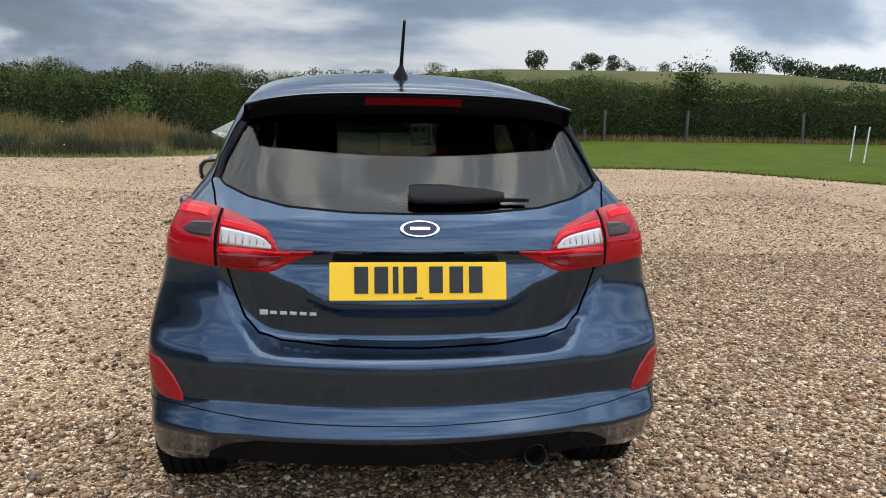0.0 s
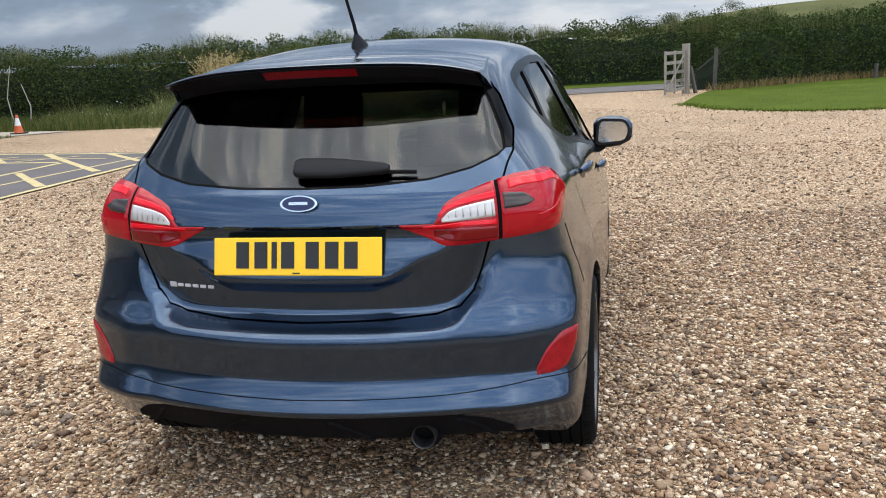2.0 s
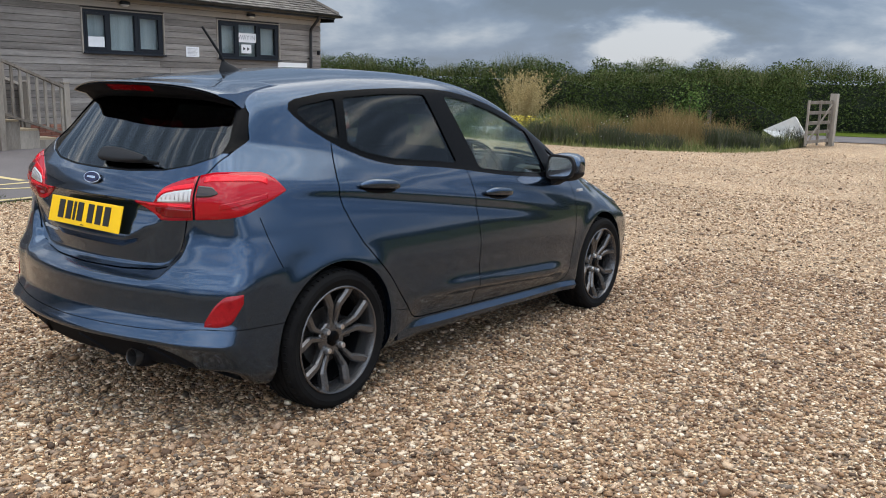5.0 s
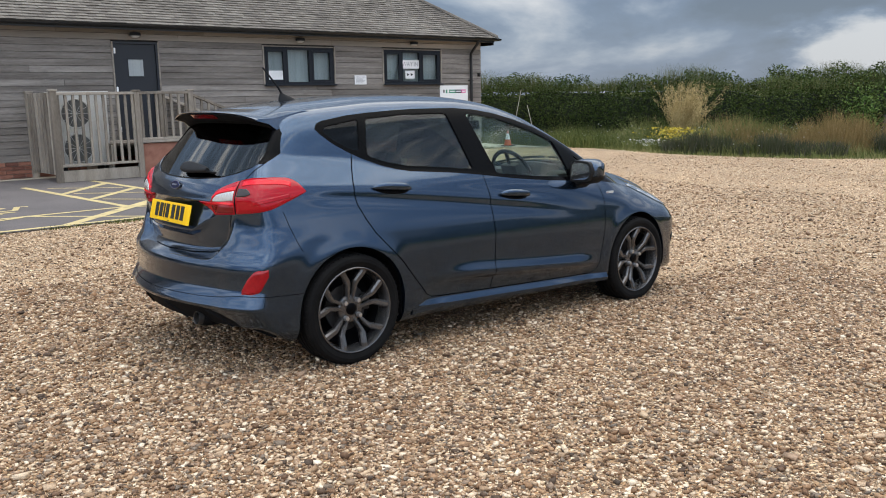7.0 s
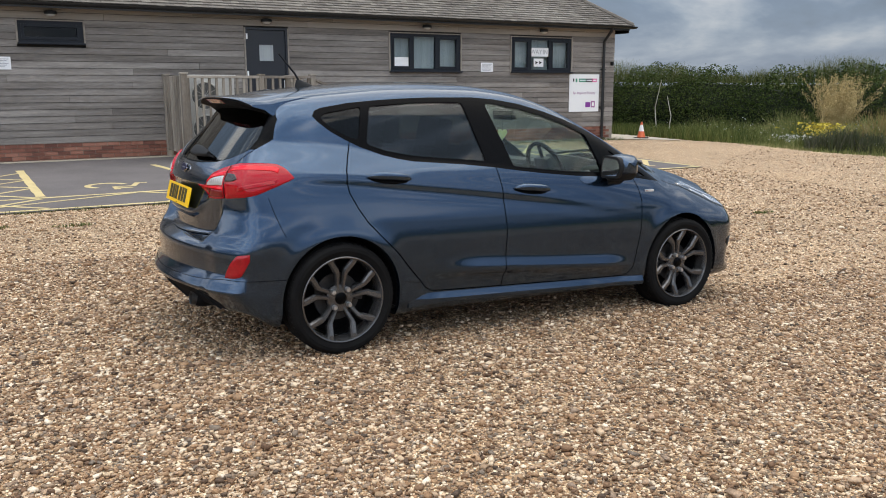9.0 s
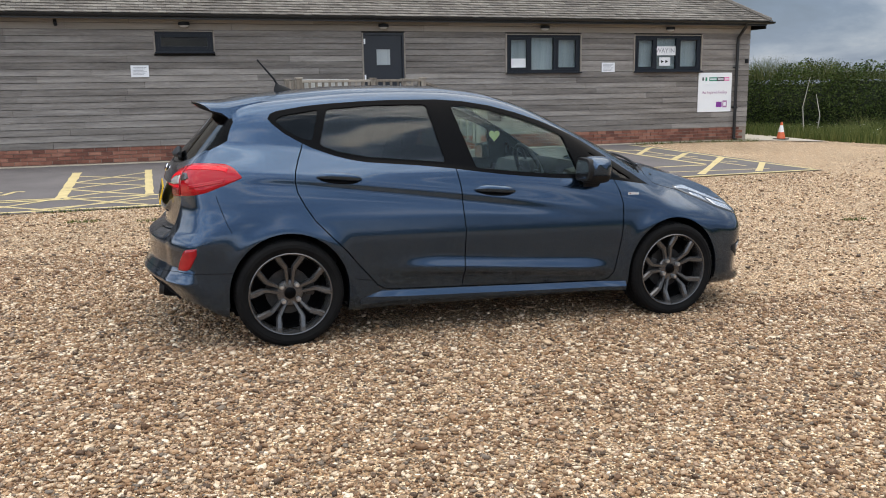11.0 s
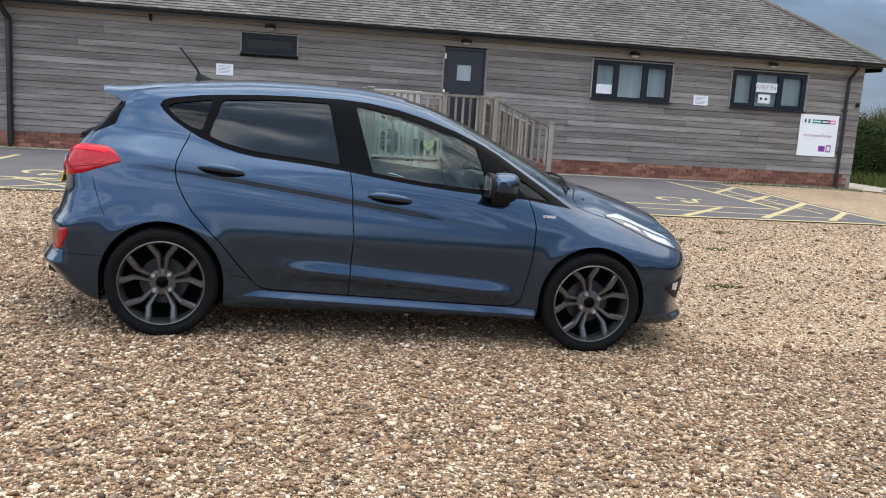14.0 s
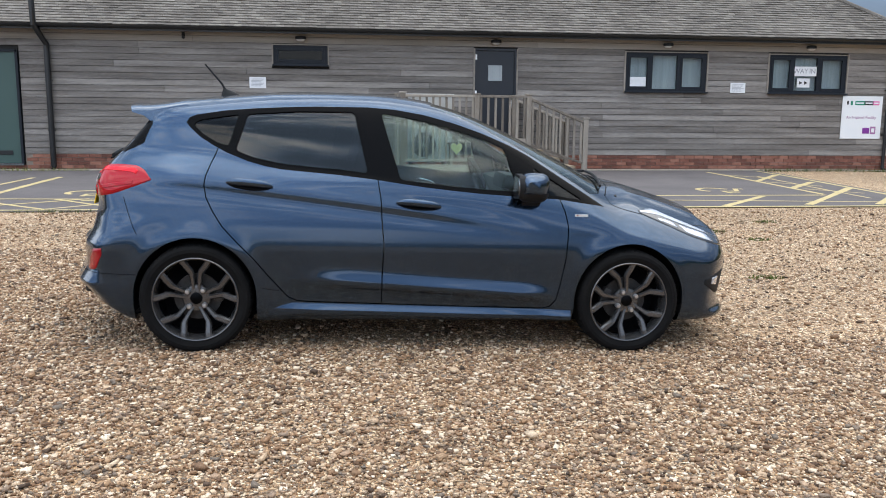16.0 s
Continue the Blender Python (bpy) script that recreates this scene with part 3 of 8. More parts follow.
REAR_GLASS = [(0.0, 1.003), (0.2, 1.006), (0.385, 1.020), (0.50, 1.046), (0.575, 1.078), (0.594, 1.098), (0.581, 1.15), (0.538, 1.24), (0.49, 1.308), (0.40, 1.335), (0.0, 1.345)]
REAR_GLASS = REAR_GLASS + [(-x, z) for x, z in REAR_GLASS[-2:0:-1]]
SCREEN = [(0.0, 1.36), (0.30, 1.345), (0.47, 1.315), (0.52, 1.38), (0.62, 1.9), (0.685, 2.26), (0.62, 2.335), (0.40, 2.41), (0.0, 2.45)]
SCREEN = SCREEN + [(-x, y) for x, y in SCREEN[-2:0:-1]]
BONNET = [(0.0, 2.50), (0.40, 2.455), (0.60, 2.385), (0.665, 2.40), (0.655, 2.62), (0.60, 2.90), (0.47, 3.12), (0.25, 3.22), (0.0, 3.25)]
BONNET = BONNET + [(-x, y) for x, y in BONNET[-2:0:-1]]
GAP = 0.0065

base = shell(0.0, -0.032, 0.0205)
for hy, hz in HUBS:
    for s in (1, -1):
        ring = [(hy + 0.335 * math.cos(a), hz + 0.012 + 0.335 * math.sin(a)) for a in np.linspace(0, 2 * math.pi, 56, endpoint=False)]
        base = cut(base, both(ring, 0.52, 1.2, s), "DIFFERENCE")
        low_box = [(hy - 0.335, 0.0), (hy + 0.335, 0.0), (hy + 0.335, hz + 0.012), (hy - 0.335, hz + 0.012)]
        base = cut(base, both(low_box, 0.52, 1.2, s), "DIFFERENCE")
rest = base
pieces = []
for s in (1, -1):
    dlo = both(DLO, 0.40, 1.2, s)
    trim = cut(rest, dlo, "INTERSECT")
    rest = cut(rest, both(DLO, 0.40, 1.2, s), "DIFFERENCE")
    for w in (WIN_QUARTER, WIN_REAR, WIN_FRONT, WIN_FIX):
        trim = cut(trim, both(w, 0.3, 1.3, s), "DIFFERENCE")
    pieces.append(("window_surround", trim, M_BLACK, "gloss black window frames and pillars"))
    for name, poly in (("rear_door", DOOR_REAR), ("front_door", DOOR_FRONT)):
        pieces.append((name, cut(rest, both(poly, 0.45, 1.2, s), "INTERSECT"), M_PAINT, ""))
        rest = cut(rest, both(grow(poly, GAP), 0.45, 1.2, s), "DIFFERENCE")
gate = cut(rest, prism(TAILGATE, "y", -1.2, -0.12), "INTERSECT")
rest = cut(rest, prism(grow(TAILGATE, GAP), "y", -1.2, -0.12), "DIFFERENCE")
gate = cut(gate, prism(REAR_GLASS, "y", -1.3, -0.05), "DIFFERENCE")
upper = [(-0.8, 1.10), (0.8, 1.10), (0.8, 1.6), (-0.8, 1.6)]
pieces.append(("tailgate_trim", cut(gate, prism(upper, "y", -1.3, 0.05), "INTERSECT"), M_BLACK, "black trim beside the rear window"))
gate = cut(gate, prism([(x, z - 0.002 if z < 1.2 else z) for x, z in upper], "y", -1.3, 0.05), "DIFFERENCE")
pieces.append(("tailgate", gate, M_PAINT, ""))
rest = cut(rest, prism(SCREEN, "z", 0.80, 1.7), "DIFFERENCE")
pieces.append(("bonnet", cut(rest, prism(BONNET, "z", 0.55, 1.7), "INTERSECT"), M_PAINT, ""))
rest = cut(rest, prism(grow(BONNET, GAP), "z", 0.55, 1.7), "DIFFERENCE")
# black lower apron with the exhaust, and the front intake
DIFFUSER = [(-0.66, 0.10), (0.66, 0.10), (0.615, 0.292), (0.55, 0.335), (0.46, 0.362), (0.30, 0.366), (0.0, 0.362), (-0.30, 0.366), (-0.46, 0.362), (-0.55, 0.335), (-0.615, 0.292)]
pieces.append(("rear_diffuser", cut(rest, prism(grow(DIFFUSER, -0.002), "y", -1.2, -0.45), "INTERSECT"), M_APRON, "matt black lower rear apron"))
rest = cut(rest, prism(DIFFUSER, "y", -1.2, -0.45), "DIFFERENCE")
pieces.append(("body_shell", rest, M_PAINT, ""))
CAR_PARTS = {}
for name, me, mat, label in pieces:
    ob = link(name, polish(me, True), mat, CAR, label)
    ob.data.materials.append(M_CABIN)
    CAR_PARTS.setdefault(name, []).append(ob)
DOORS = {(n, s): CAR_PARTS[n][i] for n in ("rear_door", "front_door") for i, s in enumerate((1, -1))}

pane = shell(-0.007, -0.011, 0.035)
for s in (1, -1):
    for w, mat, label in ((WIN_QUARTER, M_DEEP, "dark tinted quarter glass"), (WIN_REAR, M_TINT, "dark tinted side glass"), (WIN_FRONT, M_GLASS, ""), (WIN_FIX, M_DEEP, "")):
        g = link("side_window", polish(cut(pane, both(grow(w, 0.012), 0.3, 1.3, s), "INTERSECT")), mat, CAR, label)
        g.visible_shadow = False
g = link("rear_window", polish(cut(pane, prism(grow(REAR_GLASS, 0.012), "y", -1.2, -0.1), "INTERSECT")), M_REAR, CAR, "dark tinted rear window")
g.visible_shadow = False
band = cut(shell(-0.003, -0.006, 0.03), prism(grow(REAR_GLASS, -0.001), "y", -1.2, -0.1), "INTERSECT")
link("window_border", polish(cut(band, prism(grow(REAR_GLASS, -0.006), "y", -1.3, -0.05), "DIFFERENCE")), M_BLACK, CAR, "black border round the rear window")
g = link("windscreen", polish(cut(pane, prism(grow(SCREEN, 0.012), "z", 0.85, 1.7), "INTERSECT")), M_GLASS, CAR)
g.visible_shadow = False


def patch(start, end, tops, bottoms, centre, lift=0.006, ns=40, nz=12, trim=0.0):
    """A lens that lies on the skin: round a centre in plan, from one bearing to another, between two curves of height."""
    th = np.linspace(start, end, ns)
    t = np.linspace(0, 1, nz)
    th[1], th[-2] = th[0] + 0.25 * (th[1] - th[0]), th[-1] - 0.25 * (th[-1] - th[-2])
    t[1], t[-2] = 0.4 * t[1], 1 - 0.4 * t[1]
    zt, zb = pchip(th, *tops), pchip(th, *bottoms)
    z = zb[:, None] + (zt - zb)[:, None] * t[None]
    d = np.stack((np.cos(th)[:, None] + 0 * z, np.sin(th)[:, None] + 0 * z, 0 * z), -1)
    c = np.stack((centre[0] + 0 * z, centre[1] + 0 * z, z), -1)
    p = cast(c + d * 1.6, c)
    nm = skin_normal(p)
    up = np.full(z.shape, lift)
    up[0], up[-1], up[:, 0], up[:, -1] = -0.006, -0.006, -0.006, -0.006
    p = p + nm * up[..., None]
    idx = np.arange(ns * nz).reshape(ns, nz)
    faces = [(idx[i, j], idx[i + 1, j], idx[i + 1, j + 1], idx[i, j + 1]) for i in range(ns - 1) for j in range(nz - 1)]
    return p.reshape(-1, 3), faces


def lens(name, mat, parent, side, span, tops, bottoms, lift=0.006, label="", centre=(0.35, 0.05), ns=40, nz=12):
    v, fc = patch(span[0], span[1], tops, bottoms, centre, lift, ns, nz)
    v = v * np.array((side, 1, 1))
    if side < 0:
        fc = [q[::-1] for q in fc]
    return link(name, raw(v, fc, True), mat, parent, label)


def bearing(x, y, centre=(0.35, 0.05)):
    return math.atan2(y - centre[1], x - centre[0])


TOP = ([bearing(*p) for p in ((0.305, -0.62), (0.40, -0.61), (0.438, -0.598), (0.52, -0.565), (0.592, -0.52), (0.635, -0.47), (0.668, -0.40), (0.692, -0.33), (0.702, -0.27), (0.711, -0.212))], [0.900, 0.902, 0.960, 0.998, 1.022, 1.034, 1.036, 1.032, 1.010, 0.958])
BOT = ([bearing(*p) for p in ((0.305, -0.62), (0.38, -0.615), (0.443, -0.598), (0.575, -0.53), (0.643, -0.455), (0.675, -0.37), (0.697, -0.30), (0.711, -0.212))], [0.896, 0.858, 0.832, 0.843, 0.853, 0.868, 0.905, 0.955])
SPLIT = bearing(0.577, -0.53)
for s in (1, -1):
    outer = empty("tail_lamp")
    outer.parent = CAR
    lens("outer_lens", M_RED, outer, s, (SPLIT + 0.006, bearing(0.711, -0.212)), TOP, BOT)
    lens("lamp_gap", M_DARK, outer, s, (SPLIT - 0.014, SPLIT + 0.014), TOP, BOT, 0.003, ns=6)
    lens("light_guide", M_RED3, outer, s, (SPLIT + 0.05, bearing(0.700, -0.29)), (TOP[0], [v - 0.018 for v in TOP[1]]), (TOP[0], [v - 0.040 for v in TOP[1]]), 0.0085, "bright red light guide")
    lens("inner_lens", M_RED, outer, s, (bearing(0.305, -0.62), SPLIT - 0.006), TOP, BOT)
    lens("reversing_lens", M_CLEAR, outer, s, (bearing(0.425, -0.6), SPLIT - 0.02), ([bearing(0.425, -0.6), bearing(0.45, -0.6), bearing(0.49, -0.58), SPLIT - 0.02], [0.912, 0.934, 0.947, 0.962]), ([bearing(0.425, -0.6), bearing(0.44, -0.6), SPLIT - 0.02], [0.903, 0.903, 0.914]), 0.010, "clear reversing lens")
    lens("indicator_lens", M_SMOKE, outer, s, (SPLIT + 0.02, bearing(0.648, -0.46)), ([SPLIT + 0.02, bearing(0.625, -0.48), bearing(0.648, -0.46)], [0.977, 0.976, 0.955]), ([SPLIT + 0.02, bearing(0.625, -0.48), bearing(0.648, -0.46)], [0.933, 0.938, 0.951]), 0.0095, "smoked indicator lens")
    for k in range(7):
        q = bearing(0.445, -0.6) + (SPLIT - 0.035 - bearing(0.445, -0.6)) * k / 6
        top_k = float(pchip(np.array(q), [bearing(0.425, -0.6), bearing(0.45, -0.6), bearing(0.49, -0.58), SPLIT - 0.02], [0.912, 0.934, 0.947, 0.962])) - 0.005
        lens("rib", M_RIB, outer, s, (q, q + 0.005), ([q, q + 0.005], [top_k, top_k]), ([q, q + 0.005], [0.914, 0.914]), 0.0118, ns=5, nz=5)
    lens("inner_guide", M_RED3, outer, s, (bearing(0.415, -0.6), SPLIT - 0.014), ([bearing(0.415, -0.6), bearing(0.45, -0.6), bearing(0.49, -0.58), SPLIT - 0.014], [0.926, 0.952, 0.966, 0.984]), ([bearing(0.415, -0.6), bearing(0.45, -0.6), bearing(0.49, -0.58), SPLIT - 0.014], [0.918, 0.939, 0.951, 0.966]), 0.0085, "bright red light guide")
    lens("foot_guide", M_RED3, outer, s, (bearing(0.37, -0.61), SPLIT - 0.014), ([bearing(0.37, -0.61), SPLIT - 0.014], [0.898, 0.906]), ([bearing(0.37, -0.61), SPLIT - 0.014], [0.889, 0.893]), 0.0085, "bright red light guide")
    lens("end_guide", M_RED, outer, s, (bearing(0.645, -0.44), bearing(0.700, -0.29)), ([bearing(0.645, -0.44), bearing(0.700, -0.29)], [0.915, 0.950]), ([bearing(0.645, -0.44), bearing(0.700, -0.29)], [0.893, 0.930]), 0.0085, "bright red light guide")
    lens("lower_lens", M_RED2, outer, s, (bearing(0.40, -0.6), SPLIT - 0.012), ([bearing(0.40, -0.6), SPLIT - 0.012], [0.886, 0.888]), ([bearing(0.40, -0.6), bearing(0.45, -0.6), SPLIT - 0.012], [0.864, 0.848, 0.854]), 0.0085)
    # slanted red reflector low on each rear corner
    rb = [bearing(*p) for p in ((0.672, -0.567), (0.704, -0.537), (0.735, -0.50), (0.766, -0.455))]
    lens("reflector", M_REFLECT, CAR, s, (rb[0], rb[3]), (rb, [0.466, 0.538, 0.576, 0.580]), (rb, [0.448, 0.447, 0.456, 0.545]), 0.004, "slanted red reflector", ns=20, nz=10)


# ---- car: spoiler, lamps, plate, trim ----
def loop_loft(rings, closed_ends=True):
    bm = bmesh.new()
    vs = [[bm.verts.new(p) for p in r] for r in rings]
    for a, b in zip(vs, vs[1:]):
        for k in range(len(a)):
            bm.faces.new((a[k], a[(k + 1) % len(a)], b[(k + 1) % len(b)], b[k]))
    if closed_ends:
        bm.faces.new(vs[0][::-1])
        bm.faces.new(vs[-1])
    return bm


rings, shadow_side = [], []
for x in np.linspace(-0.54, 0.54, 45):
    a = abs(x)
    e = float(step01(0.34, 0.54, a))
    ty, tz = -0.462 + 0.26 * a * a, 1.368 - 0.055 * a * a - 0.55 * a ** 5
    top = float(roof_z(np.array(x), np.array(-0.03))) + 0.003
    prof = [(-0.02 - 0.03 * e, top - 0.012), (-0.10, top - 0.012), (-0.22, tz + 0.018), (ty + 0.10, tz + 0.004), (ty + 0.012, tz + 0.001), (ty, tz - 0.004),
            (ty + 0.004, tz - 0.010), (ty + 0.045 + 0.02 * e, tz - 0.040 + 0.015 * e), (ty + 0.085 + 0.02 * e, tz - 0.055), (-0.29 + 0.05 * e, 1.300 - 0.02 * e), (-0.215, 1.275 - 0.012 * e), (-0.14, 1.285)]
    shadow_side.append([(y, z) for y, z in prof[6:11]])
    s = 1 if x > 0 else -1
    rings.append([(x - s * 0.42 * (z - 1.27) * (a / 0.535) ** 2, y, z) for y, z in prof])
spoiler = part("spoiler", loop_loft(rings), M_PAINT, CAR, "blue roof spoiler over the tailgate", True)
skirt = []
for x, low in list(zip(np.linspace(-0.54, 0.54, 45), shadow_side))[1:-1]:
    s, a = (1 if x > 0 else -1), abs(x)
    pts = [(y - 0.004, z - 0.003) for y, z in low] + [(y + 0.012, z + 0.004) for y, z in low[::-1]]
    skirt.append([(x - s * 0.42 * (z - 1.27) * (a / 0.535) ** 2, y, z) for y, z in pts])
part("underside", loop_loft(skirt), M_APRON, spoiler, "black underside")
part("brake_lamp", loop_loft([[(x, -0.4665 + 0.26 * x * x + dy, 1.368 - 0.055 * x * x - dz) for dy, dz in ((0.0095, 0.018), (0.035, 0.018), (0.062, 0.040), (0.0395, 0.040))] for x in np.linspace(-0.150, 0.150, 14)]), M_RED2, spoiler, "dark red high brake lamp")

# number plate, with plain bars for its characters
plate_m = pose(0, -0.662, 0.8175, -13, 0, 0)
plate = part("number_plate", box_bm((0.52, 0.007, 0.112), bevel=0.003), M_YELLOW, CAR, "yellow plate with plain black bars")
plate.matrix_local = plate_m
M_INK = material("black_ink", (0.008, 0.008, 0.009), 0.5)
for i, x in enumerate((-0.168, -0.110, -0.068, -0.026, 0.050, 0.110, 0.168)):
    w = 0.016 if i == 2 else 0.040
    part("bar", box_bm((w, 0.003, 0.078), (x + 0.0, -0.0045, 0.004)), M_INK, plate)
part("bar", box_bm((0.022, 0.002, 0.004), (0.0, -0.004, -0.049)), M_INK, plate)

# oval badge
badge = part("badge", lathe_bm([(0.0001, 0), (0.9, 0.0), (1.0, 0.004), (1.0, 0.010), (0.0001, 0.010)], 40, "y"), M_CHROME, CAR, "chrome-rimmed oval badge", True)
badge.matrix_local = pose(0.005, -0.618, 0.965, -20, 0, 0) @ Matrix.Diagonal((0.058, -1, 0.0245, 1))
inner = part("oval", lathe_bm([(0.0001, 0), (0.86, 0.0), (0.86, 0.004), (0.0001, 0.004)], 40, "y"), M_BLUE, badge, "dark blue oval", True)
inner.location = (0, 0.0085, 0)
bar = part("script_bar", box_bm((1.0, 0.002, 0.35), bevel=0.0), M_CHROME, badge)
bar.location = (0, 0.0125, 0)
# model script: plain slanted bars
script = empty("model_script")
script.parent = CAR
# rear wiper
wiper = empty("rear_wiper")
wiper.parent = CAR


def on_skin_y(x, z, lift):
    p = cast(np.array((x, -1.4, z), float), np.array((x, 0.1, z), float))
    n = skin_normal(p)
    return p + n * lift


def skin_x(y, z, side, lift=0.0):
    p = cast(np.array((1.4, y, z), float), np.array((0.2, y, z), float))
    n = skin_normal(p)
    p = p + n * lift
    return p * np.array((side, 1, 1))


for i in range(6):
    p = on_skin_y(-0.452 + i * 0.029, 0.712, 0.001)
    part("bar", box_bm((0.021 if i else 0.025, 0.004, 0.010 if i else 0.016), tuple(p), bevel=0.0015, rot=(8, 0, -10)), M_SILVER, script)
housing_rings = []
for i, x in enumerate(np.linspace(-0.022, 0.265, 16)):
    hh_, th_ = (0.025 - 0.015 * max(0.0, (x - 0.09) / 0.175) ** 1.2) * (0.75 if i in (0, 15) else 1), 0.030 - 0.05 * max(0.0, x - 0.05) * 0.3
    ring = []
    for t in np.linspace(0, 2 * math.pi, 14, endpoint=False):
        c_, s_ = math.cos(t), math.sin(t)
        ring.append(tuple(on_skin_y(x, 1.052 - 0.03 * max(0, x - 0.05) + hh_ * math.copysign(abs(s_) ** 0.6, s_), 0.004 + th_ * 0.5 * (1 + math.copysign(abs(c_) ** 0.6, c_)))))
    housing_rings.append(ring)
part("arm", loop_loft(housing_rings), M_SATIN, wiper, smooth=True)
part("blade", tube_bm([on_skin_y(x, 1.036 + 0.004 * math.sin(x * 8), 0.012) for x in np.linspace(0.02, 0.345, 12)], 0.006, 8), M_RUBBER, wiper, smooth=True)
# rear tail pipe
part("exhaust_shroud", lathe_bm([(0.046, 0.10), (0.052, 0.05), (0.050, 0.012), (0.046, 0.0), (0.041, 0.004), (0.040, 0.09)], 32, "y"), M_APRON, CAR, "black shroud round the exhaust", True).matrix_local = pose(0.362, -0.674, 0.288, -6, 0, 0)
part("exhaust_pipe", lathe_bm([(0.028, 0.16), (0.034, 0.15), (0.0365, 0.01), (0.035, 0.0), (0.032, 0.003), (0.030, 0.15)], 32, "y"), M_DISC, CAR, "round dull steel exhaust tip", True).matrix_local = pose(0.362, -0.700, 0.284, -6, 0, 0)
part("exhaust_bore", lathe_bm([(0.0001, 0.06), (0.031, 0.06)], 24, "y"), M_DARK, CAR).matrix_local = pose(0.362, -0.696, 0.284)
for x0, x1 in ((-0.30, -0.17), (0.20, 0.10), (-0.56, -0.47), (0.56, 0.47)):
    part("diffuser_rib", loop_loft([[tuple(on_skin_y(x + dx, z, h)) for dx, h in ((-0.012, -0.004), (-0.007, 0.009), (0.007, 0.009), (0.012, -0.004))] for x, z in ((x0, 0.262), ((x0 + x1) / 2, 0.305), (x1, 0.345))]), M_APRON, CAR)
# side skirts: a blade in body colour under each sill
for s in (1, -1):
    rings = []
    for y in np.linspace(0.40, 2.142, 60):
        top_z = float(pchip(np.array(y), (0.40, 0.5, 0.6, 1.03, 1.98, 2.15), (0.296, 0.292, 0.288, 0.279, 0.258, 0.256)))
        on = float(step01(0.40, 0.72, y) * (1 - 0.55 * step01(1.55, 2.12, y)))
        xs = abs(skin_x(y, top_z - 0.006, 1)[0]) - 0.010 * float(1 - step01(0.40, 0.56, y))
        foot = top_z - 0.056 - 0.02 * float(1 - step01(0.40, 0.66, y))
        out_x = xs + 0.006 + 0.016 * on
        rings.append([(s * px_, y, pz_) for px_, pz_ in ((xs - 0.03, top_z - 0.004), (xs + 0.001, top_z - 0.005), (xs + 0.003, top_z - 0.016), (out_x - 0.001, top_z - 0.037), (out_x, top_z - 0.041), (out_x - 0.006, foot - 0.007), (out_x - 0.030, foot - 0.016), (xs - 0.04, foot - 0.022))])
    part("side_skirt", loop_loft(rings), M_PAINT, CAR, "blue side skirt under the doors", True)
# thin lower bumper seam and arch line
for s in (1, -1):
    pts = []
    for a in np.linspace(bearing(0.0, -0.7, (0.0, 0.1)), bearing(0.80, -0.30, (0.0, 0.1)), 40):
        z = float(pchip(np.array(a), [bearing(0.0, -0.7, (0, 0.1)), bearing(0.45, -0.66, (0, 0.1)), bearing(0.68, -0.55, (0, 0.1)), bearing(0.80, -0.30, (0, 0.1))], [0.412, 0.418, 0.440, 0.438]))
        c = np.array((0.0, 0.1, z))
        p = cast(c + np.array((math.cos(a), math.sin(a), 0)) * 1.6, c)
        pts.append(p * np.array((s, 1, 1)))
    part("bumper_seam", tube_bm(pts, 0.0018, 5), M_DARK, CAR)

# roof aerial
aerial = empty("roof_aerial")
aerial.parent = CAR
rz = float(roof_z(np.array(0.0), np.array(0.10)))
part("fin", loop_loft([[(w * math.cos(t), 0.105 + ln * math.sin(t) - lean, rz - 0.012 + h) for t in np.linspace(0, 2 * math.pi, 16, endpoint=False)] for w, ln, h, lean in ((0.030, 0.062, 0, 0), (0.026, 0.055, 0.018, 0.006), (0.016, 0.034, 0.034, 0.022), (0.009, 0.012, 0.048, 0.040))]), M_SATIN, aerial, smooth=True)
part("rod", tube_bm([(0, 0.07, rz + 0.028), (0, 0.045, rz + 0.07), (0, -0.055, rz + 0.185)], (0.0075, 0.0065, 0.005), 8), M_SATIN, aerial, smooth=True)


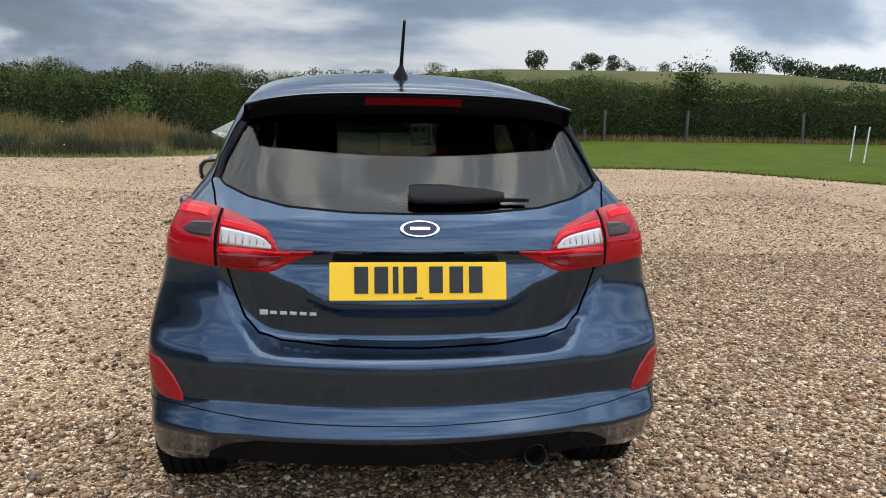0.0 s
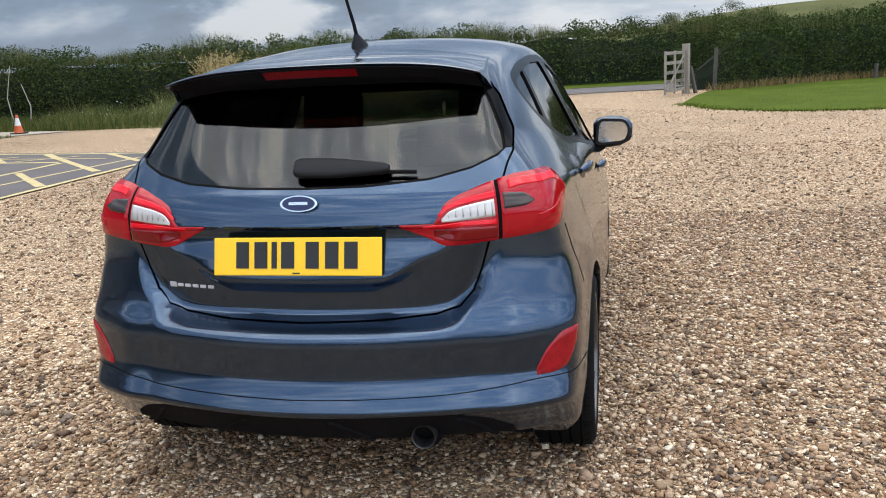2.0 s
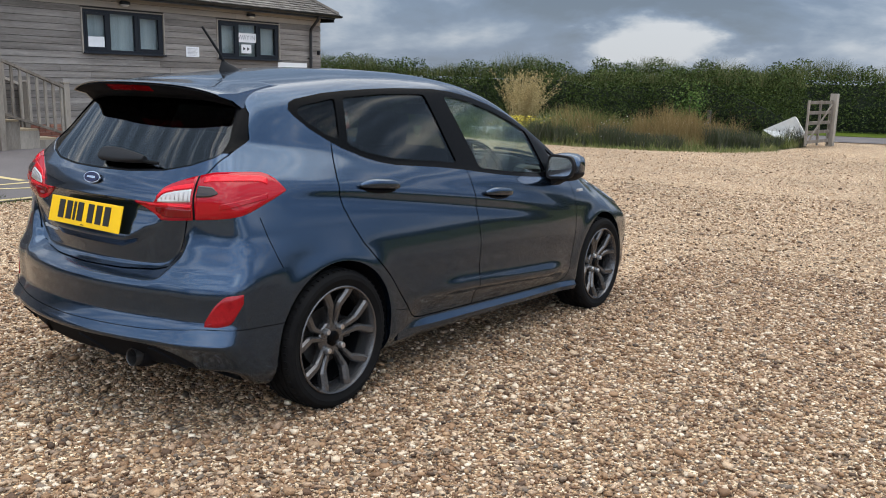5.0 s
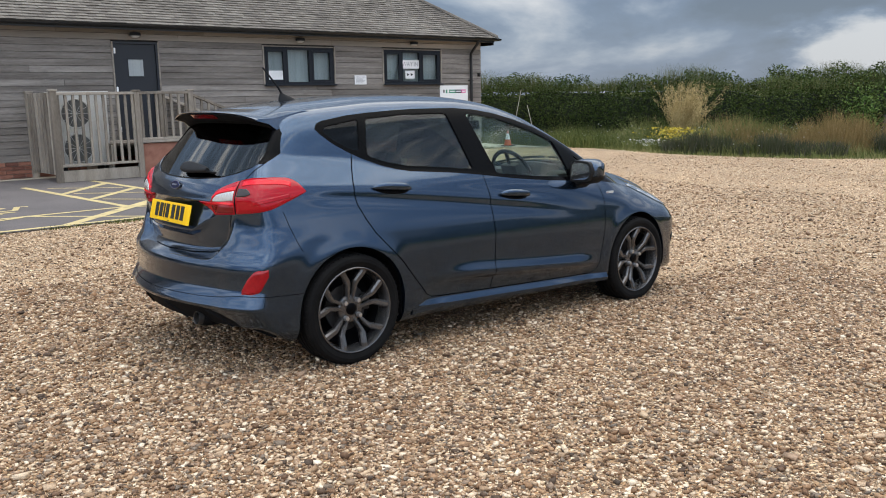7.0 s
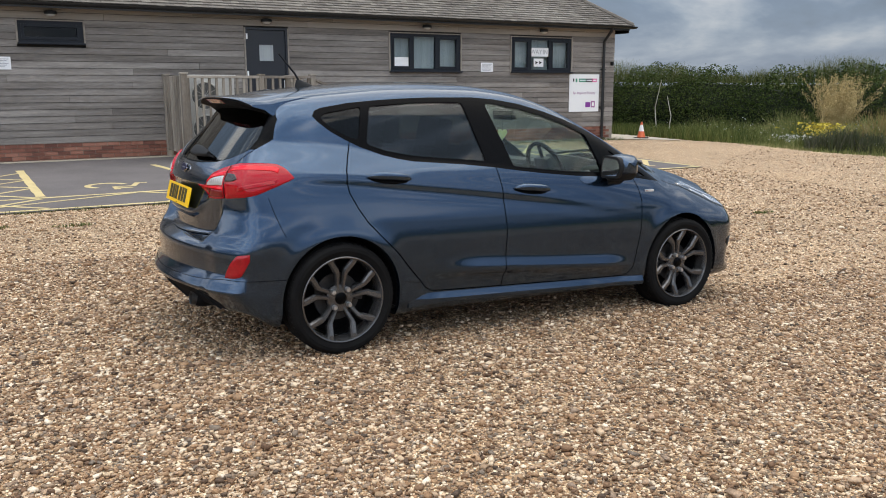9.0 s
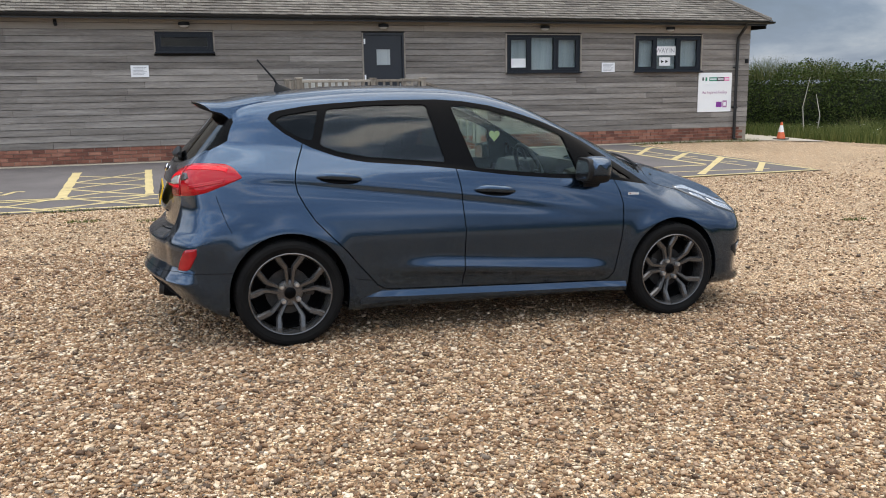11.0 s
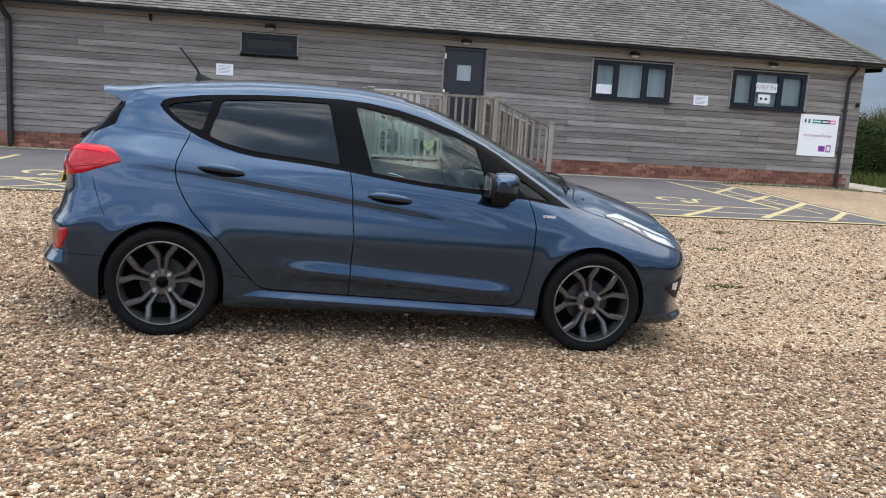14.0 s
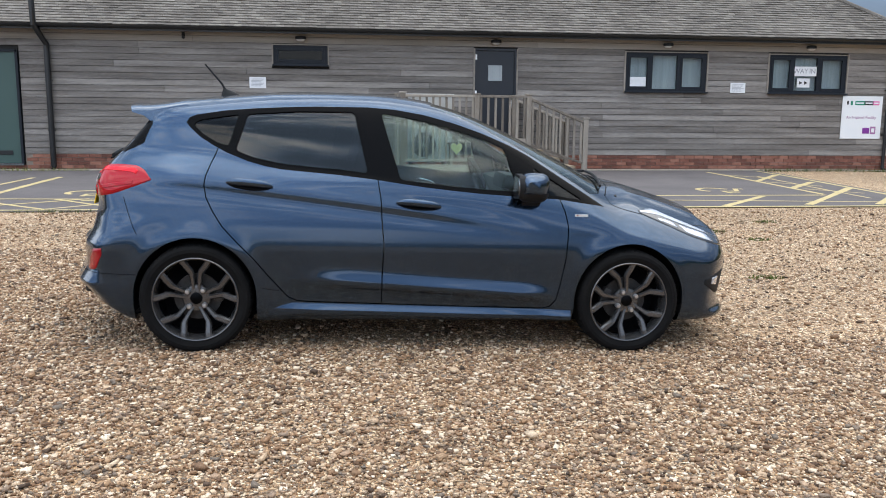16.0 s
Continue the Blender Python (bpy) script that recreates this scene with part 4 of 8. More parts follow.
# door handles over painted shade for their cups, door mirrors, wing badges
for s in (1, -1):
    for door, yc, zc in (("rear_door", 0.292, 0.936), ("front_door", 1.232, 0.846)):
        handle = empty("handle")
        handle.parent = DOORS[door, s]
        slope = -0.075
        v, fc = [], []
        for r in np.linspace(0, 1, 6):
            for t in np.linspace(0, 2 * math.pi, 24, endpoint=False):
                y, z = yc + 0.124 * r * math.cos(t), zc + 0.026 * r * math.sin(t) + slope * 0.124 * r * math.cos(t)
                v.append(skin_x(y, z, s, 0.0012 if r < 0.99 else -0.001))
        for i in range(5):
            for k in range(24):
                q = (i * 24 + k, i * 24 + (k + 1) % 24, (i + 1) * 24 + (k + 1) % 24, (i + 1) * 24 + k)
                fc.append(q if s < 0 else q[::-1])
        # flat patch on the skin; its black stands in for shade in the recess
        link("cup", raw(v, fc, True), M_BLACK, handle, "black patch painted for the shade in the handle recess")
        pts = [skin_x(yc + 0.125 * u, zc + slope * 0.125 * u + 0.004, s, 0.010 + 0.022 * (1 - u ** 4)) for u in np.linspace(-1, 1, 15)]
        bm = tube_bm(pts, [0.006 + 0.011 * (1 - abs(u) ** 5) for u in np.linspace(-1, 1, 15)], 12)
        for q in bm.verts:
            q.co.z = zc + slope * (q.co.y - yc) + (q.co.z - zc - slope * (q.co.y - yc)) * 1.25
        part("grip", bm, M_PAINT, handle, smooth=True)
    mirror = empty("door_mirror")
    mirror.parent = CAR
    rings = []
    for x, y0, y1, z0, z1 in ((0.775, 1.83, 1.955, 0.895, 1.02), (0.80, 1.80, 1.965, 0.885, 1.045), (0.86, 1.788, 1.968, 0.888, 1.055), (0.92, 1.790, 1.955, 0.898, 1.052), (0.965, 1.800, 1.925, 0.92, 1.035), (0.985, 1.82, 1.89, 0.95, 1.01)):
        cy, cz, hy, hz = (y0 + y1) / 2, (z0 + z1) / 2, (y1 - y0) / 2, (z1 - z0) / 2
        ring = []
        for t in np.linspace(0, 2 * math.pi, 20, endpoint=False):
            c, q = math.cos(t), math.sin(t)
            ring.append((s * x, cy + hy * math.copysign(abs(c) ** 0.55, c), cz + hz * math.copysign(abs(q) ** 0.55, q)))
        rings.append(ring)
    housing = part("housing", loop_loft(rings), M_PAINT, mirror, smooth=True)
    part("lower_shell", loop_loft([[(p[0] + s * 0.002, p[1] - 0.002, min(p[2], 0.948) - 0.004) for p in r] for r in rings]), M_SATIN, mirror, "black lower mirror shell", True)
    frame_poly = rounded([(s * 0.785, 0.900), (s * 0.80, 1.046), (s * 0.95, 1.040), (s * 0.978, 0.985), (s * 0.955, 0.912)], 0.035)
    link("bezel", prism(frame_poly, "y", 1.778, 1.83), M_SATIN, mirror, "black mirror bezel")
    glass_poly = rounded([(s * 0.800, 0.915), (s * 0.812, 1.032), (s * 0.943, 1.026), (s * 0.963, 0.983), (s * 0.945, 0.926)], 0.028)
    link("mirror_glass", prism(glass_poly, "y", 1.774, 1.79), M_CHROME, mirror)
    part("foot", loop_loft([[(s * x, y + dy, z + dz) for dy, dz in ((-0.05, -0.015), (0.055, -0.015), (0.045, 0.02), (-0.045, 0.02))] for x, y, z in ((0.74, 1.885, 0.872), (0.80, 1.875, 0.872), (0.84, 1.87, 0.895))]), M_SATIN, mirror, smooth=True)
    wing = empty("wing_badge")
    wing.parent = CAR
    p = skin_x(2.183, 0.808, s, 0.003)
    part("bar", box_bm((0.006, 0.078, 0.015), tuple(p), rot=(0, 0, 0)), M_SILVER, wing)
    part("bar", box_bm((0.005, 0.008, 0.008), (p[0] + s * 0.002, p[1] - 0.024, p[2])), M_RED2, wing)
    # head lamps
    cen = (0.25, 2.45)
    hb = [bearing(x, y, cen) for x, y in ((0.56, 3.13), (0.62, 3.06), (0.69, 2.96), (0.75, 2.82), (0.80, 2.64))][::-1]
    hl = empty("head_lamp")
    hl.parent = CAR
    span = hb[-1] - hb[0]
    lens("lens", M_HEAD, hl, s, (hb[0], hb[-1]), (hb, [0.828, 0.836, 0.784, 0.724, 0.66]), (hb, [0.815, 0.738, 0.664, 0.626, 0.612]), 0.004, "smoked head lamp lens", cen)
    lens("running_light", M_BOWL, hl, s, (hb[0] + 0.03 * span, hb[0] + 0.90 * span), (hb, [0.822, 0.827, 0.775, 0.716, 0.655]), (hb, [0.818, 0.796, 0.746, 0.694, 0.645]), 0.0062, "pale running light strip", cen)
    lens("reflector_bowl", M_BOWL, hl, s, (hb[0] + 0.30 * span, hb[0] + 0.52 * span), (hb, [0.80, 0.776, 0.728, 0.68, 0.64]), (hb, [0.80, 0.758, 0.688, 0.645, 0.63]), 0.0062, "bright reflector bowl", cen, ns=16)
    lens("reflector_bowl", M_BOWL, hl, s, (hb[0] + 0.58 * span, hb[0] + 0.84 * span), (hb, [0.80, 0.776, 0.728, 0.684, 0.64]), (hb, [0.80, 0.758, 0.682, 0.640, 0.63]), 0.0062, "bright reflector bowl", cen, ns=16)
    fb = [bearing(x, y, cen) for x, y in ((0.74, 2.95), (0.66, 3.05), (0.58, 3.13))]
    lens("fog_intake", M_SATIN, CAR, s, (fb[0], fb[-1]), (fb, [0.43, 0.465, 0.475]), (fb, [0.40, 0.335, 0.315]), 0.003, "black corner intake", cen, ns=16)
    lens("fog_lamp", M_BOWL, CAR, s, (fb[0] + 0.25 * (fb[-1] - fb[0]), fb[0] + 0.55 * (fb[-1] - fb[0])), (fb, [0.43, 0.445, 0.455]), (fb, [0.41, 0.385, 0.375]), 0.006, "pale fog lamp lens", cen, ns=10)
# grille and lower lip
part("grille", loop_loft([[(x, float(front_y(np.array(x), np.array(z))) + d, z) for z, d in ((0.32, -0.02), (0.32, 0.006), (0.50, 0.006), (0.50, -0.02))] for x in np.linspace(-0.45, 0.45, 15)]), M_SATIN, CAR, "black honeycomb grille")
# washer flap line and petrol flap seam on the rear quarter
seam = [skin_x(y, z, 1, 0.0) for y, z in ((-0.385, 0.86), (-0.36, 0.78), (-0.33, 0.70), (-0.31, 0.66))]
part("panel_seam", tube_bm(seam, 0.0018, 5), M_DARK, CAR)
seam = [skin_x(y, z, 1, 0.0) for y, z in ((0.365, 0.372), (0.42, 0.362), (0.47, 0.355))]
part("panel_seam", tube_bm(seam, 0.0018, 5), M_DARK, CAR)
# scuttle and wiper at the screen's foot
part("scuttle", loop_loft([[(x, y + dy, z + dz) for dy, dz in ((-0.05, 0.01), (0.07, -0.01), (0.07, -0.04), (-0.05, -0.04))] for x in np.linspace(-0.54, 0.54, 15) for y, z in ((2.47 - 0.22 * x * x, 0.975 - 0.22 * x * x),)]), M_SATIN, CAR)
for x0, x1 in ((0.50, 0.0), (-0.05, -0.55)):
    part("front_wiper", tube_bm([(x, 2.43 - 0.20 * x * x, 1.015 - 0.22 * x * x) for x in np.linspace(x0, x1, 10)], 0.009, 8), M_SATIN, CAR, smooth=True)

# ---- wheels ----
TYRE = [(0.236, -0.090), (0.246, -0.100), (0.266, -0.106), (0.288, -0.102), (0.301, -0.088), (0.3065, -0.070), (0.3075, -0.052), (0.300, -0.050), (0.300, -0.044), (0.308, -0.042), (0.3085, -0.016), (0.300, -0.014), (0.300, -0.008), (0.3085, -0.006),
        (0.3085, 0.018), (0.300, 0.020), (0.300, 0.026), (0.308, 0.028), (0.3075, 0.054), (0.300, 0.056), (0.300, 0.061), (0.3065, 0.063), (0.3065, 0.070), (0.301, 0.088), (0.2935, 0.098), (0.286, 0.1025), (0.284, 0.1045), (0.266, 0.1065), (0.264, 0.1050), (0.248, 0.1030), (0.238, 0.096), (0.236, 0.088)]


def wheel(at, side, spin):
    w = empty("wheel")
    w.parent = CAR
    w.matrix_local = pose(at[0] * side, at[1], at[2], spin, 0, 0) @ Matrix.Diagonal((side, 1, 1, 1))
    tyre = part("tyre", lathe_bm(TYRE, 72), M_RUBBER, w, "black road tyre", True)
    bm = bmesh.new()
    for k in range(60):
        a = 2 * math.pi * k / 60
        for x0, tw in ((0.079, 0.3), (-0.079, -0.3)):
            box_bm((0.028, 0.006, 0.006), (x0, 0.3035 * math.cos(a), 0.3035 * math.sin(a)), rot=(math.degrees(a) + 90, 0, 0), bm=bm)
    part("tread_blocks", bm, M_RUBBER, tyre)["kind"] = "stuff"
    part("rim", lathe_bm([(0.237, 0.092), (0.237, 0.100), (0.233, 0.103), (0.228, 0.101), (0.222, 0.088), (0.219, 0.070), (0.214, 0.05), (0.210, -0.08), (0.225, -0.095)], 72), M_RIM, w, "", True)
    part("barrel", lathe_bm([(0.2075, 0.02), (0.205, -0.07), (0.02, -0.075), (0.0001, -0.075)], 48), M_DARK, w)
    part("brake_disc", lathe_bm([(0.06, -0.002), (0.131, 0.0), (0.131, -0.012), (0.06, -0.012)], 40), M_DISC, w, "", True)
    part("caliper", box_bm((0.05, 0.05, 0.09), (0.005, 0.118, 0.02), bevel=0.01), M_DISC, w)
    part("hub", lathe_bm([(0.0001, 0.056), (0.050, 0.056), (0.072, 0.052), (0.078, 0.045), (0.078, 0.02)], 40), M_RIM, w, "", True)
    part("centre_cap", lathe_bm([(0.0001, 0.066), (0.028, 0.0655), (0.033, 0.062), (0.034, 0.054)], 28), M_BLACK, w, "black centre cap", True)
    for k in range(4):
        a = math.pi / 4 + k * math.pi / 2 + 0.1
        part("wheel_nut", lathe_bm([(0.0001, 0.079), (0.011, 0.078), (0.0145, 0.070), (0.0145, 0.050)], 12), M_NUT, w, "", True).location = (0, 0.060 * math.cos(a), 0.060 * math.sin(a))
    for k in range(5):
        a = math.pi / 2 + k * 2 * math.pi / 5
        bm = bmesh.new()
        for m in (1, -1):
            path = [(0.0150, 0.040, 0.050, 0.0115), (0.0170, 0.080, 0.057, 0.0120), (0.0235, 0.140, 0.070, 0.0150), (0.0285, 0.153, 0.074, 0.0180), (0.0600, 0.196, 0.087, 0.0190), (0.0755, 0.222, 0.091, 0.0205)]
            vs = []
            for i, (u, r, x, hw) in enumerate(path):
                u0, r0 = path[max(i - 1, 0)][:2]
                u1, r1 = path[min(i + 1, 5)][:2]
                d = Vector((u1 - u0, r1 - r0)).normalized()
                nx, ny = d.y, -d.x
                ring = []
                for o, dx in ((-1, -0.030), (-1, -0.007), (-0.55, 0.004), (0.55, 0.004), (1, -0.007), (1, -0.030)):
                    uu, rr = m * (u + nx * hw * o), r + ny * hw * o
                    ring.append(bm.verts.new((x + dx, uu * math.sin(a) + rr * math.cos(a), -uu * math.cos(a) + rr * math.sin(a))))
                vs.append(ring)
            for p, q in zip(vs, vs[1:]):
                for j in range(6):
                    bm.faces.new((p[j], p[(j + 1) % 6], q[(j + 1) % 6], q[j]))
            bm.faces.new(vs[0])
            bm.faces.new(vs[-1])
        part("spoke", bm, M_RIM, w)
    return w


first = wheel((0.735, 0.0, 0.302), 1, 0.0)
copy_thing(first, pose(0.735, 2.493, 0.302, 158, 0, 0))
copy_thing(first, pose(-0.735, 0.0, 0.302, 40, 0, 180))
copy_thing(first, pose(-0.735, 2.493, 0.302, 75, 0, 180))
for side in (1, -1):
    for hy, hz in HUBS:
        v = []
        arc = np.linspace(-0.25, math.pi + 0.25, 30)
        for x in (0.845, 0.53):
            v += [(side * (x if x < 0.8 else 0.815), hy + 0.337 * math.cos(t), hz + 0.012 + 0.337 * math.sin(t)) for t in arc]
        fc = [(i, i + 1, i + 31, i + 30) for i in range(29)]
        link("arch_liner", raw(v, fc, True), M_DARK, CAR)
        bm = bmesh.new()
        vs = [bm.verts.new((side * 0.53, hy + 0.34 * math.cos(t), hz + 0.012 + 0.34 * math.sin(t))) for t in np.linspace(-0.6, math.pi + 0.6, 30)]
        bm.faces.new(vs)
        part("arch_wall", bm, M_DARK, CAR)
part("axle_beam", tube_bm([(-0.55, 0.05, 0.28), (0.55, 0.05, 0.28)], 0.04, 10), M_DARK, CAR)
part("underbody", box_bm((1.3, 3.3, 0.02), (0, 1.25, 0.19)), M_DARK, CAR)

# ---- cabin ----
def cushion(name, size, at, rot, mat, parent):
    bm = box_bm(size, (0, 0, 0), bevel=min(size) * 0.32)
    ob = part(name, bm, mat, parent, smooth=True)
    ob.matrix_local = Matrix.Translation(at) @ Euler([radians(a) for a in rot]).to_matrix().to_4x4()
    return ob


for x in (0.36, -0.36):
    seat = empty("front_seat")
    seat.parent = CAR
    cushion("seat", (0.50, 0.52, 0.16), (x, 1.22, 0.50), (8, 0, 0), M_SEAT, seat)
    cushion("backrest", (0.50, 0.16, 0.62), (x, 0.92, 0.79), (-16, 0, 0), M_SEAT, seat)
    cushion("headrest", (0.27, 0.11, 0.19), (x, 0.80, 1.17), (-12, 0, 0), M_SEAT, seat)
rear = empty("rear_seat")
rear.parent = CAR
cushion("seat", (1.15, 0.48, 0.16), (0, 0.42, 0.50), (6, 0, 0), M_SEAT, rear)
cushion("backrest", (1.15, 0.15, 0.56), (0, 0.13, 0.76), (-18, 0, 0), M_SEAT, rear)
for x in (0.34, 0, -0.34):
    cushion("headrest", (0.25, 0.09, 0.15), (x, 0.03, 1.07), (-12, 0, 0), M_SEAT, rear)
cushion("dashboard", (1.30, 0.46, 0.30), (0, 2.02, 0.80), (-6, 0, 0), M_CABIN, CAR)
cushion("instrument_cowl", (0.34, 0.20, 0.10), (0.37, 1.86, 0.96), (-10, 0, 0), M_CABIN, CAR)
steer = empty("steering_wheel")
steer.parent = CAR
steer.matrix_local = pose(0.37, 1.66, 0.93, -66, 0, 0)
part("rim", tube_bm([(0.182 * math.cos(t), 0.182 * math.sin(t), 0) for t in np.linspace(0, 2 * math.pi, 40)], 0.015, 10), M_SATIN, steer, smooth=True)
cushion("boss", (0.15, 0.13, 0.05), (0, -0.02, 0), (0, 0, 0), M_CABIN, steer)
for a in (0, 180, 270):
    part("spoke", box_bm((0.13, 0.03, 0.012), (0.11 * math.cos(radians(a)), 0.11 * math.sin(radians(a)), 0), bevel=0.004, rot=(0, 0, a)), M_SATIN, steer)
vm = empty("rear_view_mirror")
vm.parent = CAR
cushion("case", (0.24, 0.035, 0.065), (0, 1.56, 1.275), (10, 0, 0), M_SATIN, vm)
part("stem", tube_bm([(0, 1.56, 1.30), (0, 1.60, 1.365)], 0.012, 8), M_SATIN, vm)
M_HEART = mottled("lime_card", [(0.3, (0.50, 0.52, 0.20)), (0.7, (0.70, 0.72, 0.40))], 20, 0.6, bump=0)
tag = empty("air_freshener")
tag.parent = CAR
part("cord", tube_bm([(0, 1.55, 1.245), (0, 1.55, 1.175)], 0.0015, 5), M_SATIN, tag)
bm = bmesh.new()
heart = [(0.037 * 1.05 * math.sin(t) ** 3, 0.0027 * (13 * math.cos(t) - 5 * math.cos(2 * t) - 2 * math.cos(3 * t) - math.cos(4 * t))) for t in np.linspace(0, 2 * math.pi, 32, endpoint=False)]
fr, bk = [bm.verts.new((0.002, 1.55 + u, 1.145 + v)) for u, v in heart], [bm.verts.new((-0.002, 1.55 + u, 1.145 + v)) for u, v in heart]
bm.faces.new(fr)
bm.faces.new(bk[::-1])
for i in range(32):
    bm.faces.new((fr[i], bk[i], bk[(i + 1) % 32], fr[(i + 1) % 32]))
part("card", bm, M_HEART, tag, "lime green heart-shaped card")
for sx_ in (0.715, -0.715):
    part("door_pull", tube_bm([(sx_, 1.36, 0.885), (sx_ * 0.965, 1.38, 0.890), (sx_ * 0.965, 1.46, 0.872), (sx_, 1.49, 0.858)], 0.008, 8), M_CHROME, CAR, "chrome inner door pull", True)
part("gear_lever", tube_bm([(0, 1.50, 0.52), (0, 1.52, 0.72)], (0.02, 0.03), 8), M_SATIN, CAR, smooth=True)

# ---- ground ----
M_TARMAC = mottled("tarmac", [(0.3, (0.080, 0.070, 0.069)), (0.7, (0.130, 0.114, 0.112))], 1.2, 0.9, bump=0.4, fine=160, dist=0.006)
M_LINE = mottled("yellow_road_paint", [(0.30, (0.22, 0.18, 0.11)), (0.44, (0.48, 0.38, 0.18)), (0.8, (0.60, 0.49, 0.25))], 5, 0.8, bump=0.2, fine=90)
M_LAWN = mottled("mown_grass", [(0.3, (0.045, 0.068, 0.005)), (0.6, (0.076, 0.105, 0.008)), (0.8, (0.120, 0.132, 0.020))], 0.8, 0.95, bump=0.6, fine=45, dist=0.03)
M_FIELD = mottled("ripening_field", [(0.3, (0.050, 0.064, 0.018)), (0.55, (0.090, 0.088, 0.028)), (0.8, (0.135, 0.118, 0.042))], 0.03, 0.95, bump=0.3, fine=3, dist=0.1)
M_CONCRETE = mottled("pale_concrete", [(0.3, (0.30, 0.26, 0.20)), (0.7, (0.46, 0.41, 0.33))], 2, 0.9, bump=0.2, fine=60)
M_GRAVEL = material("loose_gravel", (0.3, 0.25, 0.2), 0.9)
n, l, b = nodes_of(M_GRAVEL)
pos = n.new("ShaderNodeNewGeometry").outputs["Position"]
STONES = [(0, (0.060, 0.039, 0.025)), (0.12, (0.160, 0.086, 0.045)), (0.28, (0.320, 0.186, 0.098)), (0.45, (0.405, 0.258, 0.146)), (0.57, (0.165, 0.134, 0.106)), (0.68, (0.425, 0.280, 0.180)), (0.83, (0.610, 0.445, 0.290)), (1, (0.860, 0.725, 0.560))]
heights = []
cols = []
for sc in (80, 52):
    v = n.new("ShaderNodeTexVoronoi")
    v.voronoi_dimensions = "2D"
    v.inputs["Scale"].default_value, v.inputs["Randomness"].default_value = sc, 1.0
    l.new(pos, v.inputs["Vector"])
    sp = n.new("ShaderNodeSeparateColor")
    l.new(v.outputs["Color"], sp.inputs[0])
    r = ramp_node(n, STONES)
    l.new(sp.outputs[0], r.inputs[0])
    heights.append(v.outputs["Distance"])
    cols.append(r.outputs[0])
pick = noise_node(n, l, 9, 3, 0.6, "world")
mx = n.new("ShaderNodeMix")
mx.data_type = "RGBA"
pr = n.new("ShaderNodeMapRange")
pr.inputs["From Min"].default_value, pr.inputs["From Max"].default_value = 0.46, 0.54
l.new(pick.outputs["Fac"], pr.inputs["Value"])
l.new(pr.outputs[0], mx.inputs["Factor"])
l.new(cols[0], mx.inputs["A"])
l.new(cols[1], mx.inputs["B"])
# damp, worn and weedy patches
wear = noise_node(n, l, 0.35, 6, 0.62, "world")
wr = ramp_node(n, [(0.30, (0.92, 0.91, 0.82)), (0.5, (1.26, 1.25, 1.17)), (0.7, (1.46, 1.44, 1.33))])
l.new(wear.outputs["Fac"], wr.inputs[0])
mul = n.new("ShaderNodeMix")
mul.data_type, mul.blend_type = "RGBA", "MULTIPLY"
mul.inputs["Factor"].default_value = 0.8
# shade in the gaps between the stones, put into the colour as dark soil
shaded_soil = n.new("ShaderNodeMix")
shaded_soil.data_type = "RGBA"
shaded_soil.inputs["B"].default_value = (0.130, 0.090, 0.057, 1)
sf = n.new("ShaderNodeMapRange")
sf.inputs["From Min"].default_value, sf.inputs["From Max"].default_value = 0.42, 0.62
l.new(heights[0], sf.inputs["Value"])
l.new(sf.outputs[0], shaded_soil.inputs["Factor"])
l.new(mx.outputs["Result"], shaded_soil.inputs["A"])
speck = noise_node(n, l, 13, 7, 0.78, "world")
spr = ramp_node(n, [(0.36, (0.80, 0.79, 0.77)), (0.5, (1.04, 1.04, 1.03)), (0.64, (1.24, 1.24, 1.22))])
l.new(speck.outputs["Fac"], spr.inputs[0])
fleck = n.new("ShaderNodeMix")
fleck.data_type, fleck.blend_type = "RGBA", "MULTIPLY"
fleck.inputs["Factor"].default_value = 1.0
l.new(shaded_soil.outputs["Result"], fleck.inputs["A"])
l.new(spr.outputs[0], fleck.inputs["B"])
l.new(fleck.outputs["Result"], mul.inputs["A"])
l.new(wr.outputs[0], mul.inputs["B"])
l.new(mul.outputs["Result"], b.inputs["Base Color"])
hm = n.new("ShaderNodeMath")
hm.operation = "MULTIPLY_ADD"
hm.inputs[1].default_value, hm.inputs[2].default_value = -1.0, 1.0
l.new(heights[0], hm.inputs[0])
bp = n.new("ShaderNodeBump")
bp.inputs["Strength"].default_value, bp.inputs["Distance"].default_value = 1.0, 0.008
l.new(hm.outputs[0], bp.inputs["Height"])
l.new(bp.outputs[0], b.inputs["Normal"])
M_STONE = material("pebble", (0.4, 0.3, 0.2), 0.8)
n, l, b = nodes_of(M_STONE)
gi = n.new("ShaderNodeNewGeometry")
r = ramp_node(n, STONES)
l.new(gi.outputs["Random Per Island"], r.inputs[0])
sm = noise_node(n, l, 140, 3, 0.6, "world")
mm = n.new("ShaderNodeMix")
mm.data_type, mm.blend_type = "RGBA", "MULTIPLY"
mm.inputs["Factor"].default_value = 0.6
sr = ramp_node(n, [(0.3, (0.45, 0.42, 0.38)), (0.7, (1.2, 1.18, 1.15))])
l.new(sm.outputs["Fac"], sr.inputs[0])
l.new(r.outputs[0], mm.inputs["A"])
l.new(sr.outputs[0], mm.inputs["B"])
l.new(mm.outputs["Result"], b.inputs["Base Color"])


def axis(edges):
    res = []
    for (a, b, n) in edges:
        res += list(np.linspace(a, b, n, endpoint=False))
    return np.array(res + [edges[-1][1]])


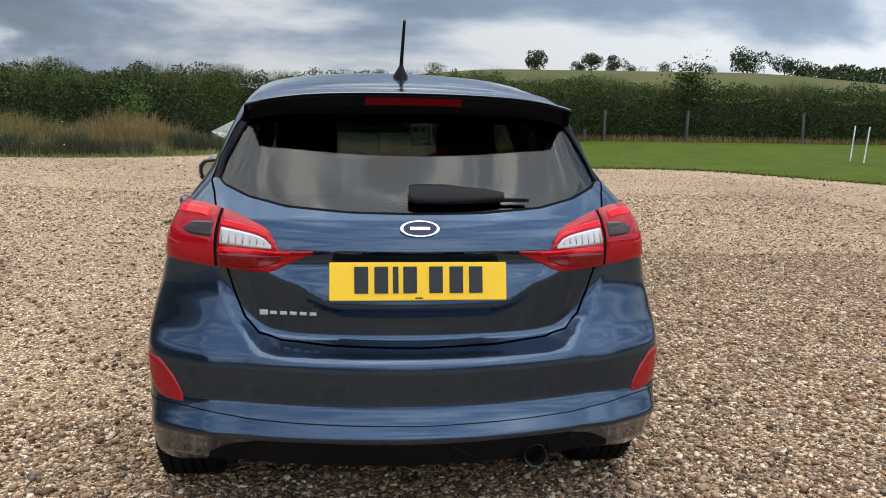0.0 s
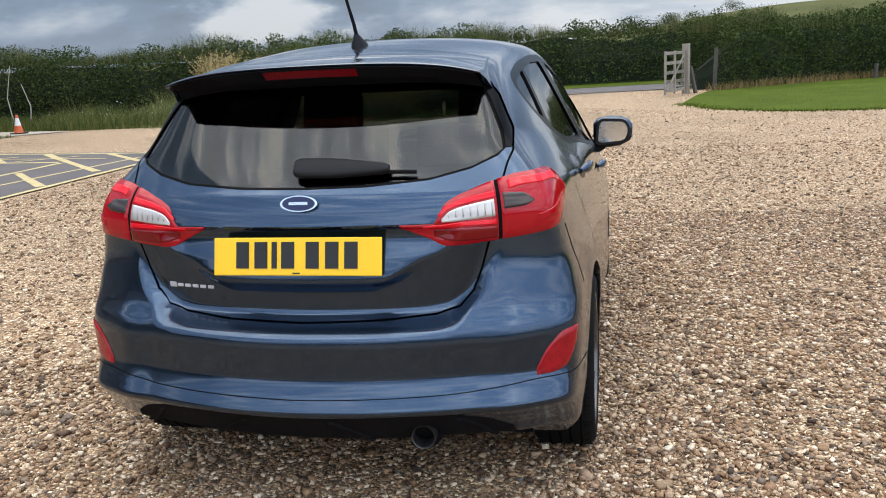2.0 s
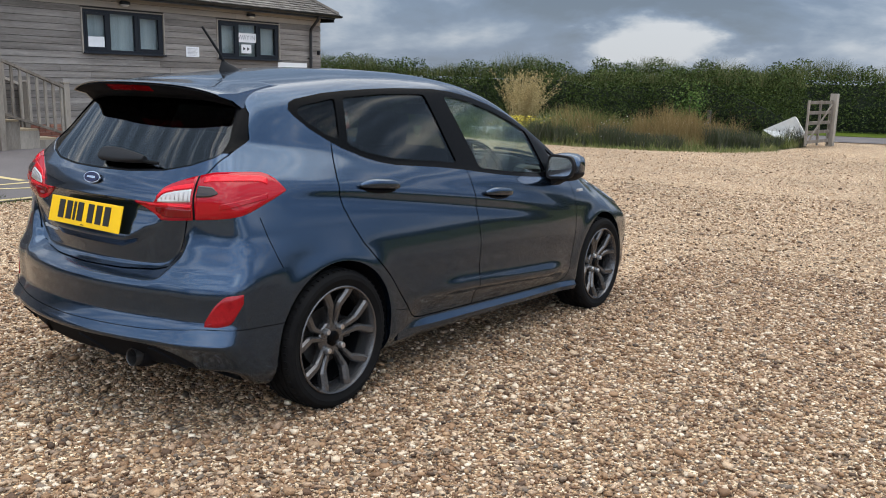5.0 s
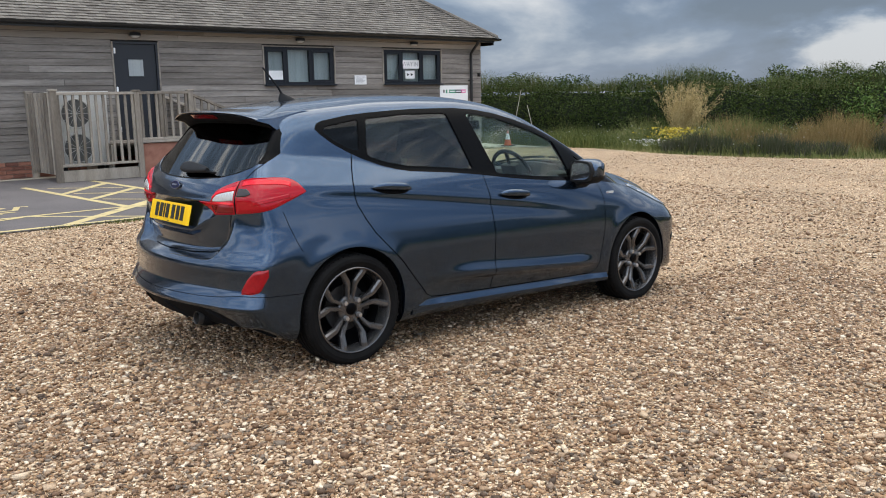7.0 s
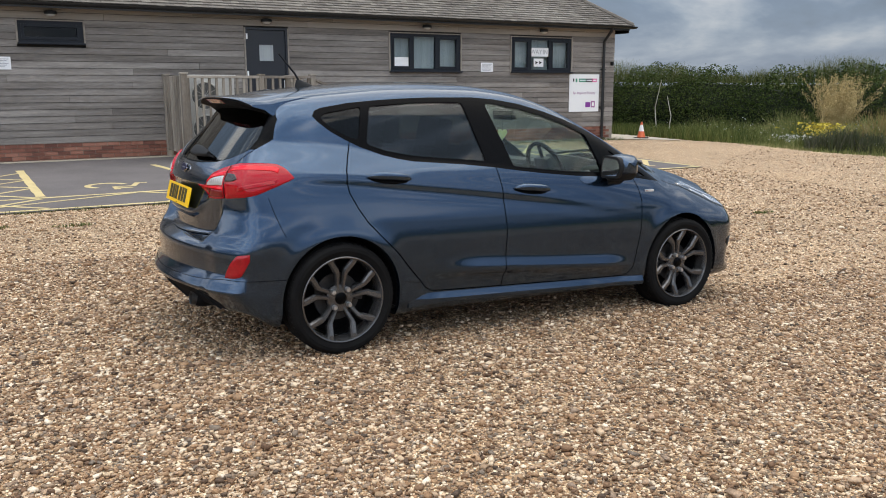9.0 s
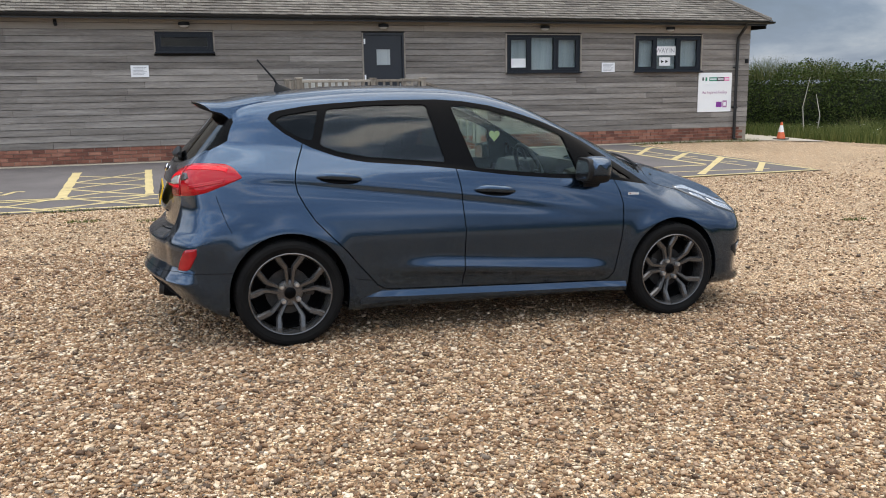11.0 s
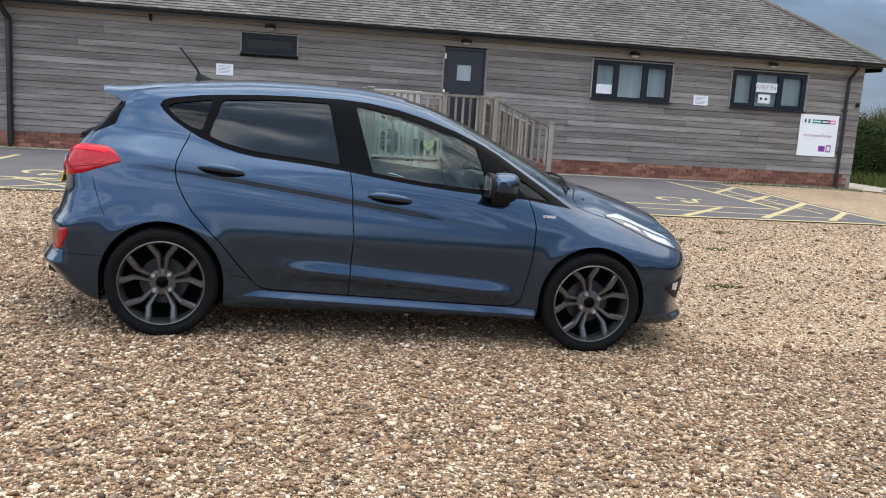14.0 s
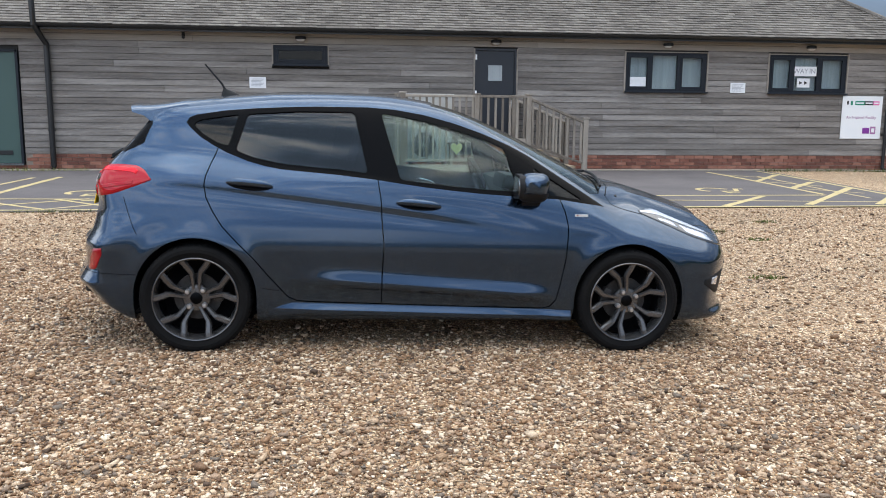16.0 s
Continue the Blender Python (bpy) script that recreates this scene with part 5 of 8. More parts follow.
gx = axis([(-2500, -300, 14), (-300, -60, 24), (-60, -16, 22), (-16, 8, 60), (8, 40, 32), (40, 300, 40), (300, 2500, 14)])
gy = axis([(-2500, -200, 10), (-200, -40, 10), (-40, -8, 16), (-8, 24, 80), (24, 60, 36), (60, 300, 60), (300, 2500, 20)])
X, Y = np.meshgrid(gx, gy, indexing="ij")
idx = np.arange(X.size).reshape(X.shape)
faces = [(idx[i, j], idx[i + 1, j], idx[i + 1, j + 1], idx[i, j + 1]) for i in range(len(gx) - 1) for j in range(len(gy) - 1)]
me = raw(np.stack((X, Y, ground_z(X, Y)), -1).reshape(-1, 3), faces, True)
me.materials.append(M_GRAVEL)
me.materials.append(M_FIELD)
cx, cy = (gx[:-1] + gx[1:]) / 2, (gy[:-1] + gy[1:]) / 2
CX, CY = np.meshgrid(cx, cy, indexing="ij")
lot = (CX > -30) & (CX < 24) & (CY > -30) & (CY < 25.5)
me.polygons.foreach_set("material_index", np.where(lot, 0, 1).astype(np.int32).ravel())
ground = tagged(link("ground", me), "pale brown gravel car park among fields", "ground", kind="structure")


def sheet(name, outline, mat, lift, cell=0.6):
    """A sheet of ground inside an outline, laid over the terrain."""
    bm = bmesh.new()
    bm.faces.new([bm.verts.new((x, y, 0)) for x, y in outline])
    lo, hi = np.min(outline, axis=0), np.max(outline, axis=0)
    for ax in (0, 1):
        for c in np.arange(lo[ax] + cell, hi[ax], cell):
            co, no = [0, 0, 0], [0, 0, 0]
            co[ax], no[ax] = c, 1
            bmesh.ops.bisect_plane(bm, geom=bm.verts[:] + bm.edges[:] + bm.faces[:], plane_co=co, plane_no=no)
    bmesh.ops.recalc_face_normals(bm, faces=bm.faces)
    if sum(f.normal.z for f in bm.faces) < 0:
        bmesh.ops.reverse_faces(bm, faces=bm.faces)
    for v in bm.verts:
        v.co.z = gz(v.co.x, v.co.y) + lift
    me = bpy.data.meshes.new(name)
    bm.to_mesh(me)
    bm.free()
    me.shade_smooth()
    return link(name, me, mat)


TARMAC = [(-6.08, -16), (-6.02, -3), (-6.10, 3), (-6.15, 7), (-6.08, 10.05), (-7.6, 10.2), (-10.8, 10.15), (-12.75, 10.2), (-12.75, -16)]
tagged(sheet("pavement_tarmac", TARMAC, M_TARMAC, 0.012), "worn grey tarmac parking bays", "pavement", kind="structure")
tagged(sheet("pavement_edging", [(-12.80, -16), (-12.40, -16), (-12.42, 10.2), (-12.45, 13.9), (-12.80, 13.9)], M_CONCRETE, 0.018), "pale concrete strip along the wall foot", "pavement", kind="structure")
tagged(sheet("pavement_path", [(-12.70, 13.95), (-12.5, 16.1), (-17.5, 17.6), (-17.5, 13.95)], M_CONCRETE, 0.02), "pale concrete path round the hall", "path", kind="structure")
LAWN = [(4.0, 15.3), (5.4, 15.0), (7.0, 15.0), (8.2, 14.5), (9.4, 12.9), (10.3, 11.9), (13, 9.5), (24, 5), (24, 27.6), (9, 27.2), (3.6, 24.0), (2.9, 21.5), (2.3, 18.4), (2.9, 16.4)]
tagged(sheet("lawn", LAWN, M_LAWN, 0.02), "mown green lawn beyond the gravel", "lawn", kind="structure")
tagged(sheet("road", [(-40, 13.6), (-40, 17.0), (-3, 27.2), (12, 31.5), (40, 39.5), (40, 36), (12, 28.9), (2.6, 25.3), (-2.6, 23.9)], M_TARMAC, 0.02, 1.5), "narrow grey lane beyond the gate", "road", kind="structure")
tagged(sheet("verge", [(-40, 17.0), (-40, 20), (-3, 30.2), (12, 34.5), (40, 42.5), (40, 39.5), (12, 31.5), (-3, 27.2)], M_LAWN, 0.03, 1.5), "green grass verge beside the lane", "verge", kind="structure")
BED = [(-17.5, 17.8), (-12.0, 17.2), (-9.6, 16.3), (-8.0, 15.7), (-6.0, 15.9), (-4.6, 16.5), (-3.2, 17.6), (-2.6, 19.2), (-2.5, 21.2), (-9, 20), (-17.5, 18.6)]
tagged(sheet("flower_bed", BED, mottled("bed_soil", [(0.3, (0.05, 0.04, 0.02)), (0.7, (0.12, 0.13, 0.04))], 2, 0.95, bump=0.4, fine=30), 0.015), "rough soil of a wildflower bed", "flower bed", kind="structure")

# painted lines of the bays: each from one end to the other, with its width
LINES = [(-6.16, -4.2, -6.16, 10.0, 0.10), (-11.97, 8.69, -7.73, 8.88, 0.10), (-12.24, 9.98, -6.3, 10.02, 0.10), (-11.23, 9.89, -9.95, 8.83, 0.12), (-9.76, 9.84, -8.72, 8.85, 0.12), (-8.73, 9.96, -6.35, 7.80, 0.12), (-7.59, 10.02, -6.35, 8.94, 0.12), (-6.25, 6.45, -7.55, 7.70, 0.12),
         (-7.68, 4.4, -7.64, 8.82, 0.09), (-7.18, 4.6, -6.65, 9.4, 0.07), (-11.15, 8.79, -10.46, 9.45, 0.06), (-9.80, 8.9, -9.0, 9.6, 0.06), (-8.6, 8.99, -7.9, 9.7, 0.06), (-10.9, 9.3, -7.2, 9.35, 0.06),
         (-10.95, 1.36, -7.4, 1.80, 0.11), (-11.24, 2.60, -7.6, 3.0, 0.11), (-10.67, 2.66, -9.55, 1.60, 0.13), (-9.57, 2.75, -8.59, 1.72, 0.14), (-8.22, 2.76, -6.1, 0.55, 0.16), (-10.53, 1.64, -9.77, 2.61, 0.06), (-9.48, 1.73, -8.83, 2.71, 0.06), (-8.49, 1.83, -7.6, 2.7, 0.06),
         (-7.27, -2.9, -7.43, 4.4, 0.09), (-7.33, 0.49, -6.2, 1.62, 0.07), (-7.34, 1.76, -6.3, 4.2, 0.07), (-7.3, 0.4, -6.3, -2.2, 0.07), (-10.95, -2.0, -7.45, -1.96, 0.15), (-10.95, -0.80, -7.45, -0.78, 0.12), (-10.28, -1.93, -9.46, -0.75, 0.07), (-9.34, -1.92, -10.55, -0.80, 0.07), (-9.34, -1.93, -8.50, -0.80, 0.07), (-8.50, -1.93, -9.48, -0.80, 0.07), (-8.43, -1.92, -7.32, -0.80, 0.07), (-7.47, -1.90, -8.44, -0.80, 0.07), (-7.41, -1.91, -6.25, -0.80, 0.07), (-6.20, -1.95, -7.22, -0.80, 0.07),
         (-7.43, -1.97, -6.22, -3.12, 0.07), (-6.21, -1.98, -7.46, -3.30, 0.07), (-7.52, -2.85, -6.24, -4.50, 0.07), (-6.26, -3.10, -7.55, -4.60, 0.07), (-7.65, -6.5, -7.42, -1.97, 0.08), (-10.9, -4.27, -7.65, -4.46, 0.12), (-10.75, -4.70, -8.4, -5.0, 0.08), (-7.6, -4.5, -6.3, -6.0, 0.07), (-6.16, -9, -6.16, -4.2, 0.10)]
for x0, y0, x1, y1, w in LINES:
    d = Vector((x1 - x0, y1 - y0))
    k = max(2, int(d.length / 0.3))
    nrm = Vector((-d.y, d.x)).normalized() * w / 2
    v, fc = [], []
    for i in range(k + 1):
        px, py = x0 + d.x * i / k, y0 + d.y * i / k
        wob = 1 + 0.12 * math.sin(px * 7 + py * 5)
        for sgn in (-1, 1):
            qx, qy = px + sgn * nrm.x * wob, py + sgn * nrm.y * wob
            v.append((qx, qy, gz(qx, qy) + 0.017))
        if i:
            fc.append((2 * i - 2, 2 * i - 1, 2 * i + 1, 2 * i))
    me = raw(v, fc)
    if me.polygons[0].normal.z < 0:
        me.flip_normals()
    tagged(link("painted_line", me, M_LINE), "worn yellow line painted on the tarmac", "road marking", "bay markings", "structure")


def symbol(cx, cy, sc):
    """The wheelchair sign painted in a bay, as strokes."""
    strokes = [[(0.0, 0.55), (0.0, 0.15), (0.35, 0.15), (0.5, -0.3), (0.68, -0.25)], [(0.0, 0.38), (0.3, 0.38)], [(-0.1 + 0.36 * math.cos(t), -0.1 + 0.36 * math.sin(t)) for t in np.linspace(2.2, 6.0, 14)]]
    sg = empty("wheelchair_symbol", label="yellow wheelchair symbol painted on the tarmac", category="road marking", group="bay markings")
    for st in strokes:
        v, fc = [], []
        for i, (u, w) in enumerate(st):
            a, c = st[max(i - 1, 0)], st[min(i + 1, len(st) - 1)]
            d = Vector((c[0] - a[0], c[1] - a[1])).normalized()
            for sgn in (-1, 1):
                px, py = cx + (w + d.x * 0.06 * sgn) * -sc * -1, cy + (u - d.y * 0.06 * sgn) * sc
                v.append((px, py, gz(px, py) + 0.017))
            if i:
                fc.append((2 * i - 2, 2 * i - 1, 2 * i + 1, 2 * i))
        m2 = raw(v, fc)
        if m2.polygons[0].normal.z < 0:
            m2.flip_normals()
        link("stroke", m2, M_LINE, sg)


symbol(-8.4, 7.35, 0.75)
symbol(-8.2, 0.25, 0.75)
symbol(-8.25, -3.05, 0.75)

# ---- hall: timber cladding over a brick plinth, hipped tiled roof ----
WALL_X, WALL_END, WALL_FAR, BASE_Z = -12.85, 13.72, -14.0, 0.04
M_BOARD = mottled("weathered_cladding", [(0.30, (0.100, 0.086, 0.076)), (0.5, (0.188, 0.167, 0.150)), (0.72, (0.33, 0.300, 0.272))], 0.7, 0.9, bump=0.45, fine=9, stretch=(4, 0.8, 11), rand=0.16, dist=0.004, space="world")
M_TAN = mottled("pale_timber", [(0.26, (0.17, 0.145, 0.12)), (0.5, (0.27, 0.235, 0.20)), (0.76, (0.38, 0.335, 0.29))], 0.8, 0.9, bump=0.3, fine=9, stretch=(4, 0.35, 12), rand=0.2, dist=0.004, space="world")
M_BRICK = mottled("red_brick", [(0.28, (0.115, 0.045, 0.032)), (0.5, (0.21, 0.082, 0.055)), (0.75, (0.31, 0.145, 0.10))], 6, 0.9, bump=0.4, fine=90, rand=0.45, dist=0.004, space="world")
M_MORTAR = mottled("mortar", [(0.3, (0.20, 0.165, 0.135)), (0.7, (0.30, 0.26, 0.22))], 8, 0.95, bump=0.3, fine=120)
M_TILE = mottled("roof_tile", [(0.22, (0.060, 0.052, 0.044)), (0.5, (0.128, 0.112, 0.096)), (0.80, (0.22, 0.20, 0.172))], 0.9, 0.9, bump=0.4, fine=40, rand=0.26, island=True, dist=0.006, space="world")
M_FRAME = material("dark_grey_window_frame", (0.012, 0.015, 0.021), 0.45, Specular_IOR_Level=0.25)
M_DOOR = material("navy_door_paint", (0.012, 0.015, 0.022), 0.4)
M_GREEN = material("green_steel_door", (0.045, 0.085, 0.075), 0.45)
M_PIPE = material("black_rainwater_goods", (0.010, 0.010, 0.011), 0.35)
M_PALE_SHEET = mottled("pale_sheet", [(0.3, (0.26, 0.29, 0.30)), (0.7, (0.44, 0.47, 0.48))], 1.2, 0.9, bump=0.05, fine=50, stretch=(1, 8, 0.4))
M_PAPER = mottled("paper", [(0.3, (0.68, 0.68, 0.69)), (0.7, (0.80, 0.80, 0.81))], 6, 0.8, bump=0)
M_WHITE = material("white_board", (0.78, 0.78, 0.78), 0.5)
OPENINGS = {"window_1": (7.09, 8.95, 1.82, 2.66), "window_2": (10.41, 12.27, 1.82, 2.66), "window_3": (-0.50, 0.62, 2.28, 2.68), "door_1": (3.75, 4.65, 0.75, 2.68), "door_2": (-7.6, -5.56, 0.20, 2.50)}
core = bpy.data.meshes.new("core")
bm = box_bm((0.22, WALL_END - WALL_FAR, 3.0), (WALL_X - 0.14, (WALL_END + WALL_FAR) / 2, 1.48))
bm.to_mesh(core)
bm.free()
for y0, y1, z0, z1 in OPENINGS.values():
    c = bpy.data.meshes.new("c")
    bm = box_bm((1, y1 - y0, z1 - z0), (WALL_X, (y0 + y1) / 2, (z0 + z1) / 2))
    bm.to_mesh(c)
    bm.free()
    core = cut(core, c, "DIFFERENCE")
core.materials.clear()
# near-black core: the shadow lines between the boards are put into its colour
M_JOINT_SHADE = mottled("joint_shade_black", [(0.3, (0.015, 0.014, 0.013)), (0.7, (0.03, 0.028, 0.026))], 3, 0.9, bump=0.1)
wall = tagged(link("wall_hall", core, M_JOINT_SHADE), "hall wall of weathered timber boards over brick", "wall", kind="structure")
tagged(part("wall_end", box_bm((9.0, 0.2, 2.95), (WALL_X - 4.6, WALL_END - 0.12, 1.49)), M_BOARD), "end wall of the hall in weathered boards", "wall", kind="structure")
tagged(part("wall_back", box_bm((0.2, WALL_END - WALL_FAR, 2.95), (WALL_X - 9.0, (WALL_END + WALL_FAR) / 2, 1.49)), M_BOARD), "plain rear wall of the hall", "wall", kind="structure")
tagged(part("wall_side", box_bm((8.8, 0.2, 2.95), (WALL_X - 4.6, WALL_FAR + 0.1, 1.49)), M_BOARD), "plain side wall of the hall", "wall", kind="structure")

rng = random.Random(4)


def unit_box(x0, x1, bevel=0.0):
    """A board one metre long along y and one high along z, thicker at its foot."""
    v = [(x0, -0.5, -0.5), (x1, -0.5, -0.5), (x1 * 0.55, -0.5, 0.5), (x0, -0.5, 0.5), (x0, 0.5, -0.5), (x1, 0.5, -0.5), (x1 * 0.55, 0.5, 0.5), (x0, 0.5, 0.5)]
    f = [(0, 1, 2, 3), (7, 6, 5, 4), (1, 5, 6, 2), (2, 6, 7, 3), (0, 4, 5, 1), (3, 7, 4, 0)]
    return raw(v, f)


board_me, tan_me = unit_box(-0.012, 0.024), unit_box(-0.012, 0.024)
board_me.materials.append(M_BOARD)
tan_me.materials.append(M_TAN)
PLINTH, COURSE = 0.42, 0.1275


def free_spans(z0, z1, a, b):
    """The stretches of wall between openings in a band of height."""
    spans = [(a, b)]
    for y0, y1, o0, o1 in OPENINGS.values():
        if o1 > z0 + 0.03 and o0 < z1 - 0.03:
            y0, y1 = y0 - 0.03, y1 + 0.03
            spans = [q for s, e in spans for q in ((s, min(e, y0)), (max(s, y1), e)) if q[1] - q[0] > 0.05]
    return spans


for k in range(20):
    z0 = PLINTH + k * COURSE
    for a, b_ in free_spans(z0, z0 + COURSE, -9.0, WALL_END):
        y = a
        while y < b_ - 0.02:
            ln = min(rng.uniform(1.8, 4.8), b_ - y)
            if b_ - y - ln < 0.4:
                ln = b_ - y
            ob = link("board", tan_me if k >= 18 else board_me, None, wall)
            ob.location, ob.scale = (WALL_X, y + ln / 2, z0 + COURSE / 2), (rng.uniform(0.92, 1.1), ln - 0.004, COURSE - 0.007)
            y += ln
for a, b_ in free_spans(0.10, 0.30, WALL_FAR, WALL_END):
    part("mortar_bed", box_bm((0.02, b_ - a, PLINTH + 0.02), (WALL_X - 0.008, (a + b_) / 2, (PLINTH - 0.02) / 2)), M_MORTAR, wall)
# the nearest stretch of brickwork as single bricks, the rest joined
brick_me = raw([(x, y, z) for x in (-0.02, 0.018) for y in (-0.1075, 0.1075) for z in (-0.0325, 0.0325)], [(4, 6, 7, 5), (0, 4, 5, 1), (2, 3, 7, 6), (1, 5, 7, 3), (0, 2, 6, 4), (0, 1, 3, 2)])
brick_me.materials.append(M_BRICK)
v, fc = [], []
for k in range(6):
    z = PLINTH - 0.040 - k * 0.075
    off = 0.1125 * (k % 2)
    count = 0
    for i in range(int((WALL_END + 9.0) / 0.225)):
        y = -9.0 + 0.1125 + off + i * 0.225
        if y > WALL_END - 0.1 or any(o[0] - 0.1 < y < o[1] + 0.1 and o[2] < z for o in OPENINGS.values()):
            continue
        if 5.6 < y < 13.7 or -5.4 < y < -2.5:
            ob = link("brick", brick_me, None, wall)
            ob.location = (WALL_X + rng.uniform(-0.001, 0.002), y, z)
        else:
            s = len(v)
            v += [(WALL_X + p.co.x, y + p.co.y, z + p.co.z) for p in brick_me.vertices]
            fc += [tuple(s + j for j in p.vertices) for p in brick_me.polygons]
M_BRICK2 = mottled("red_brick_joined", [(0.28, (0.115, 0.045, 0.032)), (0.5, (0.21, 0.082, 0.055)), (0.75, (0.31, 0.145, 0.10))], 6, 0.9, bump=0.4, fine=90, rand=0.45, island=True, dist=0.004, space="world")
ob = link("brickwork", raw(v, fc), M_BRICK2, wall)
ob["kind"] = "stuff"

# roof
PITCH, EX, EY, EZ = 0.70, -12.52, 14.05, 3.00
RIDGE = 4.6
v = [(EX, WALL_FAR - 0.3, EZ), (EX, EY, EZ), (EX - RIDGE, EY - RIDGE, EZ + PITCH * RIDGE), (EX - RIDGE, WALL_FAR - 0.3, EZ + PITCH * RIDGE), (EX - 2 * RIDGE, EY, EZ), (EX - 2 * RIDGE, WALL_FAR - 0.3, EZ)]
roof = tagged(link("roof_hall", raw(v, [(0, 1, 2, 3), (1, 4, 2), (4, 5, 3, 2), (5, 4, 1, 0), (0, 3, 5)]), M_SATIN), "hipped roof of weathered brown plain tiles", "roof", kind="structure")
GAUGE, TW = 0.105, 0.168
ln = math.hypot(1, PITCH)
M_TILE1 = mottled("single_roof_tile", [(0.22, (0.060, 0.052, 0.044)), (0.5, (0.128, 0.112, 0.096)), (0.80, (0.22, 0.20, 0.172))], 0.9, 0.9, bump=0.4, fine=40, rand=0.26, dist=0.006, space="world")
tile_up, tile_n = Vector((-1, 0, PITCH)) / ln, Vector((PITCH, 0, 1)) / ln
across, tip = Vector((0, TW - 0.004, 0)), tile_up * (GAUGE + 0.05)
tile_me = raw([tile_n * 0.036, across + tile_n * 0.036, tip + across + tile_n * 0.012, tip + tile_n * 0.012, tile_n * 0.018, across + tile_n * 0.018], [(0, 1, 2, 3), (4, 5, 1, 0), (1, 5, 2), (0, 3, 4)])
tile_me.materials.append(M_TILE1)
v, fc = [], []
up = np.array((-1, 0, PITCH)) / ln
nr = np.array((PITCH, 0, 1)) / ln
for k in range(int(RIDGE * ln / GAUGE)):
    s0 = k * GAUGE
    y_end = EY - s0 / ln
    y = -11.0 + (TW / 2 if k % 2 else 0)
    while y < y_end + TW * 0.3:
        w, lift, sag = TW - 0.004, 0.024 + rng.uniform(-0.004, 0.005), rng.uniform(-0.006, 0.006)
        p0 = np.array((EX, y, EZ)) + up * (s0 - 0.02 + sag)
        p1 = p0 + up * (GAUGE + 0.05)
        a = len(v)
        y2 = min(w, y_end - y + 0.05)
        if k < 5 and 4.0 < y < 13.0:
            link("roof_tile", tile_me, None, roof).location = p0 + nr * rng.uniform(-0.003, 0.004)
        elif y2 > 0.02:
            e = np.array((0, y2, 0))
            v += [p0 + nr * (lift + 0.012), p0 + e + nr * (lift + 0.012), p1 + e + nr * 0.012, p1 + nr * 0.012, p0 + nr * (lift - 0.006), p0 + e + nr * (lift - 0.006)]
            fc += [(a, a + 1, a + 2, a + 3), (a + 4, a + 5, a + 1, a), (a + 1, a + 5, a + 2), (a, a + 3, a + 4)]
        y += TW
ob = link("tiles", raw(v, fc), M_TILE, roof)
ob["kind"] = "stuff"
v, fc = [], []
up2, nr2 = np.array((0, -1, PITCH)) / ln, np.array((0, PITCH, 1)) / ln
for k in range(int(RIDGE * ln / GAUGE)):
    s0 = k * GAUGE
    x = EX - s0 / ln
    while x > EX - 2 * RIDGE + s0 / ln:
        p0 = np.array((x, EY, EZ)) + up2 * (s0 - 0.02)
        p1 = p0 + up2 * (GAUGE + 0.05)
        e = np.array((-(TW - 0.004), 0, 0))
        a = len(v)
        v += [p0 + nr2 * 0.034, p0 + e + nr2 * 0.034, p1 + e + nr2 * 0.012, p1 + nr2 * 0.012]
        fc += [(a, a + 1, a + 2, a + 3)]
        x -= TW
ob = link("end_tiles", raw(v, fc), M_TILE, roof)
ob["kind"] = "stuff"
part("fascia", box_bm((0.03, EY - WALL_FAR, 0.10), (EX - 0.03, (EY + WALL_FAR) / 2 - 0.1, EZ - 0.055)), M_PIPE, roof)
part("fascia", box_bm((9.0, 0.03, 0.16), (EX - 4.6, EY - 0.05, EZ - 0.09)), M_PIPE, roof)
part("soffit", box_bm((0.32, EY - WALL_FAR - 0.1, 0.02), (EX - 0.20, (EY + WALL_FAR) / 2 - 0.1, EZ - 0.075)), M_TAN, roof)
gut = [(math.cos(t) * 0.055, math.sin(t) * 0.055) for t in np.linspace(math.pi, 2 * math.pi, 10)]
gut = gut + [(x * 0.88, z * 0.88 + 0.001) for x, z in gut[::-1]]
part("gutter", loop_loft([[(EX + 0.05 + x, y, EZ - 0.01 + z) for x, z in gut] for y in (WALL_FAR, EY + 0.05)]), M_PIPE, roof, "black half-round gutter", True)
part("gutter", loop_loft([[(y, EY + 0.04 + x, EZ - 0.01 + z) for x, z in gut] for y in (EX + 0.08, EX - 9.0)]), M_PIPE, roof, "black half-round gutter", True)
part("hip_tiles", tube_bm([(EX, EY, EZ + 0.02), (EX - RIDGE, EY - RIDGE, EZ + PITCH * RIDGE + 0.02)], 0.07, 8), M_TILE, roof, smooth=True)
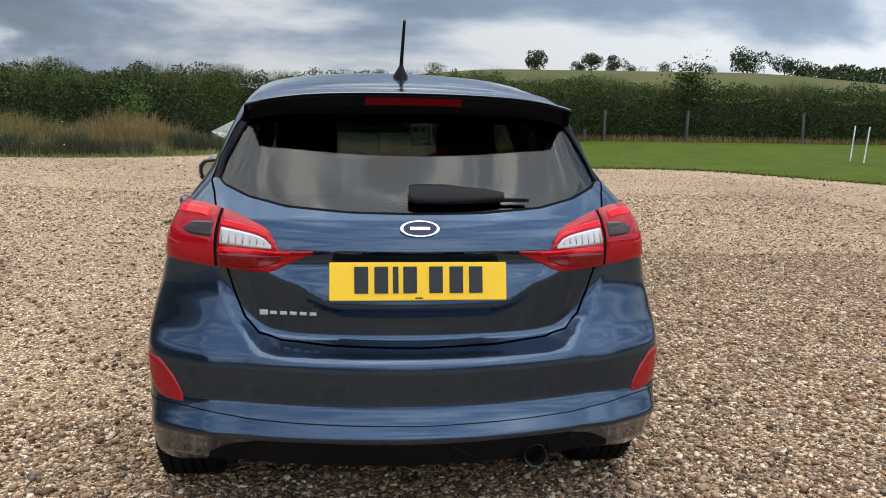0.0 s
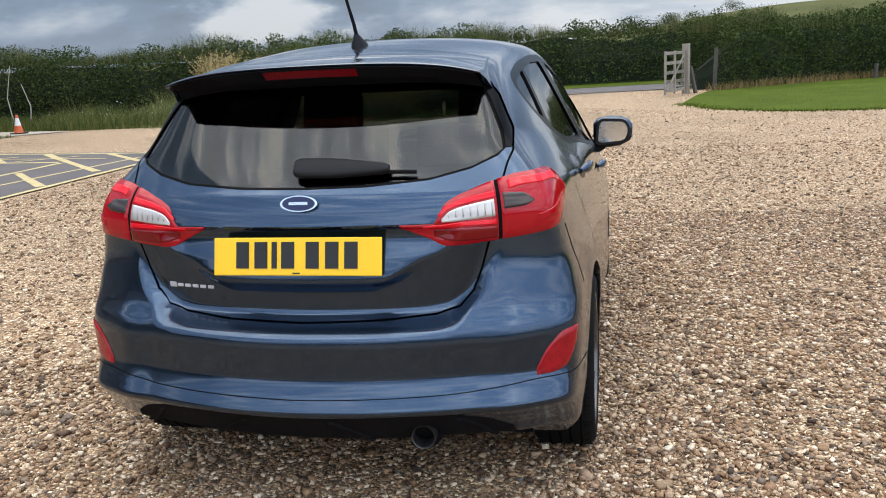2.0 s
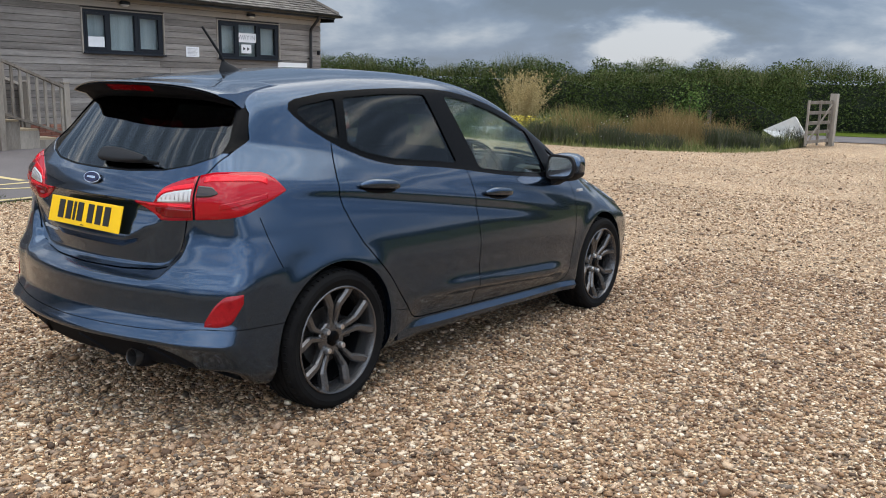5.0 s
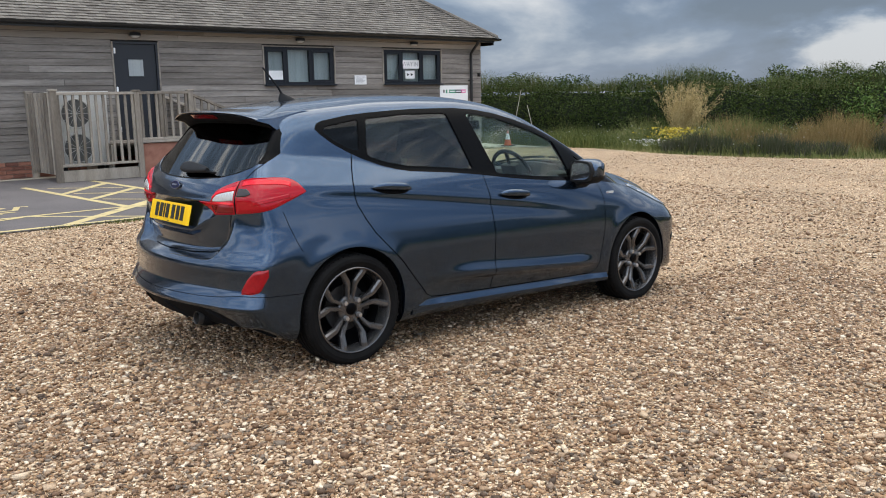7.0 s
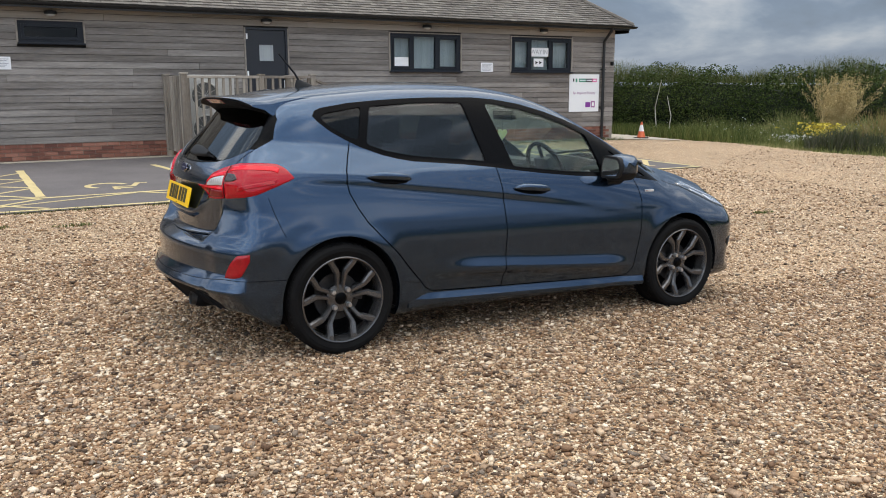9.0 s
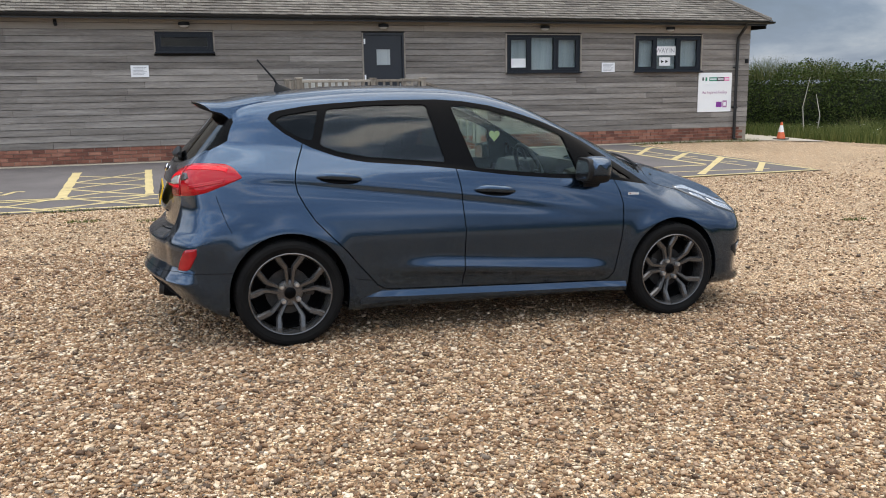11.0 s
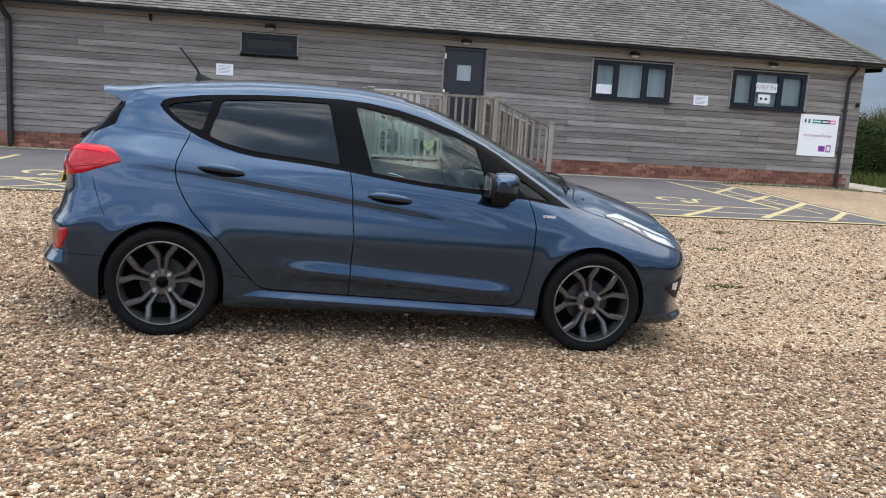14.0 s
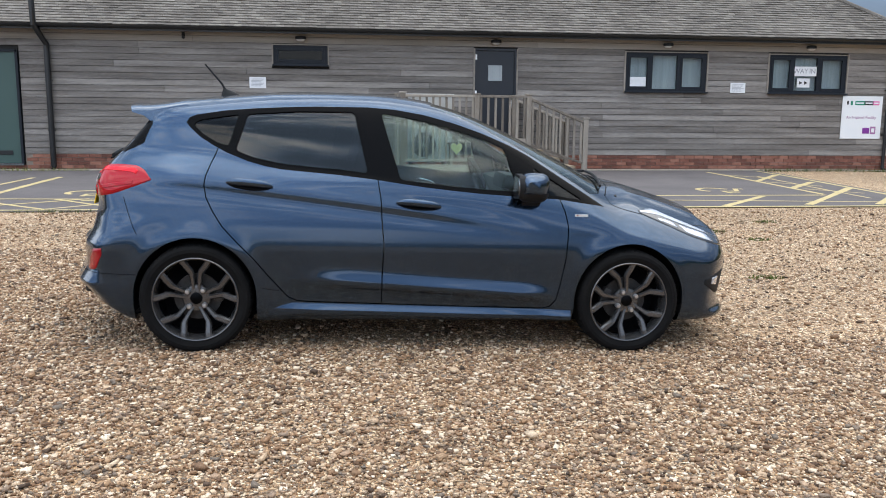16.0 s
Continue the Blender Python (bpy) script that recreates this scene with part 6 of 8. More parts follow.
for y in (-4.97, 13.30):
    dp = empty("downpipe", label="black round rainwater downpipe on the wall", category="downpipe", group="downpipes")
    up = [(EX + 0.11, y - 0.12, EZ + 0.42), (EX + 0.11, y - 0.11, EZ - 0.04)] if y < 0 else [(EX + 0.05, y, EZ - 0.05), (EX + 0.03, y, EZ - 0.14)]
    part("pipe", tube_bm(up + [(WALL_X + 0.10, y, EZ - 0.38), (WALL_X + 0.09, y, EZ - 0.5), (WALL_X + 0.09, y, 0.16)], 0.056 if y < 0 else 0.038, 14), M_PIPE, dp, smooth=True)
    part("shoe", tube_bm([(WALL_X + 0.09, y, 0.20), (WALL_X + 0.10, y, 0.13), (WALL_X + 0.17, y, 0.10)], 0.042, 12), M_PIPE, dp, smooth=True)
    for z in (0.9, 1.9):
        part("bracket", box_bm((0.10, 0.12, 0.03), (WALL_X + 0.06, y, z), bevel=0.005), M_PIPE, dp)


def casement(name, lights, label, dark=False):
    y0, y1, z0, z1 = OPENINGS[name]
    w = tagged(empty(name), label, "window", "hall windows", "structure")
    fw = 0.06
    xf = WALL_X - 0.02
    part("window_frame", box_bm((0.07, y1 - y0, fw), (xf, (y0 + y1) / 2, z1 - fw / 2), 0.004), M_FRAME, w)
    part("window_frame", box_bm((0.07, y1 - y0, fw), (xf, (y0 + y1) / 2, z0 + fw / 2), 0.004), M_FRAME, w)
    part("window_sill", box_bm((0.16, y1 - y0 + 0.04, 0.035), (WALL_X + 0.03, (y0 + y1) / 2, z0 - 0.012), 0.006), M_FRAME, w)
    for yy in (y0 + fw / 2, y1 - fw / 2):
        part("window_frame", box_bm((0.07, fw, z1 - z0 - 2 * fw), (xf, yy, (z0 + z1) / 2), 0.004), M_FRAME, w)
    for yy in (y0, y1):
        part("window_frame", box_bm((0.05, 0.03, z1 - z0 + 0.05), (WALL_X + 0.02, yy + (0.017 if yy == y1 else -0.017), (z0 + z1) / 2)), M_TAN, w, "timber reveal strip")
    part("window_frame", box_bm((0.05, y1 - y0, 0.02), (WALL_X + 0.02, (y0 + y1) / 2, z1 + 0.012)), M_TAN, w, "timber reveal strip")
    edges = [y0 + fw + (y1 - y0 - 2 * fw) * q for q in lights]
    for i, (a, c) in enumerate(zip(edges, edges[1:])):
        if i:
            part("mullion", box_bm((0.075, 0.07, z1 - z0 - 2 * fw), (xf, a, (z0 + z1) / 2), 0.004), M_FRAME, w)
        sash = 0.05 if (i != 1 or dark) else 0.012
        a2, c2 = a + (0.035 if i else 0), c - (0.035 if i < len(lights) - 2 else 0)
        if sash > 0.02:
            for yy in (a2 + sash / 2, c2 - sash / 2):
                part("sash", box_bm((0.055, sash, z1 - z0 - 2 * fw), (xf + 0.016, yy, (z0 + z1) / 2), 0.004), M_FRAME, w)
            for zq in (z0 + fw + sash / 2, z1 - fw - sash / 2):
                part("sash", box_bm((0.055, c2 - a2 - 2 * sash, sash), (xf + 0.016, (a2 + c2) / 2, zq), 0.004), M_FRAME, w)
        pane_ob = part("pane", box_bm((0.006, c2 - a2 - 0.01, z1 - z0 - 2 * fw - 0.01), (xf - 0.012, (a2 + c2) / 2, (z0 + z1) / 2)), M_DEEP if dark else M_PANE, w)
        pane_ob.visible_shadow = False
    # sheet added behind the panes to close the view in; near-black where dark
    part("pane_backing", box_bm((0.01, y1 - y0 - 0.04, z1 - z0 - 0.04), (WALL_X - 0.16, (y0 + y1) / 2, (z0 + z1) / 2)), M_DARK if dark else M_PALE_SHEET, w)
    return w


casement("window_1", (0, 0.30, 0.665, 1.0), "three-light window in dark grey frames with pale sheets behind the glass")
casement("window_2", (0, 0.30, 0.65, 1.0), "three-light window in dark grey frames with notices")
casement("window_3", (0, 1.0), "small high dark window in a grey frame", True)


def flat(name, y0, y1, z0, z1, mat, x=WALL_X + 0.034, thick=0.006, parent=None, label=""):
    return part(name, box_bm((thick, y1 - y0, z1 - z0), (x, (y0 + y1) / 2, (z0 + z1) / 2)), mat, parent, label)


M_GREY_INK = material("grey_print", (0.30, 0.30, 0.33), 0.8)
M_MAUVE = material("mauve_print", (0.36, 0.16, 0.32), 0.7)
M_PURPLE = material("purple_print", (0.20, 0.03, 0.26), 0.6)
M_PINK = material("pink_print", (0.72, 0.17, 0.38), 0.6)
M_LOGOG = material("green_print", (0.02, 0.22, 0.13), 0.6)
for y0, y1, z0, z1 in ((-1.0, -0.66, 1.79, 2.02), (9.52, 9.87, 1.81, 2.03)):
    nt = empty("notice", label="white paper notice pinned on the boards", category="notice", group="notices")
    flat("sheet", y0, y1, z0, z1, M_PAPER, parent=nt)
    for k in range(6):
        flat("bar", y0 + 0.04, y1 - 0.04 - 0.03 * (k % 3), z1 - 0.045 - k * 0.028, z1 - 0.036 - k * 0.028, M_GREY_INK, WALL_X + 0.038, 0.002, nt)
XP = WALL_X - 0.005
nt = empty("notice", label="white paper notice behind the window glass", category="notice", group="notices")
flat("sheet", 7.17, 7.56, 1.93, 2.13, M_PAPER, XP + 0.02, 0.002, nt)


def words(text, y, z, size, mat, parent, x, name="lettering"):
    cu = bpy.data.curves.new("text", "FONT")
    cu.body, cu.size, cu.extrude, cu.align_x, cu.align_y = text, size, 0.0008, "CENTER", "CENTER"
    tmp = bpy.data.objects.new("tmp", cu)
    scene.collection.objects.link(tmp)
    me = bpy.data.meshes.new_from_object(tmp.evaluated_get(bpy.context.evaluated_depsgraph_get()))
    bpy.data.objects.remove(tmp)
    me.materials.clear()
    ob = link(name, me, mat, parent)
    ob.matrix_world = Matrix.Translation((x, y, z)) @ Euler((radians(90), 0, radians(90))).to_matrix().to_4x4()
    return ob


nt = empty("notice", label="white paper sign behind glass that reads WAY IN", category="sign", group="notices")
flat("sheet", 10.99, 11.55, 2.20, 2.41, M_PAPER, XP + 0.02, 0.002, nt)
words("WAY", 11.17, 2.305, 0.15, M_GREY_INK, nt, XP + 0.0225)
words("IN", 11.45, 2.305, 0.15, M_GREY_INK, nt, XP + 0.0225)
nt = empty("notice", label="white paper sign with two black arrowheads", category="sign", group="notices")
flat("sheet", 11.10, 11.40, 1.95, 2.15, M_PAPER, XP + 0.02, 0.002, nt)
for y in (11.15, 11.27):
    link("arrowhead", raw([(XP + 0.0225, y, 2.01), (XP + 0.0225, y + 0.08, 2.05), (XP + 0.0225, y, 2.09)], [(0, 1, 2)]), M_INK, nt)
sg = empty("sign_board", label="white wall sign with coloured logos that reads An Inspired Facility", category="sign")
flat("board", 12.22, 13.20, 0.81, 1.77, M_WHITE, WALL_X + 0.04, 0.012, sg)
XS = WALL_X + 0.048
for y0, y1, mat in ((12.53, 12.76, M_LOGOG), (12.76, 12.97, M_INK), (12.97, 13.12, M_PINK)):
    flat("logo_strip", y0, y1, 1.57, 1.66, mat, XS, 0.003, sg)
    flat("bar", y0 + 0.02, y1 - 0.02, 1.60, 1.63, M_PAPER, XS + 0.002, 0.002, sg)
flat("logo_mark", 12.33, 12.37, 1.58, 1.66, M_INK, XS, 0.003, sg)
flat("logo_mark", 12.42, 12.47, 1.57, 1.66, M_LOGOG, XS, 0.003, sg)
words("An Inspired Facility", 12.70, 1.29, 0.095, M_MAUVE, sg, XS + 0.001)
for y, z, w, h, mat in ((12.84, 0.99, 0.17, 0.13, M_PURPLE), (13.01, 1.00, 0.13, 0.17, M_MAUVE), (13.01, 1.0, 0.07, 0.09, M_WHITE)):
    flat("logo_shape", y - w / 2, y + w / 2, z - h / 2, z + h / 2, mat, XS + (0.003 if mat is M_WHITE else 0), 0.003, sg)

# doors
d1 = tagged(empty("door_1"), "navy blue door with a small square window", "door", kind="structure")
y0, y1, z0, z1 = OPENINGS["door_1"]
part("leaf", box_bm((0.05, y1 - y0 - 0.08, z1 - z0 - 0.05), (WALL_X - 0.02, (y0 + y1) / 2, (z0 + z1) / 2 - 0.02), 0.004), M_DOOR, d1)
for a, c, e, g in ((y0 + 0.02, y0 + 0.02, z0, z1), (y1 - 0.02, y1 - 0.02, z0, z1)):
    part("door_frame", box_bm((0.09, 0.04, z1 - z0), (WALL_X, a, (z0 + z1) / 2)), M_DOOR, d1)
part("door_frame", box_bm((0.09, y1 - y0 - 0.08, 0.04), (WALL_X, (y0 + y1) / 2, z1 - 0.02)), M_DOOR, d1)
for yy in (y0 - 0.018, y1 + 0.018):
    part("door_frame", box_bm((0.05, 0.03, z1 - z0), (WALL_X + 0.02, yy, (z0 + z1) / 2)), M_TAN, d1)
part("glass", box_bm((0.006, 0.30, 0.35), (WALL_X + 0.010, 4.19, 2.175)), M_PALE_SHEET, d1, "pale square door window")
for zz_ in (2.02, 2.33):
    part("bead", box_bm((0.02, 0.33, 0.02), (WALL_X + 0.012, 4.19, zz_ - 0.005 + (0.02 if zz_ > 2.2 else -0.02))), M_DOOR, d1)
for z in (2.50, 1.74, 0.95):
    part("hinge", box_bm((0.02, 0.035, 0.11), (WALL_X + 0.045, y0 + 0.02, z), 0.004), M_WHITE, d1, "white hinge")
part("door_handle", tube_bm([(WALL_X + 0.05, 4.55, 1.60), (WALL_X + 0.07, 4.55, 1.58), (WALL_X + 0.07, 4.55, 1.45), (WALL_X + 0.05, 4.55, 1.43)], 0.012, 8), M_WHITE, d1, "white pull handle", True)
d2 = tagged(empty("door_2"), "sage green steel door with a dark letter plate", "door", kind="structure")
y0, y1, z0, z1 = OPENINGS["door_2"]
part("leaf", box_bm((0.05, y1 - y0 - 0.1, z1 - z0 - 0.05), (WALL_X - 0.02, (y0 + y1) / 2, (z0 + z1) / 2), 0.004), M_GREEN, d2)
for yy in (y0 + 0.02, y1 - 0.02):
    part("door_frame", box_bm((0.10, 0.05, z1 - z0), (WALL_X, yy, (z0 + z1) / 2)), M_FRAME, d2)
part("door_frame", box_bm((0.10, y1 - y0, 0.05), (WALL_X, (y0 + y1) / 2, z1 - 0.02)), M_FRAME, d2)
part("letter_plate", box_bm((0.02, 0.26, 0.09), (WALL_X + 0.012, -5.90, 0.44), 0.01), M_INK, d2)
part("threshold", box_bm((0.10, y1 - y0, 0.035), (WALL_X + 0.02, (y0 + y1) / 2, z0 + 0.0), 0.004), M_STEEL, d2)

# wall lamps and camera
M_OPAL = material("opal_lamp_glass", (0.55, 0.53, 0.50), 0.3)
for y in (0.07, 4.19, 8.01, 11.34, -7.0):
    lp = empty("wall_lamp", label="black half-round bulkhead lamp under the eaves", category="lamp", group="wall lamps")
    prof = [(0.0001, 0.0), (0.11, 0.0), (0.115, 0.03), (0.10, 0.06), (0.0001, 0.07)]
    ob = part("hood", lathe_bm(prof, 24, "z"), M_SATIN, lp, smooth=True)
    ob.matrix_local = Matrix.Translation((WALL_X + 0.10, y, 2.80)) @ Matrix.Diagonal((0.8, 1, 1, 1))
    ob = part("diffuser", lathe_bm([(0.0001, -0.045), (0.06, -0.038), (0.095, -0.006), (0.0001, -0.006)], 24, "z"), M_OPAL, lp, smooth=True)
    ob.matrix_local = Matrix.Translation((WALL_X + 0.10, y, 2.80)) @ Matrix.Diagonal((0.8, 1, 1, 1))
cm = empty("security_camera", label="small dark security camera under the eaves", category="camera")
part("mount", box_bm((0.06, 0.06, 0.08), (WALL_X + 0.04, -2.3, 2.86), 0.01), M_SATIN, cm)
part("body", tube_bm([(WALL_X + 0.06, -2.3, 2.82), (WALL_X + 0.17, -2.28, 2.79)], (0.03, 0.034), 10), M_SATIN, cm, smooth=True)
al = empty("sensor_box", label="small black sensor box on the wall corner", category="sensor")
part("body", box_bm((0.05, 0.08, 0.10), (WALL_X + 0.05, 13.62, 2.05), 0.01), M_SATIN, al)

# ---- raised entrance: deck, steps and rails in grey timber, with the plant enclosure beside it ----
M_WOOD = mottled("silvered_timber", [(0.30, (0.13, 0.107, 0.085)), (0.5, (0.230, 0.196, 0.160)), (0.72, (0.34, 0.298, 0.248))], 2.0, 0.9, bump=0.3, fine=30, stretch=(3, 3, 0.5), rand=0.35, dist=0.004, space="world")
M_NEWWOOD = mottled("tread_timber", [(0.26, (0.26, 0.20, 0.13)), (0.7, (0.42, 0.34, 0.23))], 3, 0.9, bump=0.3, fine=40, rand=0.2)
M_FAN = mottled("shaded_fan", [(0.3, (0.06, 0.06, 0.06)), (0.7, (0.13, 0.13, 0.125))], 5, 0.7, bump=0.05)
M_UNIT = mottled("grey_white_steel", [(0.3, (0.42, 0.41, 0.39)), (0.7, (0.56, 0.55, 0.52))], 3, 0.5, bump=0.02)
RX, DECK, RAIL = -11.30, 0.74, 1.65
P1, P2, P3, P4 = 2.08, 3.55, 4.60, 5.78
deck = empty("entrance_deck", label="raised timber deck with brick-filled front before the door", category="deck")
for k in range(10):
    x = WALL_X + 0.10 + k * 0.145
    part("plank", box_bm((0.138, P3 - 3.0, 0.03), (x + 0.02, (P3 + 3.0) / 2, DECK - 0.015)), M_WOOD, deck)
part("front_panel", box_bm((0.04, P3 - P2 - 0.1, DECK - 0.10), (RX - 0.03, (P2 + P3) / 2, DECK / 2 + 0.02)), M_BRICK2, deck, "weathered red-brown infill panel")
part("side_panel", box_bm((WALL_X * -1 + RX - 0.1, 0.04, DECK - 0.10), ((WALL_X + RX) / 2, P3 - 0.02, DECK / 2 + 0.02)), M_WOOD, deck)
part("side_panel", box_bm((WALL_X * -1 + RX - 0.1, 0.04, DECK - 0.10), ((WALL_X + RX) / 2, 3.05, DECK / 2 + 0.02)), M_WOOD, deck)
part("edge_board", box_bm((0.05, P3 - P2, 0.045), (RX + 0.005, (P2 + P3) / 2, DECK + 0.01), 0.006), M_WOOD, deck)
stair = empty("entrance_steps", label="timber steps with pale treads down from the deck", category="steps")
rise = (DECK - 0.08) / 4
for k in range(3):
    z = DECK - (k + 1) * rise
    y = P3 + 0.17 + k * 0.34
    part("tread", box_bm((1.25, 0.36, 0.04), (RX - 0.72, y, z), 0.006), M_NEWWOOD, stair)
    part("riser", box_bm((1.25, 0.025, rise - 0.04), (RX - 0.72, y - 0.16, z + rise / 2)), M_WOOD, stair)
    part("riser", box_bm((0.05, 0.34, z - 0.06), (RX - 0.09, y, z / 2 + 0.02)), M_WOOD, stair)


def rail_bay(fence, y0, y1, zt0, zt1, zb0, zb1, n, x=RX):
    """A bay of railing along y: top and bottom rails and n balusters; the rails may slope."""
    for za, zb, t in ((zt0, zt1, 0.05), (zb0, zb1, 0.045)):
        d = Vector((0, y1 - y0, zb - za))
        part("rail", box_bm((0.09 if t == 0.05 else 0.045, d.length, t), (x, (y0 + y1) / 2, (za + zb) / 2), 0.006, (math.degrees(math.atan2(d.z, d.y)), 0, 0)), M_WOOD, fence)
    for k in range(n):
        u = (k + 0.6) / (n + 0.2)
        y = y0 + (y1 - y0) * u
        zt, zb = zt0 + (zt1 - zt0) * u, zb0 + (zb1 - zb0) * u
        part("baluster", box_bm((0.04, 0.042, zt - zb), (x, y, (zt + zb) / 2)), M_WOOD, fence)


def post(fence, x, y, z0, z1, w=0.10, cap=True):
    part("post", box_bm((w, w, z1 - z0), (x, y, (z0 + z1) / 2), 0.006), M_WOOD, fence)
    if cap:
        part("cap", box_bm((w + 0.035, w + 0.035, 0.03), (x, y, z1 + 0.012), 0.008), M_WOOD, fence)


rail = empty("railing", label="grey timber railing round the deck and steps", category="railing", group="deck railings")
for y, z1 in ((P2, RAIL + 0.03), (P3, RAIL + 0.03), (P4, 1.22)):
    post(rail, RX, y, 0.04, z1)
rail_bay(rail, P2, P3, RAIL, RAIL, DECK + 0.06, DECK + 0.06, 7)
rail_bay(rail, P3, P4, RAIL - 0.03, 1.14, DECK - 0.02, 0.32, 8)
back = empty("railing", label="grey timber railing on the wall side of the steps", category="railing", group="deck railings")
post(back, WALL_X + 0.12, P4, 0.04, 1.22)
post(back, WALL_X + 0.12, P3, DECK, RAIL + 0.03)
rail_bay(back, P3, P4, RAIL - 0.03, 1.14, DECK - 0.02, 0.32, 8, WALL_X + 0.12)
pen = empty("plant_fence", label="grey timber fence round the outdoor units", category="fence")
post(pen, RX, P1, 0.04, RAIL + 0.05, 0.11)
rail_bay(pen, P1, P2, RAIL, RAIL, 0.39, 0.39, 11)
part("kick_board", box_bm((0.04, P2 - P1, 0.20), (RX - 0.01, (P1 + P2) / 2, 0.20)), M_WOOD, pen)
for k in range(7):
    x = RX - 0.14 - k * 0.20
    part("picket", box_bm((0.15, 0.03, RAIL - 0.20), (x, P1 - 0.02, (RAIL + 0.20) / 2 + 0.03), 0.004), M_WOOD, pen)
post(pen, WALL_X + 0.08, P1, 0.04, RAIL + 0.05, 0.11)
part("rail", box_bm((WALL_X * -1 + RX, 0.05, 0.05), ((WALL_X + RX) / 2, P1 + 0.03, RAIL), 0.006), M_WOOD, pen)
part("picket", box_bm((0.03, 0.15, 1.1), (WALL_X + 0.25, 3.22, 0.9), 0.004), M_WOOD, pen)
unit = empty("outdoor_unit", label="pale grey two-fan air-conditioning unit behind the fence", category="air conditioner")
UX, UY = RX - 0.42, 2.62
part("casing", box_bm((0.36, 0.95, 1.32), (UX, UY, 1.0), 0.02), M_UNIT, unit, smooth=True)
for z in (0.68, 1.30):
    part("fan_ring", tube_bm([(UX + 0.185, UY - 0.10 + 0.26 * math.cos(t), z + 0.26 * math.sin(t)) for t in np.linspace(0, 2 * math.pi, 33)], 0.012, 8, caps=False), M_UNIT, unit, smooth=True)
    part("fan_opening", lathe_bm([(0.0001, 0), (0.245, 0)], 32), M_FAN, unit).matrix_local = pose(UX + 0.184, UY - 0.10, z)
    for a in range(0, 180, 30):
        t = radians(a)
        part("grille_bar", tube_bm([(UX + 0.192, UY - 0.10 - 0.25 * math.cos(t), z - 0.25 * math.sin(t)), (UX + 0.192, UY - 0.10 + 0.25 * math.cos(t), z + 0.25 * math.sin(t))], 0.004, 6), M_UNIT, unit)
for yy in (-0.35, 0.35):
    part("foot", box_bm((0.36, 0.06, 0.32), (UX, UY + yy, 0.18)), M_SATIN, unit)
part("lid", box_bm((0.42, 1.0, 0.03), (UX, UY, 1.675), 0.006), M_UNIT, unit)

import itertools

# ---- plants ----
gen = np.random.default_rng(7)
M_LEAF = mottled("hedge_leaf", [(0.15, (0.016, 0.028, 0.007)), (0.5, (0.044, 0.068, 0.016)), (0.85, (0.098, 0.122, 0.034))], 0.35, 0.8, bump=0, fine=2.0, rand=0.5, island=True, space="world")
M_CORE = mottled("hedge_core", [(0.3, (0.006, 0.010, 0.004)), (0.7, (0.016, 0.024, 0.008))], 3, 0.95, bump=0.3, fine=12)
M_STEM = mottled("seeding_grass", [(0.15, (0.09, 0.125, 0.035)), (0.5, (0.20, 0.21, 0.075)), (0.85, (0.36, 0.32, 0.15))], 0.5, 0.8, bump=0, rand=0.5, island=True, space="world")
M_BROWN = mottled("dry_flower_stalk", [(0.15, (0.12, 0.090, 0.035)), (0.5, (0.23, 0.155, 0.062)), (0.85, (0.34, 0.25, 0.12))], 0.5, 0.85, bump=0, rand=0.5, island=True, space="world")
M_SHOOT = mottled("hedge_shoot", [(0.15, (0.040, 0.055, 0.015)), (0.5, (0.085, 0.098, 0.032)), (0.85, (0.18, 0.17, 0.075))], 0.5, 0.85, bump=0, rand=0.5, island=True, space="world")
M_HERB = mottled("green_herb", [(0.15, (0.040, 0.062, 0.015)), (0.5, (0.085, 0.108, 0.028)), (0.85, (0.17, 0.17, 0.055))], 0.6, 0.85, bump=0, rand=0.6, island=True, space="world")
M_BLADE = mottled("grass_blade", [(0.15, (0.045, 0.085, 0.018)), (0.5, (0.09, 0.15, 0.035)), (0.85, (0.17, 0.20, 0.06))], 0.6, 0.8, bump=0, rand=0.5, island=True, space="world")
M_TURF = mottled("turf_blade", [(0.15, (0.055, 0.086, 0.007)), (0.5, (0.092, 0.128, 0.012)), (0.85, (0.145, 0.165, 0.03))], 0.6, 0.8, bump=0, rand=0.5, island=True, space="world")
M_LAV = mottled("lavender_stalk", [(0.15, (0.034, 0.042, 0.018)), (0.5, (0.066, 0.076, 0.036)), (0.85, (0.125, 0.108, 0.108))], 0.6, 0.85, bump=0, rand=0.5, island=True, space="world")
M_PAMPAS = mottled("pampas_plume", [(0.15, (0.27, 0.195, 0.085)), (0.5, (0.42, 0.32, 0.15)), (0.85, (0.55, 0.45, 0.24))], 0.6, 0.9, bump=0, rand=0.4, island=True, space="world")
M_PETAL = mottled("white_petal", [(0.3, (0.6, 0.6, 0.55)), (0.7, (0.8, 0.8, 0.78))], 3, 0.8, bump=0, rand=0.3, island=True)
M_GOLD = mottled("yellow_flower", [(0.3, (0.45, 0.33, 0.02)), (0.7, (0.62, 0.50, 0.06))], 3, 0.8, bump=0, rand=0.3, island=True)
M_FAR = mottled("far_foliage", [(0.15, (0.020, 0.036, 0.014)), (0.5, (0.045, 0.065, 0.025)), (0.85, (0.08, 0.10, 0.04))], 0.2, 0.8, bump=0, rand=0.5, island=True, space="world")
for leafy in (M_SHOOT, M_LAWN, M_FIELD, M_HERB, M_LEAF, M_STEM, M_BROWN, M_BLADE, M_TURF, M_LAV, M_PAMPAS, M_FAR):
    nodes_of(leafy)[2].inputs["Specular IOR Level"].default_value = 0.12
